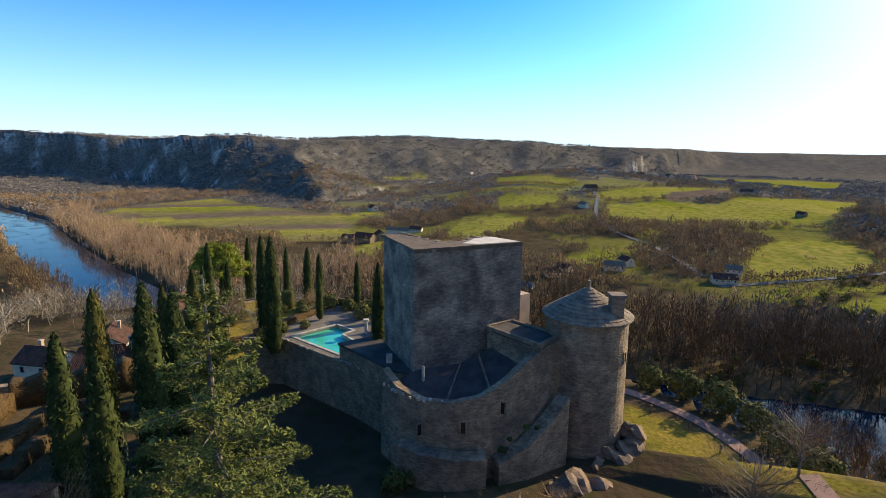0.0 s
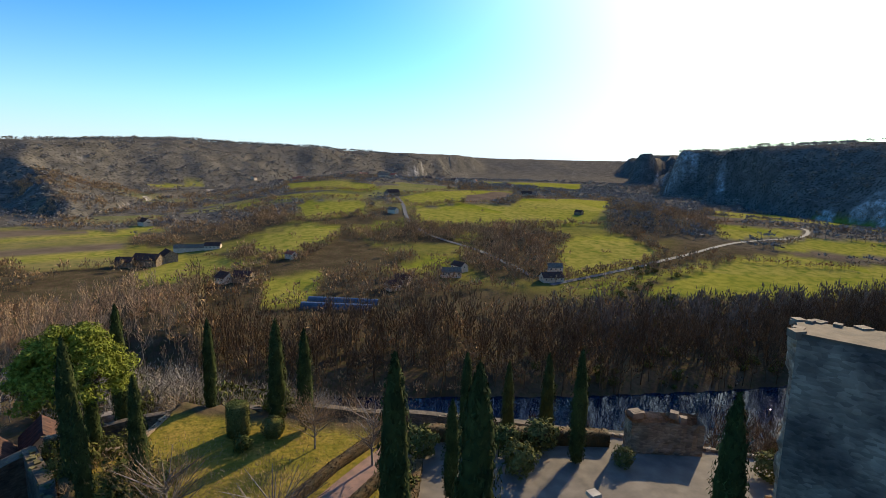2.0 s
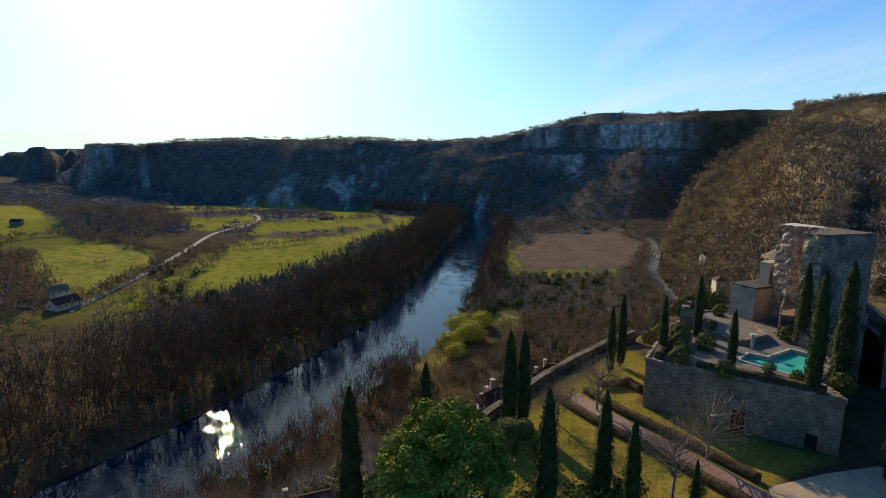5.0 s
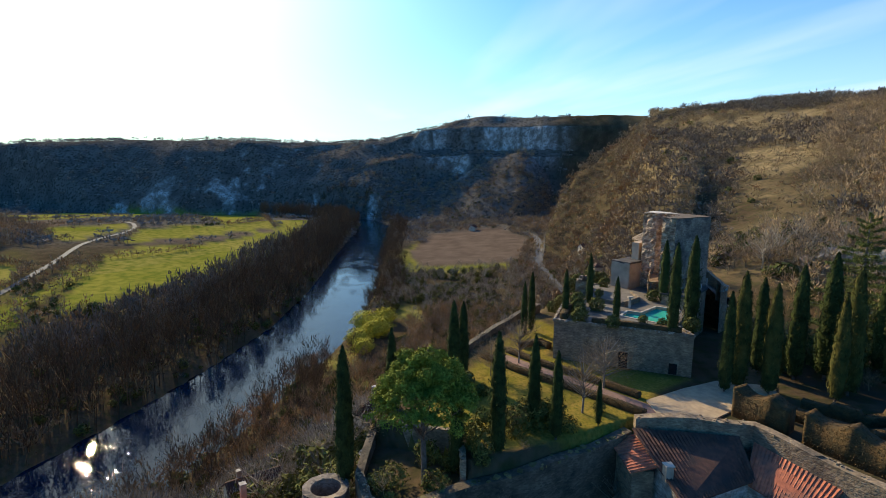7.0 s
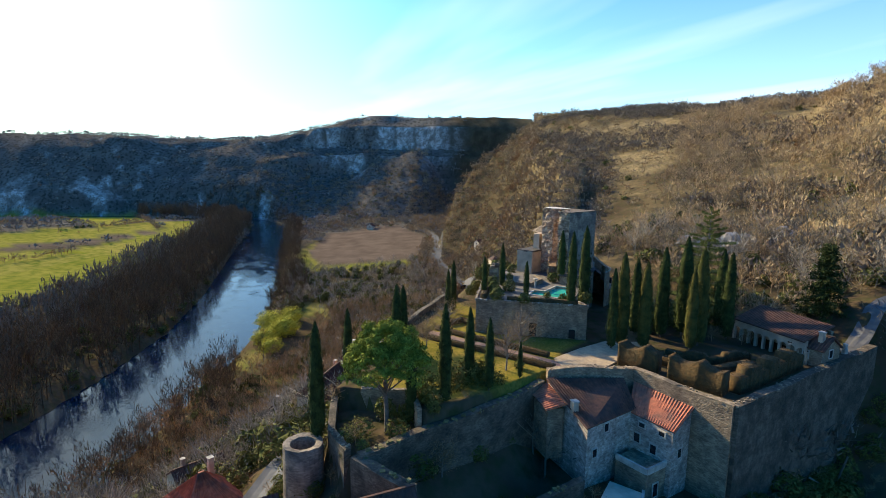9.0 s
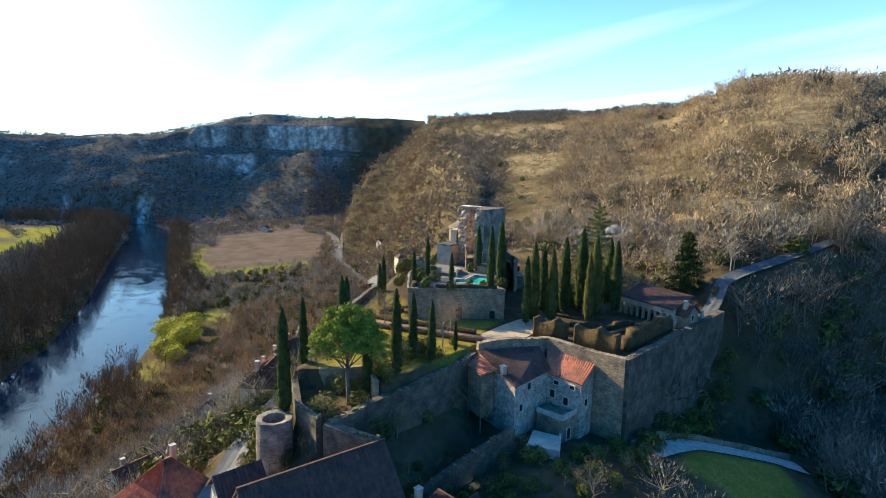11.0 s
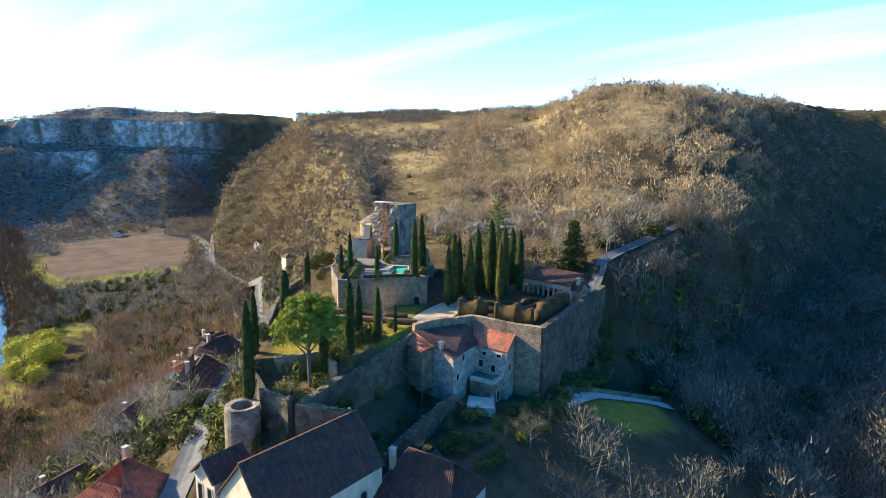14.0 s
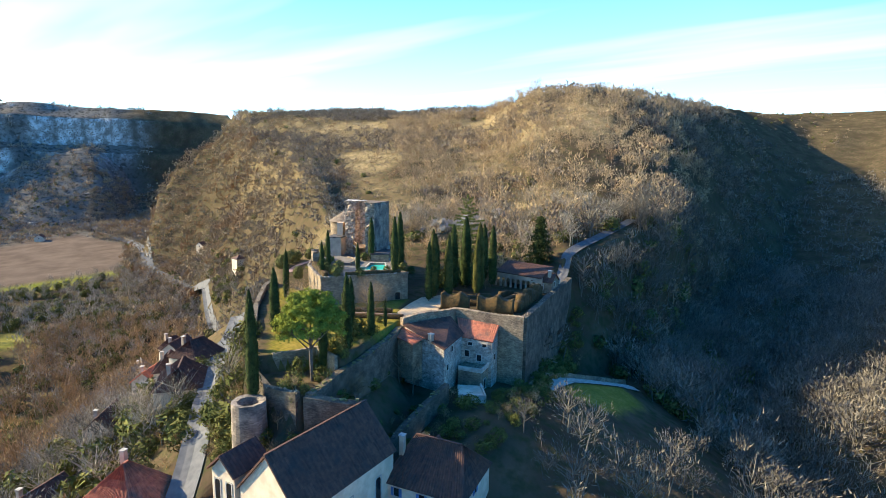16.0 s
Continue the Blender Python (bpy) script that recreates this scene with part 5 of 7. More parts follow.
for x, y, w, l, t, m_, hp, lab in (
        (-5.6, 109.5, 8.5, 11, 60, "tile_brown", 2.0, "old house with steep brown hipped roof and dormer"), (6.8, 101, 8, 8.5, 20, "tile_brown", 2.5, "tall house with a steep dark hipped roof"),
        (27, 104, 6, 8, 40, "tile", 0, "small house with orange tiled roof"), (41, 92, 6, 8, 35, "tile_brown", 0, "stone house with brown roof and chimney"),
        (50, 90, 6, 6, 10, "tile_brown", 2, "stone house with a hipped roof"), (70, 80, 8, 11, 60, "tile_brown", 0, "white house with a brown roof beside the lane"),
        (60, 96, 5, 6, 75, "lauze", 0, "stone barn with a grey slab roof"), (14, 118, 5, 9, 50, "tile_brown", 0, "low barn with a dark roof among trees"),
        (-6, 134, 7, 9, 30, "tile_brown", 0, "house with a dark tiled roof below the lane"), (18, 103, 6, 7, 60, "tile_brown", 1.5, "lane-side house with a brown hipped roof"),
        (-78, 120, 8, 10, 20, "tile_brown", 0, "village house with a brown tiled roof"), (-84, 108, 7, 9, 80, "tile_brown", 0, "village house in the shade with a brown roof"), (-72, 131, 7, 9, 50, "tile", 0, "village house with a weathered orange roof")):
    z = float(height(np.array([x]), np.array([y]))[0])
    gable_house("village_house", lab, x, y, z - 0.3, w, l, 4.6, 3.4 if hp else 2.4, t, m_, "plaster", hip=hp, chim=(w * 0.2, l * 0.25, 0.7), group="village houses")

# cloister by the rampart
clo = thing("cloister", "low arcaded gallery with a brown tiled roof", "building")
ca, cb = Vector((-31.5, 39.6)), Vector((-45.0, 39.0))
dirv = (cb - ca).normalized()
nv_ = Vector((dirv.y, -dirv.x))
if nv_.y < 0:
    nv_ = -nv_
n = 9
Lc = (cb - ca).length
pier = []
for i in range(n + 1):
    p = ca + dirv * (Lc * i / n)
    pier.append(prism(ccw([tuple(p - dirv * 0.2 - nv_ * 0.25), tuple(p + dirv * 0.2 - nv_ * 0.25), tuple(p + dirv * 0.2 + nv_ * 0.25), tuple(p - dirv * 0.2 + nv_ * 0.25)]), 69.4, 71.6))
for pr in pier:
    part("pier", *pr, M["cement"], clo)
for i in range(n):
    s0, s1 = Lc * i / n, Lc * (i + 1) / n
    prof = [(s0, 73.4), (s0, 71.5), (s0 + 0.2, 71.5)]
    rad = (s1 - s0 - 0.4) / 2
    mid = (s0 + s1) / 2
    prof += [(mid - rad * math.cos(k * math.pi / 8), 71.5 + rad * math.sin(k * math.pi / 8)) for k in range(9)]
    prof += [(s1 - 0.2, 71.5), (s1, 71.5), (s1, 73.4)]
    v = []
    for o in (0.25, -0.25):
        v += [(*(ca + dirv * s + nv_ * o), z) for s, z in prof]
    k = len(prof)
    part("arch", v, [tuple(range(k)), tuple(range(k, 2 * k))[::-1]] + [(j, k + j, k + (j + 1) % k, (j + 1) % k) for j in range(k)], M["cement"], clo)
part("back_wall", *prism(ccw([tuple(ca - nv_ * 5.5), tuple(cb - nv_ * 5.5), tuple(cb - nv_ * 5.0), tuple(ca - nv_ * 5.0)]), 69, 74.5), M["stone"], clo)
part("roof", *roof_plane((*(ca - nv_ * 5.6), 75.4), (*(cb - nv_ * 5.6), 75.4), (*(cb + nv_ * 0.7), 73.3), (*(ca + nv_ * 0.7), 73.3)), M["tile_brown"], clo)
gable_house("garden_house", "small white garden house with a brown roof on the rampart", -44.3, 36.4, 69.4, 4.6, 4.8, 3.2, 1.7, 100, "tile_brown", "stone", windows=True, base=2.0, chim=(1.0, 1.4, 0.6))
cp = thing("stone_ornament", "pale stone urn on a pedestal", "ornament", (-44.6, 30.4, 70.4))
part("pedestal", *box(-0.3, -0.3, 0, 0.3, 0.3, 1.0), M["coping"], cp)
part("urn", *prism([(0.35 * math.cos(a), 0.35 * math.sin(a)) for a in np.linspace(0, 5.5, 8)], 1.0, 1.7), M["coping"], cp)
dove = thing("dovecote", "small square stone pavilion on the hillside", "pavilion")
dz = float(height(np.array([180.0]), np.array([3.0]))[0])
part("wall", *box(177, 0, dz - 4, 183, 6, dz + 6), M["plaster"], dove)
part("roof", [(176.5, -0.5, dz + 6), (183.5, -0.5, dz + 6), (183.5, 6.5, dz + 6), (176.5, 6.5, dz + 6), (180, 3, dz + 8.2)], [(0, 1, 4), (1, 2, 4), (2, 3, 4), (3, 0, 4), (3, 2, 1, 0)], M["tile_brown"], dove)


# ---- plants ----
def flakes(rng, centres, normals, size, count_axis=None, droop=0.0, aspect=2.2):
    """Small leaf-like triangles at the given places, roughly facing along the normals."""
    n = len(centres)
    a = rng.normal(size=(n, 3))
    a[:, 2] += droop
    t = a - (a * normals).sum(1)[:, None] * normals * 0.6
    t /= np.linalg.norm(t, axis=1)[:, None]
    b = np.cross(t, normals + 0.4 * rng.normal(size=(n, 3)))
    b /= np.linalg.norm(b, axis=1)[:, None] + 1e-9
    s = size * rng.uniform(0.6, 1.4, (n, 1))
    v = np.stack([centres + t * s * aspect * 0.5, centres - t * s * aspect * 0.5 + b * s * 0.5, centres - t * s * aspect * 0.5 - b * s * 0.5], 1)
    return v.reshape(-1, 3), np.arange(3 * n).reshape(-1, 3)


def np_mesh(name, v, f, material):
    """Triangles from arrays."""
    me = bpy.data.meshes.new(name)
    me.vertices.add(len(v))
    me.vertices.foreach_set("co", np.asarray(v, np.float32).ravel())
    me.loops.add(f.size)
    me.loops.foreach_set("vertex_index", f.ravel().astype(np.int32))
    me.polygons.add(len(f))
    me.polygons.foreach_set("loop_start", np.arange(0, f.size, 3, dtype=np.int32))
    me.update(calc_edges=True)
    me.materials.append(material)
    return me


def tri(faces):
    out = []
    for q in faces:
        for k in range(1, len(q) - 1):
            out.append((q[0], q[k], q[k + 1]))
    return np.array(out)


def limb(p0, p1, r0, r1, sides=5):
    """A tapered stick."""
    p0, p1 = Vector(p0), Vector(p1)
    q = (p1 - p0).to_track_quat("Z", "Y").to_matrix()
    v, f = [], []
    for p, r in ((p0, r0), (p1, r1)):
        for i in range(sides):
            a = 2 * math.pi * i / sides
            v.append(tuple(p + q @ Vector((r * math.cos(a), r * math.sin(a), 0))))
    for i in range(sides):
        f.append((i, (i + 1) % sides, sides + (i + 1) % sides, sides + i))
    return v, f


def cypress_meshes(seed, gold):
    """A unit-height columnar crown and its trunk."""
    rng = np.random.RandomState(seed)
    prof_z = np.array([0.05, 0.09, 0.2, 0.4, 0.6, 0.8, 0.92, 1.0])
    prof_r = np.array([0.040, 0.056, 0.066, 0.068, 0.062, 0.045, 0.026, 0.004]) * (1.3 if gold else 1.0)
    na, nz = 11, 22
    v, f = [], []
    for j in range(nz + 1):
        z = 0.05 + 0.95 * j / nz
        r = np.interp(z, prof_z, prof_r)
        for i in range(na):
            a = 2 * math.pi * i / na
            k = r * rng.uniform(0.72, 1.05)
            v.append((k * math.cos(a), k * math.sin(a), z))
    for j in range(nz):
        for i in range(na):
            f.append((j * na + i, j * na + (i + 1) % na, (j + 1) * na + (i + 1) % na, (j + 1) * na + i))
    v, f = np.array(v), tri(f)
    n = 2800
    z = 0.05 + 0.95 * rng.rand(n) ** 1.1
    a = rng.rand(n) * 2 * np.pi
    r = np.interp(z, prof_z, prof_r) * rng.uniform(0.75, 1.15, n) * (1 + 0.18 * np.sin(5 * a + 11 * z + seed))
    c = np.stack([r * np.cos(a), r * np.sin(a), z], 1)
    nm = np.stack([np.cos(a), np.sin(a), 0.3 * np.ones(n)], 1)
    fv, ff = flakes(rng, c, nm / np.linalg.norm(nm, axis=1)[:, None], 0.0088, droop=2.0, aspect=2.4)
    crown = np_mesh("crown", np.vstack([v, fv]), np.vstack([f, ff + len(v)]), M["cypress_gold"] if gold else M["cypress"])
    tv, tf = limb((0, 0, -0.08), (0, 0, 0.2), 0.014, 0.01, 6)
    trunk = mesh_from("trunk", tv, tf, M["bark"])
    return crown, trunk


CYP = [cypress_meshes(s, False) for s in (1, 2, 3)]
GOLD = [cypress_meshes(s, True) for s in (4, 5)]


def cypress(x, y, top, wide=1.0, gold=False, z=None, k=0):
    z = float(height(np.array([x]), np.array([y]))[0]) if z is None else z
    kind = (GOLD if gold else CYP)[k % (2 if gold else 3)]
    h = top - z
    ob = thing("cypress", "broad golden-green cypress column" if gold else "slender dark green column-shaped cypress", "tree", (x, y, z), group="cypresses of the castle garden", turn=(x * 37 + y * 11) % 360)
    ob.scale = (h * wide, h * wide, h)
    for nm, me in (("crown", kind[0]), ("trunk", kind[1])):
        o = new(nm, me)
        o.parent = ob
    return ob


CYPRESS_TERRACE = [(-22.1, 65.0, 89.3, 1.0, False, 74.0), (-24.6, 69.0, 88.7, 0.95, False, 75.2), (-8.9, 62.6, 86.8, 1.1, False, 75.6), (-18.7, 74.9, 82.7, 1.1, False, 75.6), (-14.4, 81.5, 83.0, 1.1, False, 75.4), (-8.2, 75.4, 84.5, 1.0, False, 75.4), (-4.5, 84.5, 80.6, 0.9, False, None), (-7.5, 86.5, 79.5, 0.9, False, None)]
CYPRESS_LAWN = [(-44.2, 97.6, 82.6, 1.0, False, 69.2), (-38.6, 92.4, 80.4, 1.0, False, None), (-42.2, 90.8, 79.8, 1.0, False, None), (-39.4, 85.0, 75.2, 0.95, False, None), (-42.6, 113.6, 81.0, 0.95, False, 65.5), (-33.2, 108.8, 79.8, 1.0, False, 68.6), (-26.8, 100.6, 81.4, 1.15, False, None), (-24.2, 99.0, 80.6, 1.1, False, None), (-43.4, 101.8, 78.0, 1.0, False, None)]
CYPRESS_WALK = [(-30.6, 62.6, 85.8, 0.85, True, None), (-32.6, 59.6, 84.6, 0.85, True, None), (-28.0, 52.6, 86.0, 1.1, False, None), (-28.4, 48.4, 87.8, 1.15, False, None), (-33.6, 49.4, 86.8, 0.9, True, None), (-32.0, 42.0, 85.3, 1.1, False, None), (-35.4, 52.6, 83.6, 0.8, True, None), (-25.6, 56.4, 83.8, 1.1, False, None), (-31.6, 65.0, 83.4, 0.9, False, None), (-26.5, 38.5, 85.0, 1.1, False, None)]
for k, (x, y, top, wide, gold, z) in enumerate(CYPRESS_TERRACE + CYPRESS_LAWN + CYPRESS_WALK):
    cypress(x, y, top, wide, gold, z, k)


def stone_pine():
    rng = np.random.RandomState(21)
    ob = thing("stone_pine", "umbrella-shaped stone pine with a bright green crown", "tree", (-45.4, 105.3, 66.7))
    tv = [limb((0, 0, -0.4), (0.15, 0.1, 4.2), 0.34, 0.28, 8), limb((0.15, 0.1, 4.2), (-0.1, 0.2, 8.4), 0.28, 0.18, 8)]
    for i in range(12):
        a = i * 2.399
        r = 2.2 + 2.6 * rng.rand()
        z0 = 4.6 + 3.2 * rng.rand()
        tv.append(limb((0.05, 0.12, z0), (r * math.cos(a), r * math.sin(a), z0 + 2.6 + 1.4 * rng.rand()), 0.13, 0.04, 5))
    part("trunk", *join(*tv), M["bark"], ob)
    cs, ns = [], []
    for i in range(190):
        a = i * 2.399963
        q = math.sqrt((i + 0.5) / 190)
        r = 5.0 * q * rng.uniform(0.85, 1.08)
        z = 6.6 + (1.6 + 6.2 * rng.rand() ** 0.35) * math.sqrt(max(0, 1 - (q * 0.96) ** 2)) + rng.uniform(-0.5, 0.4)
        s = rng.uniform(0.75, 1.25)
        d = rng.normal(size=(150, 3))
        d /= np.linalg.norm(d, axis=1)[:, None]
        d[:, 2] = np.where(d[:, 2] < -0.3, -d[:, 2], d[:, 2])
        cs.append(np.array([r * math.cos(a), r * math.sin(a), z]) + d * s * np.array([1, 1, 0.7]) * rng.uniform(0.55, 1.0, (150, 1)))
        ns.append(d)
    fv, ff = flakes(rng, np.vstack(cs), np.vstack(ns), 0.15)
    o = new("crown", np_mesh("crown", fv, ff, M["pine"]))
    o.parent = ob


stone_pine()


def cedar():
    rng = np.random.RandomState(22)
    base = Vector((-15.6, 32.4, 67.0))
    ob = thing("cedar", "large cedar with pale trunk and layered drooping green boughs", "tree", base)
    H = 25.4
    tv = [limb((0, 0, -1), (0.2, 0, 12), 0.5, 0.32, 8), limb((0.2, 0, 12), (0, 0.1, H), 0.32, 0.03, 8)]
    cs, ns = [], []
    for i in range(62):
        t = (i + 0.5) / 62
        z = 3.0 + (H - 4.0) * t
        a = i * 2.399963 + rng.uniform(-0.3, 0.3)
        L = (9.2 * (1 - t) ** 0.85 + 1.0) * rng.uniform(0.65, 1.1)
        tip = np.array([L * math.cos(a), L * math.sin(a), z + 0.9 - 0.11 * L])
        tv.append(limb((0.1, 0, z), tuple(tip), 0.03 + 0.012 * L, 0.015, 4))
        k = int(150 * L)
        s = rng.rand(k) ** 0.7
        p = np.array([0.1, 0, z])[None] * (1 - s[:, None]) + tip[None] * s[:, None]
        side = np.array([-math.sin(a), math.cos(a), 0])
        wid = 0.24 * L * np.sin(np.pi * np.clip(s * 0.85 + 0.1, 0, 1))
        u = rng.uniform(-1, 1, k)
        p = p + side[None] * (u * wid)[:, None]
        p[:, 2] += rng.normal(size=k) * 0.13 - 0.10 * np.abs(u) * wid
        cs.append(p)
        nn = rng.normal(size=(k, 3)) * 0.35 + np.array([0, 0, 1])
        ns.append(nn / np.linalg.norm(nn, axis=1)[:, None])
    part("trunk", *join(*tv), M["bark_pale"], ob)
    fv, ff = flakes(rng, np.vstack(cs), np.vstack(ns), 0.10, aspect=3.4)
    o = new("crown", np_mesh("crown", fv, ff, M["cedar"]))
    o.parent = ob


cedar()


def bare_template(seed, h, spread, limbs, twigs, wid, length):
    """A leafless tree: trunk, limbs and twigs, as triangle arrays."""
    rng = np.random.RandomState(seed)
    bits = [limb((0, 0, -0.5), (rng.uniform(-.2, .2), rng.uniform(-.2, .2), h * 0.45), 0.022 * h, 0.014 * h, 4), limb((0, 0, h * 0.45), (rng.uniform(-.4, .4), rng.uniform(-.4, .4), h * 0.95), 0.014 * h, 0.003 * h, 3)]
    ends = []
    for i in range(limbs):
        a, z0 = i * 2.4 + rng.rand(), h * rng.uniform(0.22, 0.7)
        r = spread * rng.uniform(0.5, 1.0)
        p1 = (r * math.cos(a), r * math.sin(a), min(h * 0.98, z0 + h * rng.uniform(0.2, 0.42)))
        bits.append(limb((0, 0, z0), p1, 0.010 * h, 0.003 * h, 3))
        ends.append(((0, 0, z0), p1))
    v, f = join(*bits)
    v, f = np.array(v), tri(f)
    n = twigs
    if ends:
        e = np.array(ends)
        k = rng.randint(0, len(e), n)
        s = rng.uniform(0.35, 1.1, (n, 1))
        c = e[k, 0] * (1 - s) + e[k, 1] * s + rng.normal(size=(n, 3)) * spread * 0.22
    else:
        q = rng.normal(size=(n, 3))
        q /= np.linalg.norm(q, axis=1)[:, None]
        c = q * np.array([spread, spread, h * 0.42]) * rng.rand(n, 1) ** 0.4 + np.array([0, 0, h * 0.46])
    d = c - np.array([0, 0, h * 0.3])
    d /= np.linalg.norm(d, axis=1)[:, None]
    d += rng.normal(size=(n, 3)) * 0.4 + np.array([0, 0, 0.28])
    d /= np.linalg.norm(d, axis=1)[:, None]
    b = np.cross(d, rng.normal(size=(n, 3)))
    b /= np.linalg.norm(b, axis=1)[:, None]
    L = length * rng.uniform(0.6, 1.4, (n, 1))
    w = wid * rng.uniform(0.6, 1.3, (n, 1))
    tv = np.stack([c + d * L, c - b * w, c + b * w], 1).reshape(-1, 3)
    return np.vstack([v, tv]), np.vstack([f, np.arange(3 * n).reshape(-1, 3) + len(v)])


def crown_template(seed, n, spread, wid, length, low=0.12):
    """A distant leafless crown: a thin stem and a dome of upright twig tufts."""
    rng = np.random.RandomState(seed)
    q = rng.normal(size=(n, 3))
    q /= np.linalg.norm(q, axis=1)[:, None]
    q[:, 2] = np.abs(q[:, 2]) * 0.9 + rng.uniform(-0.35, 0.1, n)
    lump = 1 + 0.22 * np.sin(3 * np.arctan2(q[:, 1], q[:, 0]) + seed)
    c = q * np.array([spread, spread, 0.52]) * (rng.rand(n, 1) ** 0.45) * lump[:, None]
    c[:, 2] = np.clip(c[:, 2] + 0.40, low, 1.05)
    d = c - np.array([0, 0, 0.1])
    d /= np.linalg.norm(d, axis=1)[:, None]
    d += rng.normal(size=(n, 3)) * 0.45 + np.array([0, 0, 0.3])
    d /= np.linalg.norm(d, axis=1)[:, None]
    b = np.cross(d, rng.normal(size=(n, 3)))
    b /= np.linalg.norm(b, axis=1)[:, None]
    L = length * rng.uniform(0.6, 1.4, (n, 1))
    w = wid * rng.uniform(0.6, 1.3, (n, 1))
    tv = np.stack([c + d * L, c - b * w, c + b * w], 1).reshape(-1, 3)
    stem = np.array([(0.0, 0, 0.75), (0.03, 0, -0.05), (-0.03, 0, -0.05), (0.0, 0, 0.75), (0, 0.03, -0.05), (0, -0.03, -0.05)])
    return np.vstack([stem, tv]), np.arange(6 + 3 * n).reshape(-1, 3)


def blob_template(seed, n, size):
    """A leafy bush of loose flakes, one unit across and high."""
    rng = np.random.RandomState(seed)
    d = rng.normal(size=(n, 3))
    d /= np.linalg.norm(d, axis=1)[:, None]
    lump = 1 + 0.25 * np.sin(d[:, 0] * 5 + seed) * np.cos(d[:, 1] * 4 + d[:, 2] * 5)
    c = d * (0.5 * lump * rng.uniform(0.7, 1.0, n))[:, None] + np.array([0, 0, 0.45])
    return flakes(rng, c, d, size)


def scatter(name, label, category, templates, places, material, seed):
    """Many plants joined into one object: places are rows of x, y, z, scale across, scale up."""
    rng = np.random.RandomState(seed)
    vs, fs, k = [], [], 0
    pick = rng.randint(0, len(templates), len(places))
    for t, (tv, tf) in enumerate(templates):
        p = places[pick == t]
        if not len(p):
            continue
        a = rng.rand(len(p)) * 2 * np.pi
        c, s = np.cos(a)[:, None], np.sin(a)[:, None]
        x = (tv[None, :, 0] * c - tv[None, :, 1] * s) * p[:, 3:4] + p[:, 0:1]
        y = (tv[None, :, 0] * s + tv[None, :, 1] * c) * p[:, 3:4] + p[:, 1:2]
        z = tv[None, :, 2] * p[:, 4:5] + p[:, 2:3]
        vs.append(np.stack([x, y, z], -1).reshape(-1, 3))
        fs.append((tf[None] + (np.arange(len(p)) * len(tv))[:, None, None] + k).reshape(-1, 3))
        k += len(vs[-1])
    ob = new(name, np_mesh(name, np.vstack(vs), np.vstack(fs), material))
    return tagged(ob, label, category, kind="stuff")


rngw = np.random.RandomState(77)
KEEP_CLEAR = [PLATFORM, [(-60, 20), (-46, 20), (-56, 62), (-60, 62)], [(-58, 58), (-50, 86), (-60, 92), (-66, 78), (-66, 56)], [(-80, 90), (-52, 90), (-46, 130), (-76, 135)], [(-44, 120), (-24, 114), (-26, 136), (-44, 138)], [(-84, 30), (-66, 28), (-62, 44), (-64, 62), (-80, 60)]]
ROADS = [[(640, -40), (560, -58), (468, -41), (382, -15), (305, -8), (237, -1)], [(-48, 130), (-37, 120), (-16, 109), (0, 99), (10, 93), (30, 80), (60, 62), (120, 40), (180, 22), (237, -1)], [(-43, 28), (-39.6, 17.6), (-41, 5), (-43, -14)], [(-64, 75), (-60.6, 64), (-58.6, 54), (-59.4, 44), (-61.4, 34), (-64.2, 25.6)]] + list(TRACKS.values())
KEEP_CLEAR.append([(158, 112), (236, 102), (236, 146), (160, 152)])
HOUSES = [(-5.6, 109.5), (6.8, 101), (18, 103), (25.5, 92), (33, 104), (41, 92), (50, 90), (70, 80), (60, 96), (14, 118), (-6, 134), (-2, 108.5), (-78, 120), (-84, 108), (-72, 131)]


def wooded(x, y, clear_extra=2.0):
    """Where wild trees may stand."""
    ok = np.ones(x.shape, bool)
    for q in KEEP_CLEAR:
        ok &= outside(x, y, q) > clear_extra
    ok &= along(x, y, RIVER) > 26
    for q in ROADS:
        ok &= along(x, y, q) > 4
    for hx, hy in HOUSES:
        ok &= np.hypot(x - hx, y - hy) > 8
    me_, so_, ga_ = cover(x, y)
    return ok & (me_ < 0.3) & (so_ < 0.3) & (ga_ < 0.3)


def places(x, y, lo, hi, wide=(0.85, 1.2)):
    h = rngw.uniform(lo, hi, len(x))
    return np.stack([x, y, height(x, y) - 0.2, h * rngw.uniform(*wide, len(x)), h], 1)


def ring(n, r0, r1, a0, a1):
    a = np.radians(rngw.uniform(a0, a1, n))
    r = np.sqrt(rngw.uniform(r0 * r0, r1 * r1, n))
    return CENTRE[0] + r * np.sin(a), CENTRE[1] + r * np.cos(a)


fine_bush = [blob_template(s, 170, 0.115) for s in (34, 35, 36)]
near_t = [bare_template(s, 1.0, 0.42, 12, 290, 0.0052, 0.078) for s in (1, 2, 3, 4)]
mid_t = [bare_template(s, 1.0, 0.36, 3, 90, 0.012, 0.13) for s in (11, 12, 13, 14)]
bank_t = [bare_template(s, 1.0, 0.36, 4, 125, 0.0125, 0.10) for s in (15, 16, 17, 18)]
far_t = [crown_template(s, 15, 0.55, 0.11, 0.26) for s in (21, 22, 23, 24)]
scrub_t = [crown_template(s, 28, 0.52, 0.050, 0.23) for s in (25, 26, 27, 28)]
shoulder_t = [crown_template(s, 20, 0.6, 0.075, 0.3) for s in (71, 72, 73)]
oak_t = [bare_template(s, 1.0, 0.46, 5, 105, 0.017, 0.13) for s in (61, 62, 63, 64)]
# steep slopes close to the castle
x, y = ring(12500, 20, 235, 15, 360)
k = wooded(x, y)
x, y = x[k], y[k]
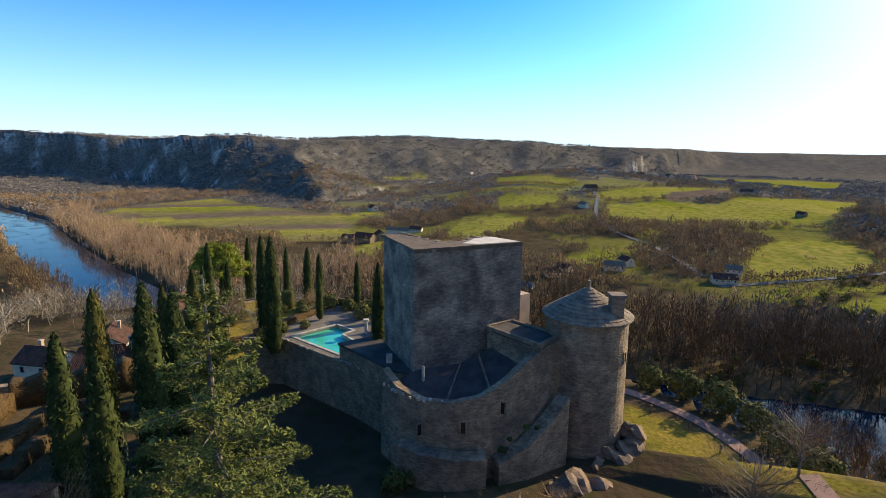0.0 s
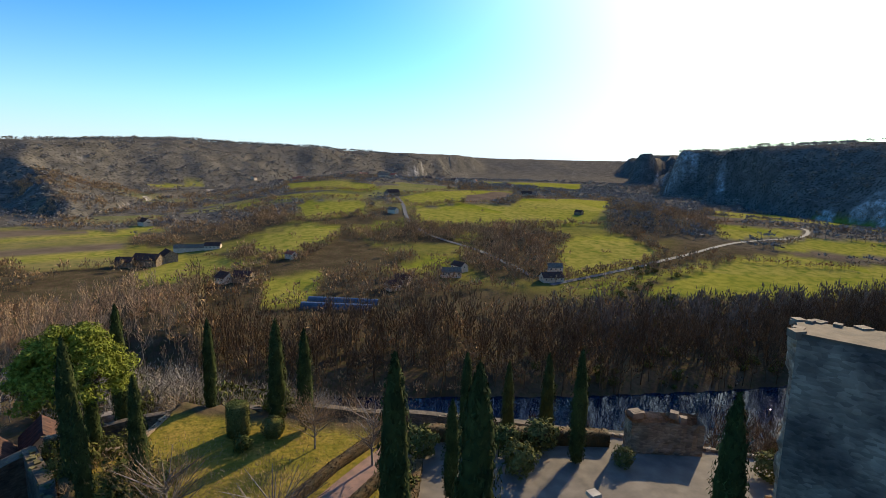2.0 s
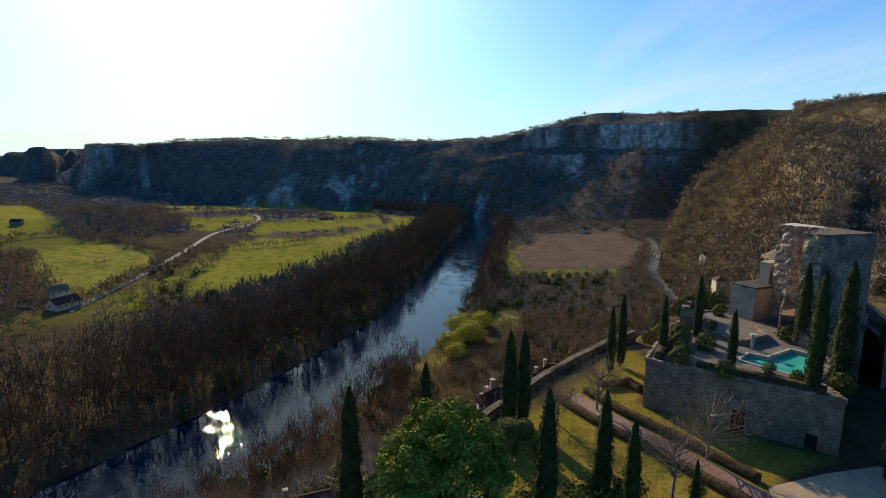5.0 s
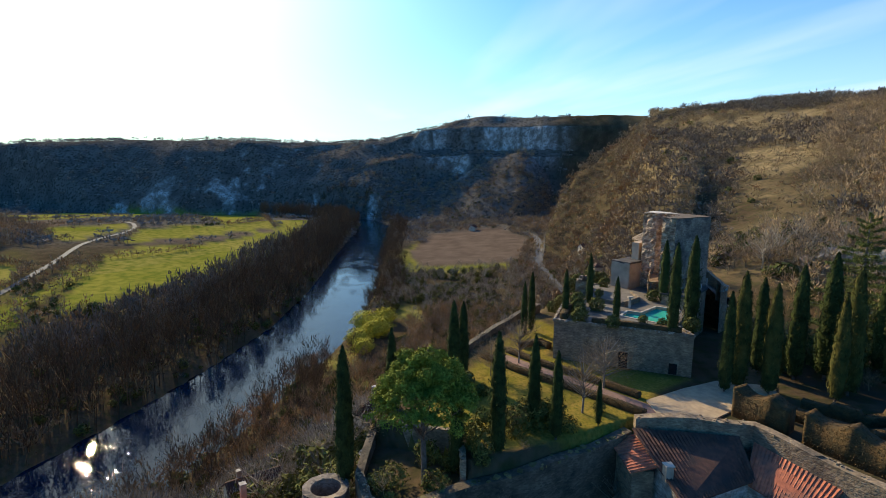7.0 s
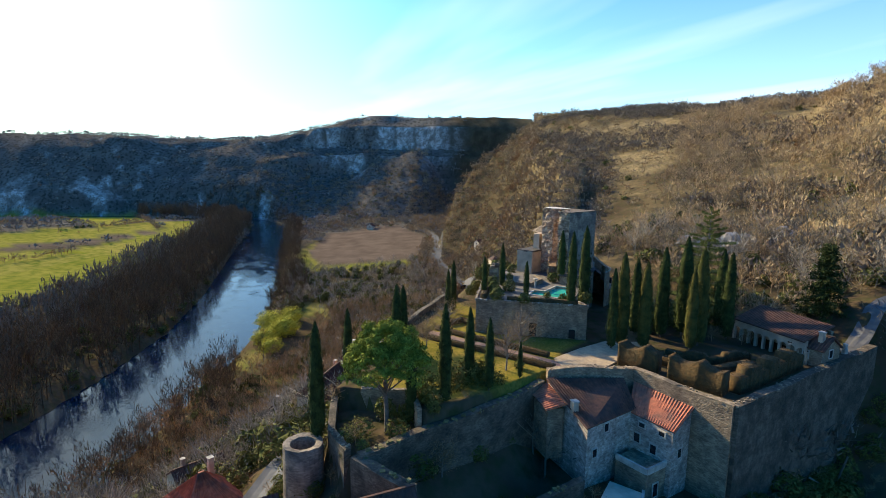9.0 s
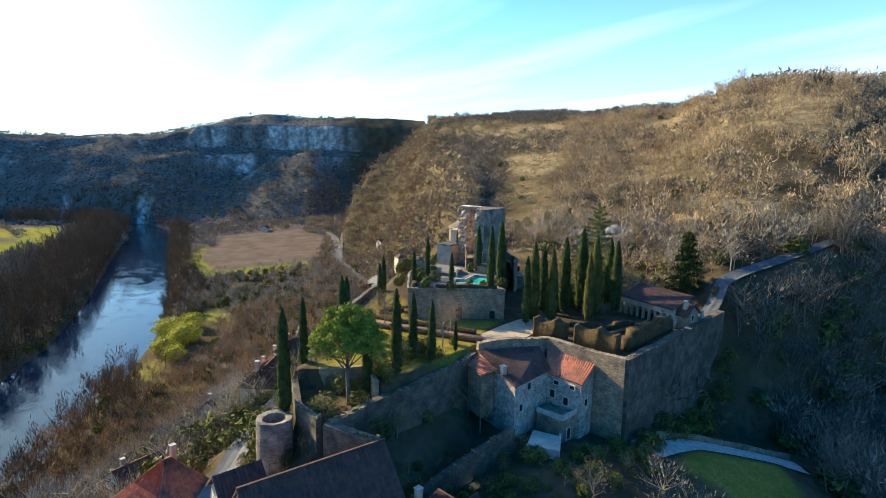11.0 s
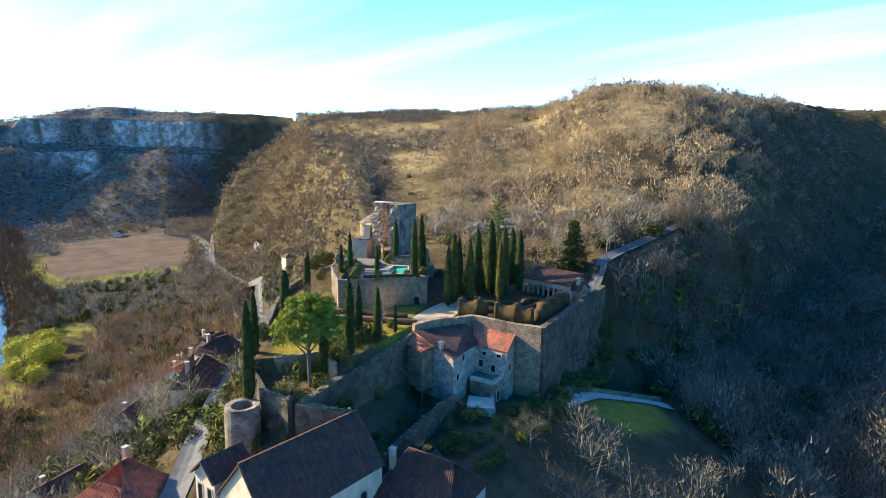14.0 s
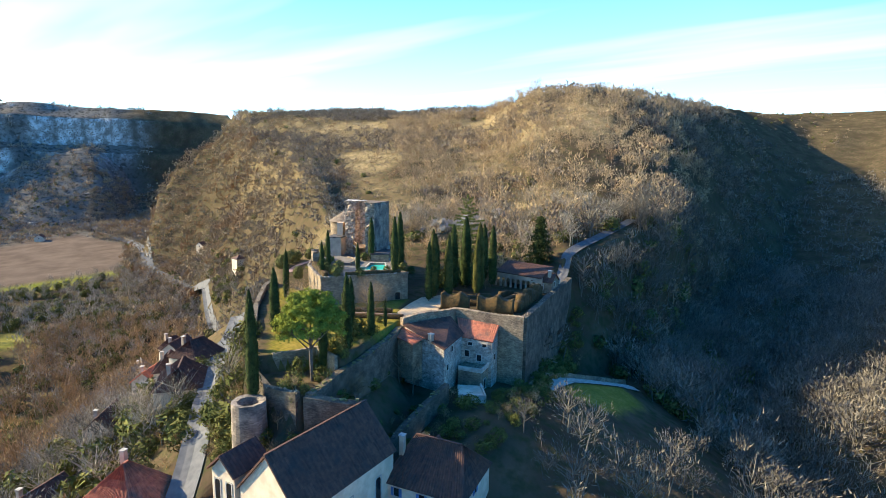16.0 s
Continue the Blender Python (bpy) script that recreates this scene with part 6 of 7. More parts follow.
near = np.hypot(x + 60, y - 100) < 130
sx, sy = x[near][:560], y[near][:560]
# sunny side gets the pale twigs, shaded side the darkened ones
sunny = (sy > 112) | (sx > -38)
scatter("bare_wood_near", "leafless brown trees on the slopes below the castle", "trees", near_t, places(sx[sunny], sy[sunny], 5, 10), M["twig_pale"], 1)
scatter("bare_wood_shade", "grey leafless trees in the shaded side valley", "trees", near_t, places(sx[~sunny], sy[~sunny], 5, 10), M["twig_shade"], 22)
x, y = np.concatenate([x[near][560:], x[~near]]), np.concatenate([y[near][560:], y[~near]])
x, y = x[:950], y[:950]
scatter("bare_wood_slope", "leafless brown undergrowth and trees on the slopes", "trees", mid_t, places(x, y, 3.5, 8.5, (0.9, 1.4)), M["twig_shade"], 2)
x, y = rngw.uniform(-78, -38, 900), rngw.uniform(-70, 26, 900)
k = wooded(x, y, 0.5)
x, y = x[k], y[k]
scatter("ravine_trees", "tall grey leafless trees on the steep ravine side", "trees", near_t, places(x[:230], y[:230], 6, 12, (0.8, 1.2)), M["twig_shade"], 17)
scatter("ravine_evergreens", "dark evergreen bushes on the steep ravine side", "shrubs", fine_bush, places(x[230:420], y[230:420], 2, 5, (0.9, 1.4)), M["shrub"], 18)
x, y = rngw.uniform(-175, -80, 1400), rngw.uniform(-190, 44, 1400)
k = wooded(x, y, 0.5)
x, y = x[k], y[k]
scatter("west_bank_trees", "sunlit grey leafless trees across the side valley", "trees", near_t, places(x[:110], y[:110], 7, 12, (0.8, 1.1)), M["twig_shade"], 24)
scatter("west_bank_wood", "leafless grey-brown wood across the side valley", "trees", mid_t, places(x[170:900], y[170:900], 5, 10, (0.8, 1.2)), M["twig_shade"], 25)
# woods on the slope between the castle and the river
x, y = rngw.uniform(-90, 245, 7000), rngw.uniform(20, 240, 7000)
k = (outside(x, y, SLOPE_WOOD) < 0) & wooded(x, y, 0.5)
x, y = x[k], y[k]
near = np.hypot(x + 30, y - 125) < 75
scatter("slope_trees", "pinkish grey leafless trees crowding the slope above the river", "trees", near_t, places(x[near][:240], y[near][:240], 5, 10, (0.8, 1.15)), M["twig_pale"], 19)
scatter("slope_wood", "grey-brown leafless trees above the river", "trees", mid_t, places(x[~near][:950], y[~near][:950], 6, 11, (0.7, 1.1)), M["twig"], 20)
k = fractal(x, y, 40, 3, 35) > 0.0
scatter("slope_evergreens", "green evergreen trees and ivy among bare trees", "shrubs", fine_bush, places(x[k][-380:], y[k][-380:], 3, 7.5, (0.7, 1.0)), M["ivy"], 21)
x, y = rngw.uniform(120, 400, 2600), rngw.uniform(-10, 135, 2600)
k = wooded(x, y, 0.5) & (along(x, y, RIVER) > 34) & (height(x, y) < 34)
x, y = x[k], y[k]
scatter("flat_wood", "grey leafless trees on the low ground beside the ploughed field", "trees", mid_t, places(x[:520], y[:520], 5, 11, (0.8, 1.15)), M["twig_pale"], 35)
scatter("flat_evergreens", "green ivy-clad trees and bushes on the low ground", "shrubs", fine_bush, places(x[520:680], y[520:680], 3, 7, (0.7, 1.1)), M["ivy"], 36)
# both river banks
line = np.array(RIVER, float)


def bank(first, last, per_metre, side, near_o, wide_o):
    px, py = [], []
    for i in range(first, last):
        a, b = line[i], line[i + 1]
        L = np.hypot(*(b - a))
        n = int(L * per_metre)
        t = rngw.rand(n)
        d = (b - a) / L
        o = near_o + wide_o * rngw.rand(n) ** 1.2
        px.append(a[0] + d[0] * L * t + side * d[1] * o)
        py.append(a[1] + d[1] * L * t - side * d[0] * o)
    x, y = np.concatenate(px), np.concatenate(py)
    k = wooded(x, y)
    return x[k], y[k]


x, y = bank(3, 18, 1.25, 1, 26, 60)
k = (x < 150) | (along(x, y, RIVER) < 76)
x, y = x[k], y[k]
# western trees take the sunlit twig colour, the others the backlit one
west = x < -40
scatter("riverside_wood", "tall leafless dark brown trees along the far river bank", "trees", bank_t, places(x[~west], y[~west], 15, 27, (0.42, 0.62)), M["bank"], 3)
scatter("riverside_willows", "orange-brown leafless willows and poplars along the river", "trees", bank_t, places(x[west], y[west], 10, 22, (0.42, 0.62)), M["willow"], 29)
x, y = bank(4, 16, 0.75, -1, 24, 26)
scatter("near_bank_wood", "leafless trees along the near river bank", "trees", bank_t, places(x, y, 8, 18, (0.45, 0.75)), M["bank"], 12)
# second belt behind the far bank, up to the meadows
rf = np.random.RandomState(63)
xs, ys = rf.uniform(150, 780, 5200), rf.uniform(200, 320, 5200)
away = along(xs, ys, RIVER)
ks = (away > 62) & (away < np.minimum(118, 78 + (760 - xs) * 0.09) + 9 * fractal(xs, ys, 40, 3, 64))
for q in ROADS:
    ks &= along(xs, ys, q) > 5
for hx, hy in HOUSES:
    ks &= np.hypot(xs - hx, ys - hy) > 10
xs, ys = xs[ks][:900], ys[ks][:900]
tall = rf.uniform(9, 19, len(xs))
scatter("riverside_belt", "dark leafless wood between the river and the meadows", "trees", scrub_t, np.stack([xs, ys, height(xs, ys) - 0.3, tall * rf.uniform(0.4, 0.65, len(xs)), tall], 1), M["thicket"], 65)
# groves between the fields
gx, gy = rngw.uniform(20, 640, 9000), rngw.uniform(330, 960, 9000)
k = mask(gx + 26 * fractal(gx, gy, 60, 3, 36), gy + 26 * fractal(gx, gy, 60, 3, 37), WOODS, 14) > rngw.rand(len(gx))
gx, gy = gx[k][:2300], gy[k][:2300]
k = along(gx, gy, RIVER) > 40
scatter("valley_grove", "dark leafless groves between the fields", "trees", scrub_t, places(gx[k], gy[k], 5, 13, (0.5, 0.95)), M["twig"], 14)
x, y = ring(22000, 180, 1150, -40, 60)
k = wooded(x, y) & ((fractal(x, y, 60, 3, 31) > -0.05) | (y < 330))
scatter("valley_wood", "leafless brown trees and hedgerows across the valley", "trees", scrub_t, places(x[k][:5200], y[k][:5200], 5, 11, (0.7, 1.1)), M["twig"], 4)
x, y = ring(12500, 115, 640, 103, 170)
x2, y2 = ring(2300, 640, 950, 62, 176)
x3, y3 = ring(2600, 230, 900, 66, 106)
x, y = np.concatenate([x, x2, x3]), np.concatenate([y, y2, y3])
k = wooded(x, y)
order = rngw.permutation(int(k.sum()))
x, y = x[k][order], y[k][order]
dense = fractal(x, y, 75, 4, 45) + 0.25 * fractal(x, y, 25, 2, 46) > 0.02
xd, yd, xg, yg = x[dense], y[dense], x[~dense], y[~dense]
scatter("hillside_wood", "grey-brown leafless oak thickets on the hill behind the castle", "trees", scrub_t, places(xd[:5600], yd[:5600], 3.5, 7.5, (0.8, 1.4)), M["thicket"], 5)
scatter("hillside_scrub", "golden dry scrub between the thickets on the hill", "shrubs", scrub_t, places(xg[:2600], yg[:2600], 1.4, 3.6, (0.9, 1.6)), M["scrub_twig"], 34)
x, y = ring(2600, 150, 440, 130, 166)
k = wooded(x, y) & (fractal(x, y, 50, 3, 39) > -0.25)
x, y = x[k], y[k]
xs, ys = ring(5200, 250, 740, 104.5, 124)
ks = wooded(xs, ys)
scatter("shoulder_scrub", "low golden-brown scrub on the sunlit shoulder", "shrubs", shoulder_t, places(xs[ks][:3000], ys[ks][:3000], 1.4, 3.6, (0.9, 1.7)), M["scrub_twig"], 31)
# scrub on the flank beside the road
rf = np.random.RandomState(57)
az, far = np.radians(rf.uniform(105, 124, 1900)), np.sqrt(rf.uniform(95 ** 2, 330 ** 2, 1900))
xs, ys = CENTRE[0] + far * np.sin(az), CENTRE[1] + far * np.cos(az)
ks = wooded(xs, ys) & (fractal(xs, ys, 30, 3, 58) > -0.3)
xs, ys = xs[ks][:1000], ys[ks][:1000]
tall = rf.uniform(1.2, 3.8, len(xs))
scatter("flank_scrub", "brown leafless scrub on the flank above the road", "shrubs", shoulder_t, np.stack([xs, ys, height(xs, ys) - 0.2, tall * rf.uniform(0.9, 1.6, len(xs)), tall], 1), M["thicket"], 59)
# scrub on the open grassy face above the keep
xs, ys = rf.uniform(85, 270, 1500), rf.uniform(-150, 0, 1500)
ks = wooded(xs, ys)
xs, ys = xs[ks][:850], ys[ks][:850]
tall = rf.uniform(1.1, 4.2, len(xs))
scatter("face_scrub", "low brown scrub on the dry grassy hill face", "shrubs", scrub_t, np.stack([xs, ys, height(xs, ys) - 0.2, tall * rf.uniform(0.9, 1.5, len(xs)), tall], 1), M["scrub_twig"], 60)
xs, ys = rngw.uniform(-34, 48, 420), rngw.uniform(-14, 34, 420)
ks = wooded(xs, ys, 0.3) | ((ys < 30) & (ys > 20) & (xs > -30))
scatter("slope_thicket", "tangled brown oak thicket above the castle", "trees", oak_t, places(xs[ks][:210], ys[ks][:210], 3, 7, (0.8, 1.3)), M["oak_twig"], 32)
scatter("slope_thicket_evergreen", "dark evergreen bushes above the castle", "shrubs", fine_bush, places(xs[ks][210:330], ys[ks][210:330], 1.5, 4, (0.9, 1.5)), M["shrub"], 33)
half = len(x[:1150]) * 3 // 5
scatter("hill_oaks", "leafless grey-brown oaks on the wooded dome", "trees", oak_t, places(x[:half], y[:half], 5, 10, (0.85, 1.25)), M["oak_twig"], 27)
scatter("hill_rust_oaks", "oaks with some rust-coloured dead leaves on the dome", "trees", oak_t, places(x[half:1150], y[half:1150], 4, 8, (0.9, 1.3)), M["scrub_twig"], 28)
x, y = ring(46000, 640, 2300, -45, 108)
k = wooded(x, y) & (cliffs(x, y) < 0.35)
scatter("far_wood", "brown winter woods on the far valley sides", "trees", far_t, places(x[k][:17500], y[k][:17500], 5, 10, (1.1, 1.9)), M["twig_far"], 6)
x, y = ring(4200, 70, 330, 140, 205)
k = wooded(x, y, 0.5) & (x < -36)
x, y = x[k], y[k]
scatter("ravine_oaks", "tall grey leafless oaks filling the shaded side valley", "trees", oak_t, places(x[:1000], y[:1000], 6, 12, (0.75, 1.1)), M["twig_shade"], 30)
x, y = ring(1500, 330, 640, 150, 205)
k = wooded(x, y)
scatter("ravine_wood", "leafless trees in the dark side valley", "trees", scrub_t, places(x[k], y[k], 5, 11, (0.7, 1.2)), M["twig_shade"], 7)
xa, ya = ring(2300, 330, 960, 102, 116)
xb, yb = ring(1300, 660, 1080, 82, 104)
x, y = np.concatenate([xa, xb]), np.concatenate([ya, yb])
k = wooded(x, y)
scatter("hill_shoulder_wood", "brown leafless woods on the shoulder of the hill", "trees", scrub_t, places(x[k], y[k], 5, 10, (0.9, 1.5)), M["scrub_twig"], 26)
# field hedges, single trees
hl = []
rh = np.random.RandomState(91)
for q in HEDGES:
    for a, b in zip(q, q[1:]):
        L = math.hypot(b[0] - a[0], b[1] - a[1])
        for t in np.arange(0, 1, 2.6 / L):
            hl.append((a[0] + (b[0] - a[0]) * t + rh.normal() * 1.2, a[1] + (b[1] - a[1]) * t + rh.normal() * 1.2))
for q in MEADOW[:18]:
    for a, b in zip(q, q[1:] + q[:1]):
        if rh.rand() < 0.3:
            continue
        L = math.hypot(b[0] - a[0], b[1] - a[1])
        for t in np.arange(0, 1, 5.0 / L):
            hl.append((a[0] + (b[0] - a[0]) * t + rh.normal() * 2.0, a[1] + (b[1] - a[1]) * t + rh.normal() * 2.0))
    for _ in range(3):
        t = rh.rand(len(q))
        t /= t.sum()
        hl.append((sum(p[0] * w for p, w in zip(q, t)), sum(p[1] * w for p, w in zip(q, t))))
hl = np.array(hl)
scatter("field_hedge", "brown hedgerows and small trees between the fields", "hedgerow", scrub_t, places(hl[:, 0], hl[:, 1], 3, 9, (0.7, 1.2)), M["twig"], 8)
# evergreen scrub
bush = [blob_template(s, 90, 0.16) for s in (31, 32, 33)]
x, y = ring(3400, 60, 1000, 70, 175)
az_ = np.degrees(np.arctan2(x - CENTRE[0], y - CENTRE[1]))
k = wooded(x, y) & (fractal(x, y, 45, 3, 33) > -0.05) & ((az_ < 107) | (rngw.rand(len(x)) < 0.25))
scatter("evergreen_scrub", "grey-green evergreen scrub on the hillside", "shrubs", bush, places(x[k], y[k], 1.5, 4, (0.9, 1.6)), M["shrub"], 9)
x, y = ring(1150, 40, 480, 55, 112)
k = wooded(x, y)
scatter("green_scrub", "green ivy and evergreen bushes below the castle", "shrubs", fine_bush, places(x[k], y[k], 1.5, 5.0, (0.9, 1.5)), M["ivy"], 10)
bigbush = [blob_template(s, 900, 0.06) for s in (41, 42)]
bamboo_t = [blob_template(s, 3200, 0.03) for s in (43, 44)]
for bx, by, bw, bh in ((196, 122, 18, 12), (212, 130, 17, 11), (184, 132, 14, 9), (222, 118, 14, 10), (170, 128, 12, 8)):
    o = thing("bamboo_clump", "bright yellow-green bamboo clump by the river", "bamboo", (bx, by, float(height(np.array([bx * 1.0]), np.array([by * 1.0]))[0])), group="bamboo clumps")
    tv, tf = bamboo_t[int(bx) % 2]
    part_ob = new("foliage", np_mesh("foliage", tv * np.array([bw, bw, bh]), tf, M["bamboo"]))
    part_ob.parent = o
for i, (bx, by) in enumerate(((24.4, 66.6), (27.7, 64.2), (30.0, 59.9), (32.1, 56.6), (31.9, 51.5), (31.6, 46), (33, 41))):
    o = thing("round_bush", "round clipped evergreen bush beside the path", "bush", (bx + 1.6, by + 0.8, 69.3), group="bushes along the path")
    tv, tf = bigbush[i % 2]
    q = new("foliage", np_mesh("foliage", tv * (3.6 + 0.5 * (i % 3)), tf, M["shrub"]))
    q.parent = o


ux, uy = rngw.uniform(-36, 10, 90), rngw.uniform(22, 47, 90)
k = (outside(ux, uy, [(-12, 44), (12, 44), (12, 60), (-12, 60)]) > 1)
scatter("cedar_undergrowth", "leafless brown shrubs and brambles under the cedar", "shrubs", near_t, places(ux[k], uy[k], 1.4, 3.4, (0.9, 1.4)), M["twig"], 23)
# scrub at the foot of the walls
def foot(line, reach, n, lo, hi):
    p = np.array(line, float)
    i = rngw.randint(0, len(p) - 1, n)
    t = rngw.rand(n, 1)
    q = p[i] * (1 - t) + p[i + 1] * t
    d = p[i + 1] - p[i]
    d /= np.linalg.norm(d, axis=1)[:, None]
    o = rngw.uniform(0.8, reach, (n, 1))
    q = q + np.stack([d[:, 1], -d[:, 0]], 1) * o
    return places(q[:, 0], q[:, 1], lo, hi, (0.8, 1.4))


yx, yy = rngw.uniform(-66, -48, 260), rngw.uniform(58, 104, 260)
ky = (outside(yx, yy, [(-58, 62), (-53, 82), (-55, 98), (-66, 96), (-66, 62)]) < 1) & (outside(yx, yy, [(-50.5, 76.6), (-54.0, 74.0), (-58.0, 77.6), (-54.4, 80.8)]) > 0.8) & (outside(yx, yy, [(-60, 92), (-72, 92), (-72, 106), (-60, 106)]) > 1)
foot_rows = np.vstack([places(yx[ky], yy[ky], 0.8, 2.6, (0.9, 1.5)), foot([(-34.5, 122.5), (-24.5, 117), (-13.6, 111), (1, 102)], -6, 60, 1.5, 4.5), foot([(-40, 122), (-27, 114), (-16, 108), (0, 98)], 6, 60, 1.5, 4.5), foot([(-50.6, 109.4), (-47.2, 101.2), (-45.2, 93.8), (-42.3, 87.2)], -7, 60, 1.0, 3.2), foot([(-56, 63.2), (-52.6, 53), (-49.6, 44), (-46.4, 33.8), (-43, 22)], 5, 90, 1.2, 4.0), foot([(-57, 103), (-54.5, 95), (-53.2, 88), (-52.6, 82)], -4, 30, 0.8, 2.4), foot([(-49.6, 110.6), (-44, 116), (-36.5, 111.6), (-24, 104)], -5, 70, 1.0, 3.5)])
leafy = [blob_template(s, 420, 0.062) for s in (37, 38)]
scatter("wall_foot_scrub", "dark tangled evergreen scrub at the foot of the ramparts", "shrubs", leafy, foot_rows[::2], M["ivy"], 15)
scatter("wall_foot_brambles", "leafless grey brambles and saplings below the ramparts", "shrubs", near_t, foot_rows[1::4], M["twig"], 16)


def garden_tree(x, y, h, seed, label, wide=0.4, z=None):
    z = float(height(np.array([x]), np.array([y]))[0]) if z is None else z
    o = thing("bare_tree", label, "tree", (x, y, z), group="bare garden trees")
    tv, tf = bare_template(seed, h, h * wide, 30, 3400, 0.017, 0.30)
    nt = len(tv) - 10200
    keep_t = (tf < nt).all(1)
    a = new("trunk", np_mesh("trunk", tv[:nt], tf[keep_t], M["bark_pale"]))
    b = new("crown", np_mesh("crown", tv[nt:], tf[~keep_t] - nt, M["twig"]))
    a.parent = b.parent = o


for i, (x, y, h, w_) in enumerate(((-36.2, 85.8, 7.0, 0.5), (-29.4, 80.6, 7.4, 0.55), (-19.6, 90.0, 6.4, 0.5), (-24, 95, 5.0, 0.5), (-47.6, 98.8, 5.0, 0.45), (-21, 48, 6, 0.5), (29, 43, 6, 0.5), (-30, 38, 5, 0.5), (22, 38, 6, 0.6))):
    garden_tree(x, y, h, 60 + i, "leafless garden tree with fine grey twigs", w_)
for i, (bx, by, bw, bz) in enumerate(((-2.2, 80.0, 2.4, 72.5), (1.6, 77.4, 2.6, 72.5), (-6.0, 72.9, 1.6, 76.3), (-12.2, 78.8, 2.4, 75.6), (-15.4, 79.6, 2.2, 75.6), (-19.9, 71.2, 1.5, 75.6), (-22.4, 69.4, 1.7, 75.6), (3.4, 68.4, 2.4, 75.6), (-12.8, 75.8, 2.6, 75.6), (-9.6, 78.0, 2.8, 75.6), (-21.6, 76.6, 2.2, 75.5), (-18.6, 80.6, 2.8, 75.5), (-23.4, 65.4, 2.4, 75.4), (-7.2, 63.6, 2.4, 75.6), (-5.5, 45.2, 2.6, 69.3), (-4.0, 46.4, 2.0, 69.3), (-22.5, 44.5, 5.5, 69.4), (-20.0, 49.5, 5.0, 69.4), (-24.0, 53.0, 4.5, 69.4), (-26.5, 46.0, 5.0, 69.4), (-23.5, 39.0, 5.5, 69.4), (-36, 83.6, 1.6, 69.5), (-30.5, 97.2, 1.8, 69.5))):
    o = thing("shrub", "rounded evergreen garden shrub", "shrub", (bx, by, bz), group="garden shrubs")
    tv, tf = bigbush[i % 2]
    q = new("foliage", np_mesh("foliage", tv * bw, tf, M["shrub"]))
    q.parent = o
for i, (bx, by, bw) in enumerate(((31, 98.5, 5.5), (-28, 136, 3.0))):
    o = thing("yellow_shrub", "bright yellow flowering shrub between the village houses", "shrub", (bx, by, float(height(np.array([bx * 1.0]), np.array([by * 1.0]))[0])), group="yellow shrubs")
    tv, tf = bamboo_t[i % 2]
    q = new("foliage", np_mesh("foliage", tv * bw, tf, M["bamboo"]))
    q.parent = o


def topiary(x, y, shape, label):
    """Clipped evergreen, a drum or a ball, with a skin of small leaves."""
    rg = np.random.RandomState(int(abs(x) * 7))
    o = thing("topiary", label, "topiary", (x, y, 69.6))
    n = 1500
    a, s = rg.rand(n) * 2 * np.pi, rg.rand(n)
    if shape == "drum":
        top = s > 0.8
        r = np.where(top, np.sqrt(rg.rand(n)), 1.0) * 1.15
        c = np.stack([r * np.cos(a), r * np.sin(a), np.where(top, 3.3, s / 0.8 * 3.3)], 1)
        nm = np.where(top[:, None], np.array([0, 0, 1.0])[None], np.stack([np.cos(a), np.sin(a), 0 * a], 1))
        core = prism([(1.08 * math.cos(t), 1.08 * math.sin(t)) for t in np.linspace(0, 2 * math.pi, 14, endpoint=False)], -0.2, 3.25)
    else:
        z = rg.uniform(-0.9, 1, n)
        nm = np.stack([np.sqrt(1 - z * z) * np.cos(a), np.sqrt(1 - z * z) * np.sin(a), z], 1)
        c = nm * 1.15 + np.array([0, 0, 1.0])
        core = prism([(0.8 * math.cos(t), 0.8 * math.sin(t)) for t in np.linspace(0, 2 * math.pi, 12, endpoint=False)], -0.2, 1.6)
    fv, ff = flakes(rg, c, nm, 0.1, aspect=1.8)
    cv_ = np.array(core[0])
    q = new("foliage", np_mesh("foliage", np.vstack([cv_, fv]), np.vstack([tri(core[1]), ff + len(cv_)]), M["shrub"]))
    q.parent = o


topiary(-30.7, 100.6, "drum", "tall clipped evergreen drum on the garden lawn")
topiary(-27.5, 98.9, "ball", "round clipped evergreen ball on the garden lawn")
con = thing("spruce", "dark spreading conifer beside the hillside track", "tree", (-33, 21.5, 72.0))
con.scale = (0.85, 0.85, 0.92)
rg = np.random.RandomState(9)
cs, ns = [], []
for i in range(40):
    t = i / 40
    a = i * 2.4
    L = 5.0 * (1 - t) ** 0.9 + 0.5
    k = 190
    s = rg.rand(k)
    p = np.stack([L * s * math.cos(a) + rg.normal(size=k) * 0.5, L * s * math.sin(a) + rg.normal(size=k) * 0.5, 1.5 + 14 * t - 0.2 * L * s + rg.normal(size=k) * 0.3], 1)
    cs.append(p)
    nn = rg.normal(size=(k, 3)) + np.array([0, 0, 1.2])
    ns.append(nn / np.linalg.norm(nn, axis=1)[:, None])
fv, ff = flakes(rg, np.vstack(cs), np.vstack(ns), 0.26, aspect=2.4)
q = new("crown", np_mesh("crown", fv, ff, M["cypress"]))
q.parent = con
part("trunk", *limb((0, 0, -1), (0, 0, 14), 0.3, 0.05, 6), M["bark"], con)

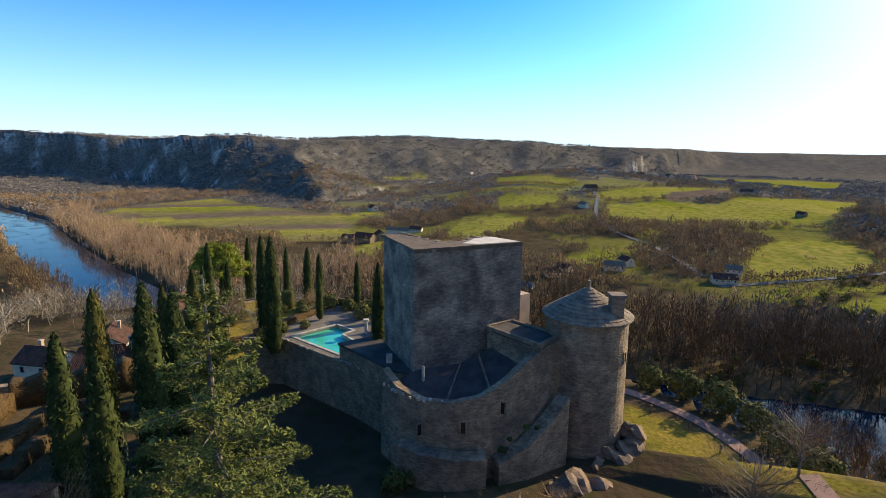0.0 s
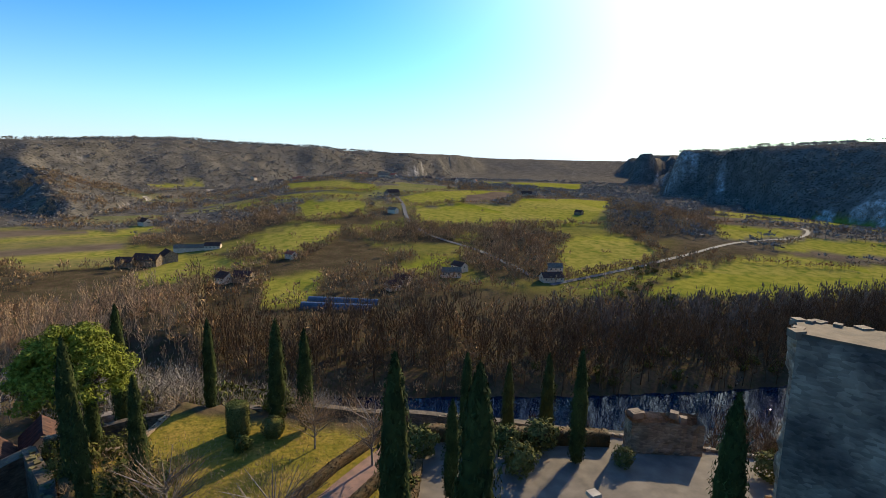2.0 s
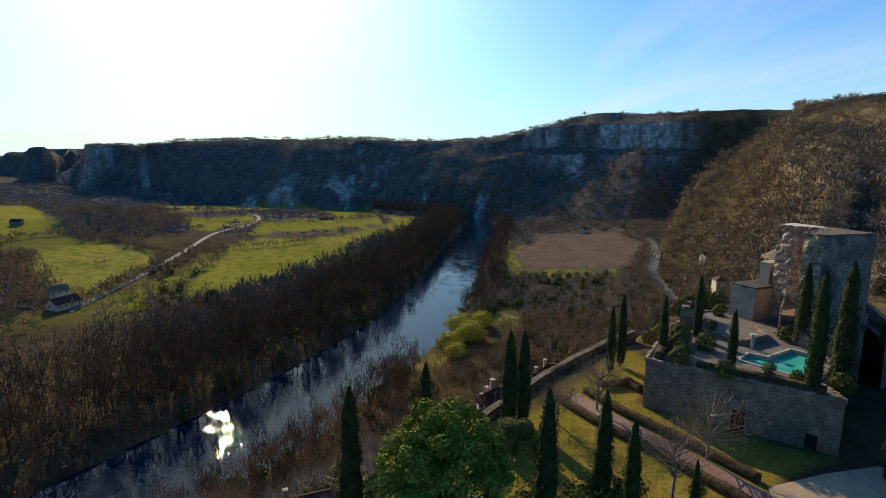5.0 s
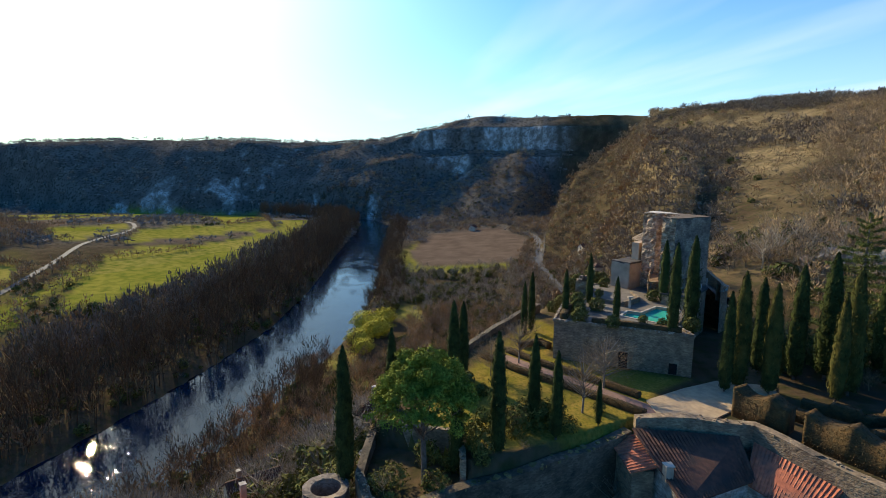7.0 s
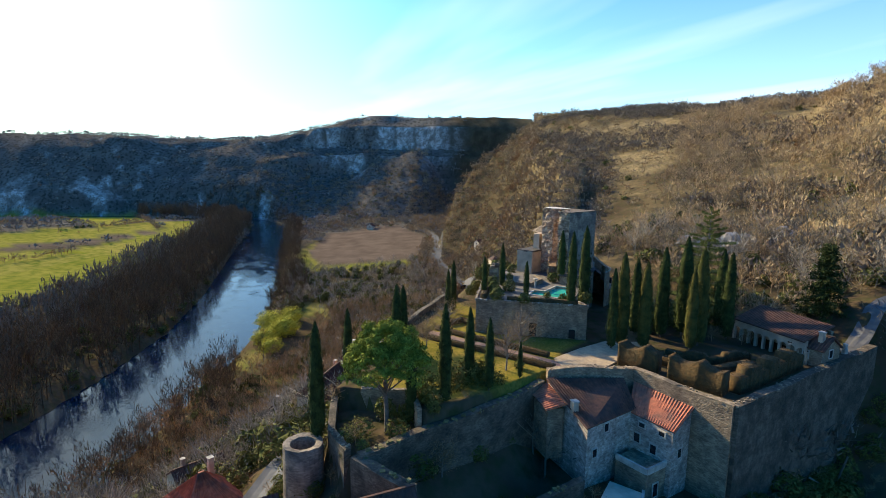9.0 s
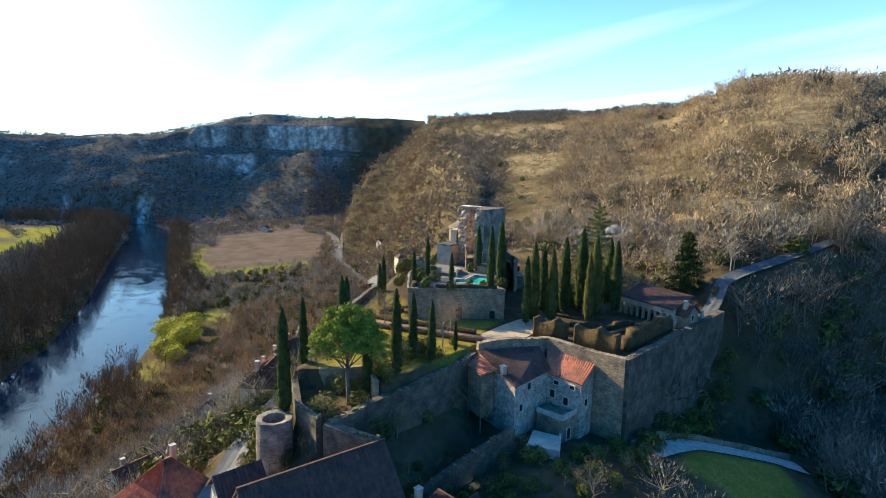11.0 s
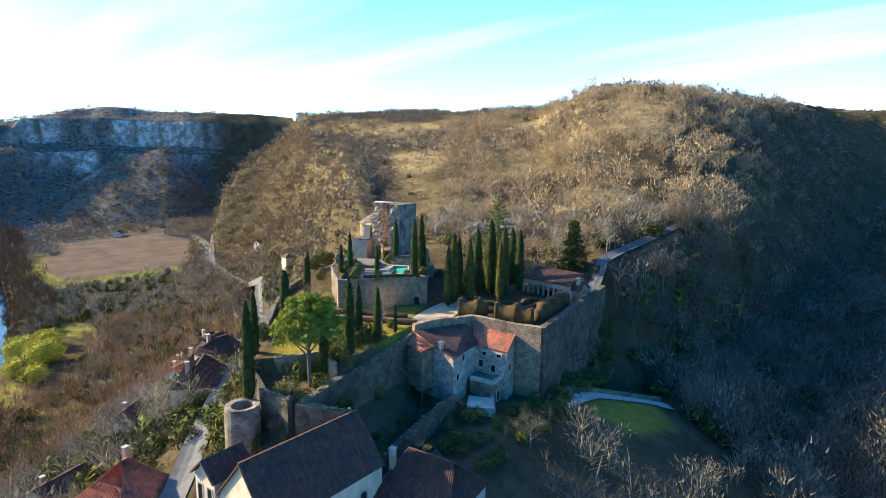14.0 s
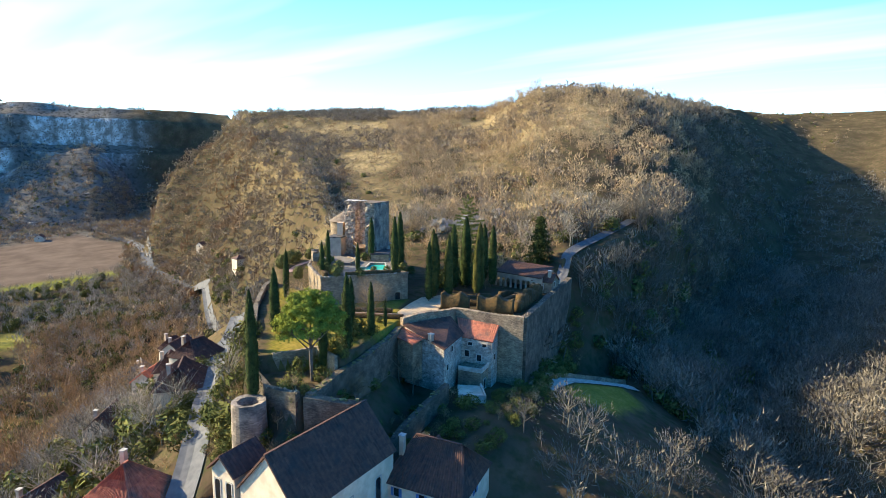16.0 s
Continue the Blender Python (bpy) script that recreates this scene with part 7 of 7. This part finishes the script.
for bx, by in ((20.2, 63.6), (23.4, 60.4), (26.0, 56.4), (27.3, 52.0), (27.9, 48.2), (27.6, 44.6)):
    zb = float(height(np.array([bx]), np.array([by]))[0])
    post = thing("bollard", "short dark wooden post at the lawn edge", "bollard", (bx, by, zb - 0.1), group="bollards along the lawn")
    part("shaft", *prism([(0.1 * math.cos(a), 0.1 * math.sin(a)) for a in np.linspace(0, 5.5, 8)], 0, 1.0), M["bark"], post)
    part("cap", *prism([(0.13 * math.cos(a), 0.13 * math.sin(a)) for a in np.linspace(0, 5.5, 8)], 1.0, 1.08), M["head"], post)

# boulders below the round tower
def boulder(x, y, z, s, seed, material="brown_rock", label="weathered brown limestone boulder below the tower", group="boulders by the tower"):
    bm = bmesh.new()
    bmesh.ops.create_icosphere(bm, subdivisions=3, radius=1)
    rg = np.random.RandomState(seed)
    ph = rg.rand(6) * 6
    for vtx in bm.verts:
        p = vtx.co
        k = 1 + 0.22 * math.sin(3 * p.x + ph[0]) * math.cos(3.3 * p.y + ph[1]) + 0.14 * math.sin(6 * p.z + ph[2] + 4 * p.x) + 0.09 * rg.rand()
        k += 0.16 * (abs(math.sin(4.5 * p.x + 2 * p.y + ph[3])) - 0.5) + 0.12 * (abs(math.sin(7 * p.y + 5 * p.z + ph[4])) - 0.5)
        vtx.co = p * k
        vtx.co.z *= 0.9
    me = bpy.data.meshes.new("boulder")
    bm.to_mesh(me)
    bm.free()
    me.materials.append(M[material])
    ob = new("boulder", me)
    ob.matrix_basis = pose(x, y, z) @ Matrix.Diagonal((s, s, s, 1))
    tagged(ob, label, "boulder", group)


for i, (x, y, z, s) in enumerate(((10.2, 44.8, 69.6, 1.9), (12.4, 45.2, 69.4, 1.5), (8.4, 44.2, 69.3, 1.2), (17.4, 50.6, 70.4, 1.5), (18.0, 51.6, 71.8, 1.2), (16.0, 49.6, 69.6, 1.8), (17.8, 52.8, 69.6, 1.6), (14.0, 48.6, 69.2, 1.4))):
    boulder(x, y, z, s, 100 + i)
for i in range(12):
    t = i / 11
    x, y = 20 - 15 * t + 1.5 * math.sin(i * 2.3), 12 - 22 * t + 1.5 * math.cos(i * 3.1)
    boulder(x, y, float(height(np.array([x]), np.array([y]))[0]) + 0.6, 1.6 + 0.9 * (i % 3), 140 + i, "limestone", "pale limestone outcrop block on the wooded slope", "outcrop above the cedar")

# ---- clipped hedges ----
def hedge(line, width, z0, heights, label, name="hedge", leaf=0.11):
    """A clipped hedge with a fuzz of small leaves on its faces; heights(s) gives its top at s metres."""
    h = thing(name, label, "hedge")
    rg = np.random.RandomState(int(abs(line[0][0]) * 10))
    pts, zs = [], []
    for i in range(len(line) - 1):
        L = math.hypot(line[i + 1][0] - line[i][0], line[i + 1][1] - line[i][1])
        k = max(2, int(L / 0.3))
        for j in range(k + (i == len(line) - 2)):
            t = j / k
            pts.append((line[i][0] * (1 - t) + line[i + 1][0] * t, line[i][1] * (1 - t) + line[i + 1][1] * t))
            zs.append(z0 + heights(len(pts) * 0.3) + rg.uniform(-0.04, 0.04))
    v, f = strip(pts, width, z0 - 0.5, zs)
    p, z = np.array(pts), np.array(zs)
    n = int(len(p) * 26 * (0.6 + np.mean(z - z0)))
    s = rg.rand(n) * (len(p) - 1)
    i = np.clip(s.astype(int), 0, len(p) - 2)
    fr = (s - i)[:, None]
    d = p[i + 1] - p[i]
    d /= np.linalg.norm(d, axis=1)[:, None] + 1e-9
    o = np.stack([-d[:, 1], d[:, 0]], 1)
    c = p[i] * (1 - fr) + p[i + 1] * fr
    top = z[i] * (1 - fr[:, 0]) + z[i + 1] * fr[:, 0]
    on_top = rg.rand(n) < width / (width + 2 * np.mean(z - z0))
    side = np.where(rg.rand(n) < 0.5, 1.0, -1.0)
    u = np.where(on_top, rg.uniform(-1, 1, n), side) * width / 2
    zz = np.where(on_top, top, z0 + (top - z0) * rg.rand(n))
    cen = np.stack([c[:, 0] + o[:, 0] * u, c[:, 1] + o[:, 1] * u, zz], 1)
    nrm = np.where(on_top[:, None], np.array([0, 0, 1.0])[None], np.stack([o[:, 0] * side, o[:, 1] * side, 0 * u], 1))
    fv, ff = flakes(rg, cen, nrm, leaf, aspect=1.8)
    ob = new("foliage", np_mesh("foliage", np.vstack([np.array(v), fv]), np.vstack([tri(f), ff + len(v)]), M["hedge"]))
    ob.parent = h
    return h


def scallops(s):
    return 2.9 + 1.0 * (1 - abs(math.sin(s * 0.75)))


hedge([(-37.6, 67.0), (-40.4, 65.8), (-42.8, 64.2)], 2.4, 69.6, scallops, "tall clipped brown hedge with a scalloped top")
hedge([(-44.6, 63.6), (-47.8, 62.0), (-51.4, 60.2)], 2.2, 69.6, scallops, "tall clipped brown hedge with a scalloped top")
hedge([(-51.0, 58.6), (-49.2, 52.4), (-47.0, 46.0), (-45.6, 41.5)], 2.0, 69.6, lambda s: 2.3 + 1.0 * (int(s / 2.6) % 2), "long clipped hedge with stepped blocks along the rampart walk")
hedge([(-39.5, 61), (-45.5, 57), (-44.5, 49)], 1.4, 69.6, lambda s: 1.3, "low inner clipped hedge")
hedge([(-36.5, 58), (-41.5, 54), (-41, 46)], 1.2, 69.6, lambda s: 1.1 + 0.5 * (int(s / 3.1) % 2), "low inner hedge with raised blocks")
hedge([(-14.5, 90.8), (-20.3, 86.9), (-26.8, 81.4), (-32.6, 77.0)], 0.8, 69.6, lambda s: 0.8, "low clipped box hedge along the garden walk")
hedge([(-16.8, 95.0), (-22.9, 90.8), (-29.4, 85.1), (-35.6, 80.2), (-37.6, 78.6)], 0.8, 69.6, lambda s: 0.8, "low clipped box hedge along the garden walk")
hedge([(-12.6, 88.4), (-11.2, 84.6), (-13.5, 83.6)], 0.9, 69.6, lambda s: 0.9, "low clipped hedge below the terrace wall")
hedge([(-25.4, 68.0), (-22.8, 72.6), (-19.6, 79.0)], 1.0, 75.6, lambda s: 0.9, "low hedge on the terrace edge")
hedge([(-17.6, 82.8), (-11.0, 79.8), (-4.2, 76.6)], 1.1, 75.6, lambda s: 1.1, "overgrown hedge along the terrace edge")

# ---- farms and houses across the valley ----
FARMS_NEAR = [
    (-81, 552, 12, 22, 6, 60, "tile_brown", "stone", "large dark-roofed farm barn in the fields"), (-66, 560, 11, 14, 7, 20, "tile_brown", "stone", "dark tall-roofed farmhouse beside a barn"),
    (-98, 551, 10, 13, 5, 75, "tile_brown", "stone", "low farm shed with dark roof"), (-49, 600, 8, 30, 4, 80, "lauze", "plaster", "long low pale farm building"), (-30, 592, 8, 14, 4, 75, "tile_brown", "plaster", "low pale farm outbuilding in fields"),
    (-24, 447, 10, 11, 4.5, 30, "tile_brown", "plaster", "farmhouse with a dark pyramid roof"), (-12, 442, 9, 13, 4.5, 60, "tile_brown", "stone", "dark-roofed barn by the farmhouse"),
    (28, 493, 6, 9, 4.5, 30, "tile", "plaster", "small house with red roof among orchards"), (90, 394, 8, 12, 4.5, 40, "tile_brown", "plaster", "house with brown roof near the greenhouses"),
    (80, 384, 8, 10, 4, 100, "tile_brown", "plaster", "low house with brown roof"), (130, 400, 8, 15, 4.5, 75, "lauze", "plaster", "white house with grey roof"), (143, 412, 8, 11, 5, 20, "tile_brown", "plaster", "white house with brown roof")]
FARMS_FAR = [
    (213, 386, 8, 11, 4.8, 65, "lauze", "plaster", "white gabled house beside the lane"), (196, 366, 9, 16, 4, 80, "tile_brown", "plaster", "low house beside the lane"),
    (178, 680, 8, 12, 5, 30, "lauze", "plaster", "white house on the meadow crest"), (227, 832, 12, 20, 6, 100, "tile_brown", "stone", "dark farm building on the crest"),
    (415, 620, 7, 10, 4, 20, "tile_brown", "stone", "small stone barn in a meadow"), (479, 850, 12, 18, 5, 60, "tile_brown", "plaster", "farm on the far meadow"), (500, 858, 10, 14, 5, 20, "lauze", "plaster", "white farmhouse on the far meadow"),
    (320, 1180, 14, 22, 6, 80, "lauze", "plaster", "pale farm building on the far slope"), (350, 1200, 12, 16, 6, 30, "tile", "plaster", "far house with a red roof"), (-108, 830, 12, 16, 6, 30, "tile_brown", "plaster", "white house at the wood's edge"),
    (330, -42, 7, 9, 5, 20, "tile_brown", "plaster", "small house at the foot of the cliff"), (640, 10, 9, 14, 5, 70, "tile_brown", "plaster", "farmhouse beyond the ploughed field")]
for x, y, w, l, hw, t, m_, wm, lab in FARMS_NEAR + FARMS_FAR:
    z = float(height(np.array([float(x)]), np.array([float(y)]))[0])
    gable_house("farm_house", lab, x, y, z - 0.3, w, l, hw, w * 0.36, t, m_, wm, windows=l < 20 and y < 620, group="valley houses", base=3.0)
rs = random.Random(3)
for i in range(22):
    a, d = radians(rs.uniform(2, 35)), rs.uniform(1150, 1350)
    x, y = CENTRE[0] + d * math.sin(a), CENTRE[1] + d * math.cos(a)
    z = float(height(np.array([x]), np.array([y]))[0])
    gable_house("hamlet_house", "tiny pale house of a far hamlet", x, y, z - 0.3, rs.uniform(9, 12), rs.uniform(12, 18), 6, 4, rs.uniform(0, 180), rs.choice(["tile_brown", "tile", "lauze"]), "plaster", windows=False, group="hamlet houses", base=3.0)
M["glass_house"] = mat("greenhouse_film", (0.10, 0.105, 0.11), (0.07, 0.075, 0.08), 0.3, 4, rough=0.25, spec=0.6)
for gx, gy in ((36, 358), (42, 367)):
    g = thing("greenhouse", "long low greenhouse tunnel with pale film", "greenhouse", (gx, gy, float(height(np.array([gx * 1.0]), np.array([gy * 1.0]))[0])), group="greenhouses", turn=-28)
    v, f = [], []
    for i in range(13):
        for k in range(9):
            a = math.pi * k / 8
            v.append((-22 + 44 * i / 12, 3.6 * math.cos(a), 3.4 * math.sin(a)))
    for i in range(12):
        for k in range(8):
            f.append((i * 9 + k, i * 9 + k + 1, (i + 1) * 9 + k + 1, (i + 1) * 9 + k)[::-1])
    f += [tuple(range(9)), tuple(range(108, 117))[::-1]]
    part("film", v, f, M["glass_house"], g)
    for i in range(0, 13, 3):
        part("hoop", *strip([(-22 + 44 * i / 12, -3.65), (-22 + 44 * i / 12, 3.65)], 0.2, -0.2, 0.15), M["coping"], g)
van = thing("parked_van", "white van parked beside the riverside road", "van", (352, -4, float(height(np.array([352.0]), np.array([-4.0]))[0]) + 0.5), turn=70)
part("body", *box(-1.0, -2.6, 0.4, 1.0, 2.6, 2.3), M["plaster"], van)
part("windscreen", *box(-0.9, 2.5, 1.3, 0.9, 2.68, 2.1), M["pane"], van)
for sx in (-0.95, 0.95):
    for sy in (-1.6, 1.6):
        part("wheel", *box(sx - 0.12, sy - 0.35, 0.0, sx + 0.12, sy + 0.35, 0.7), M["pane"], van)
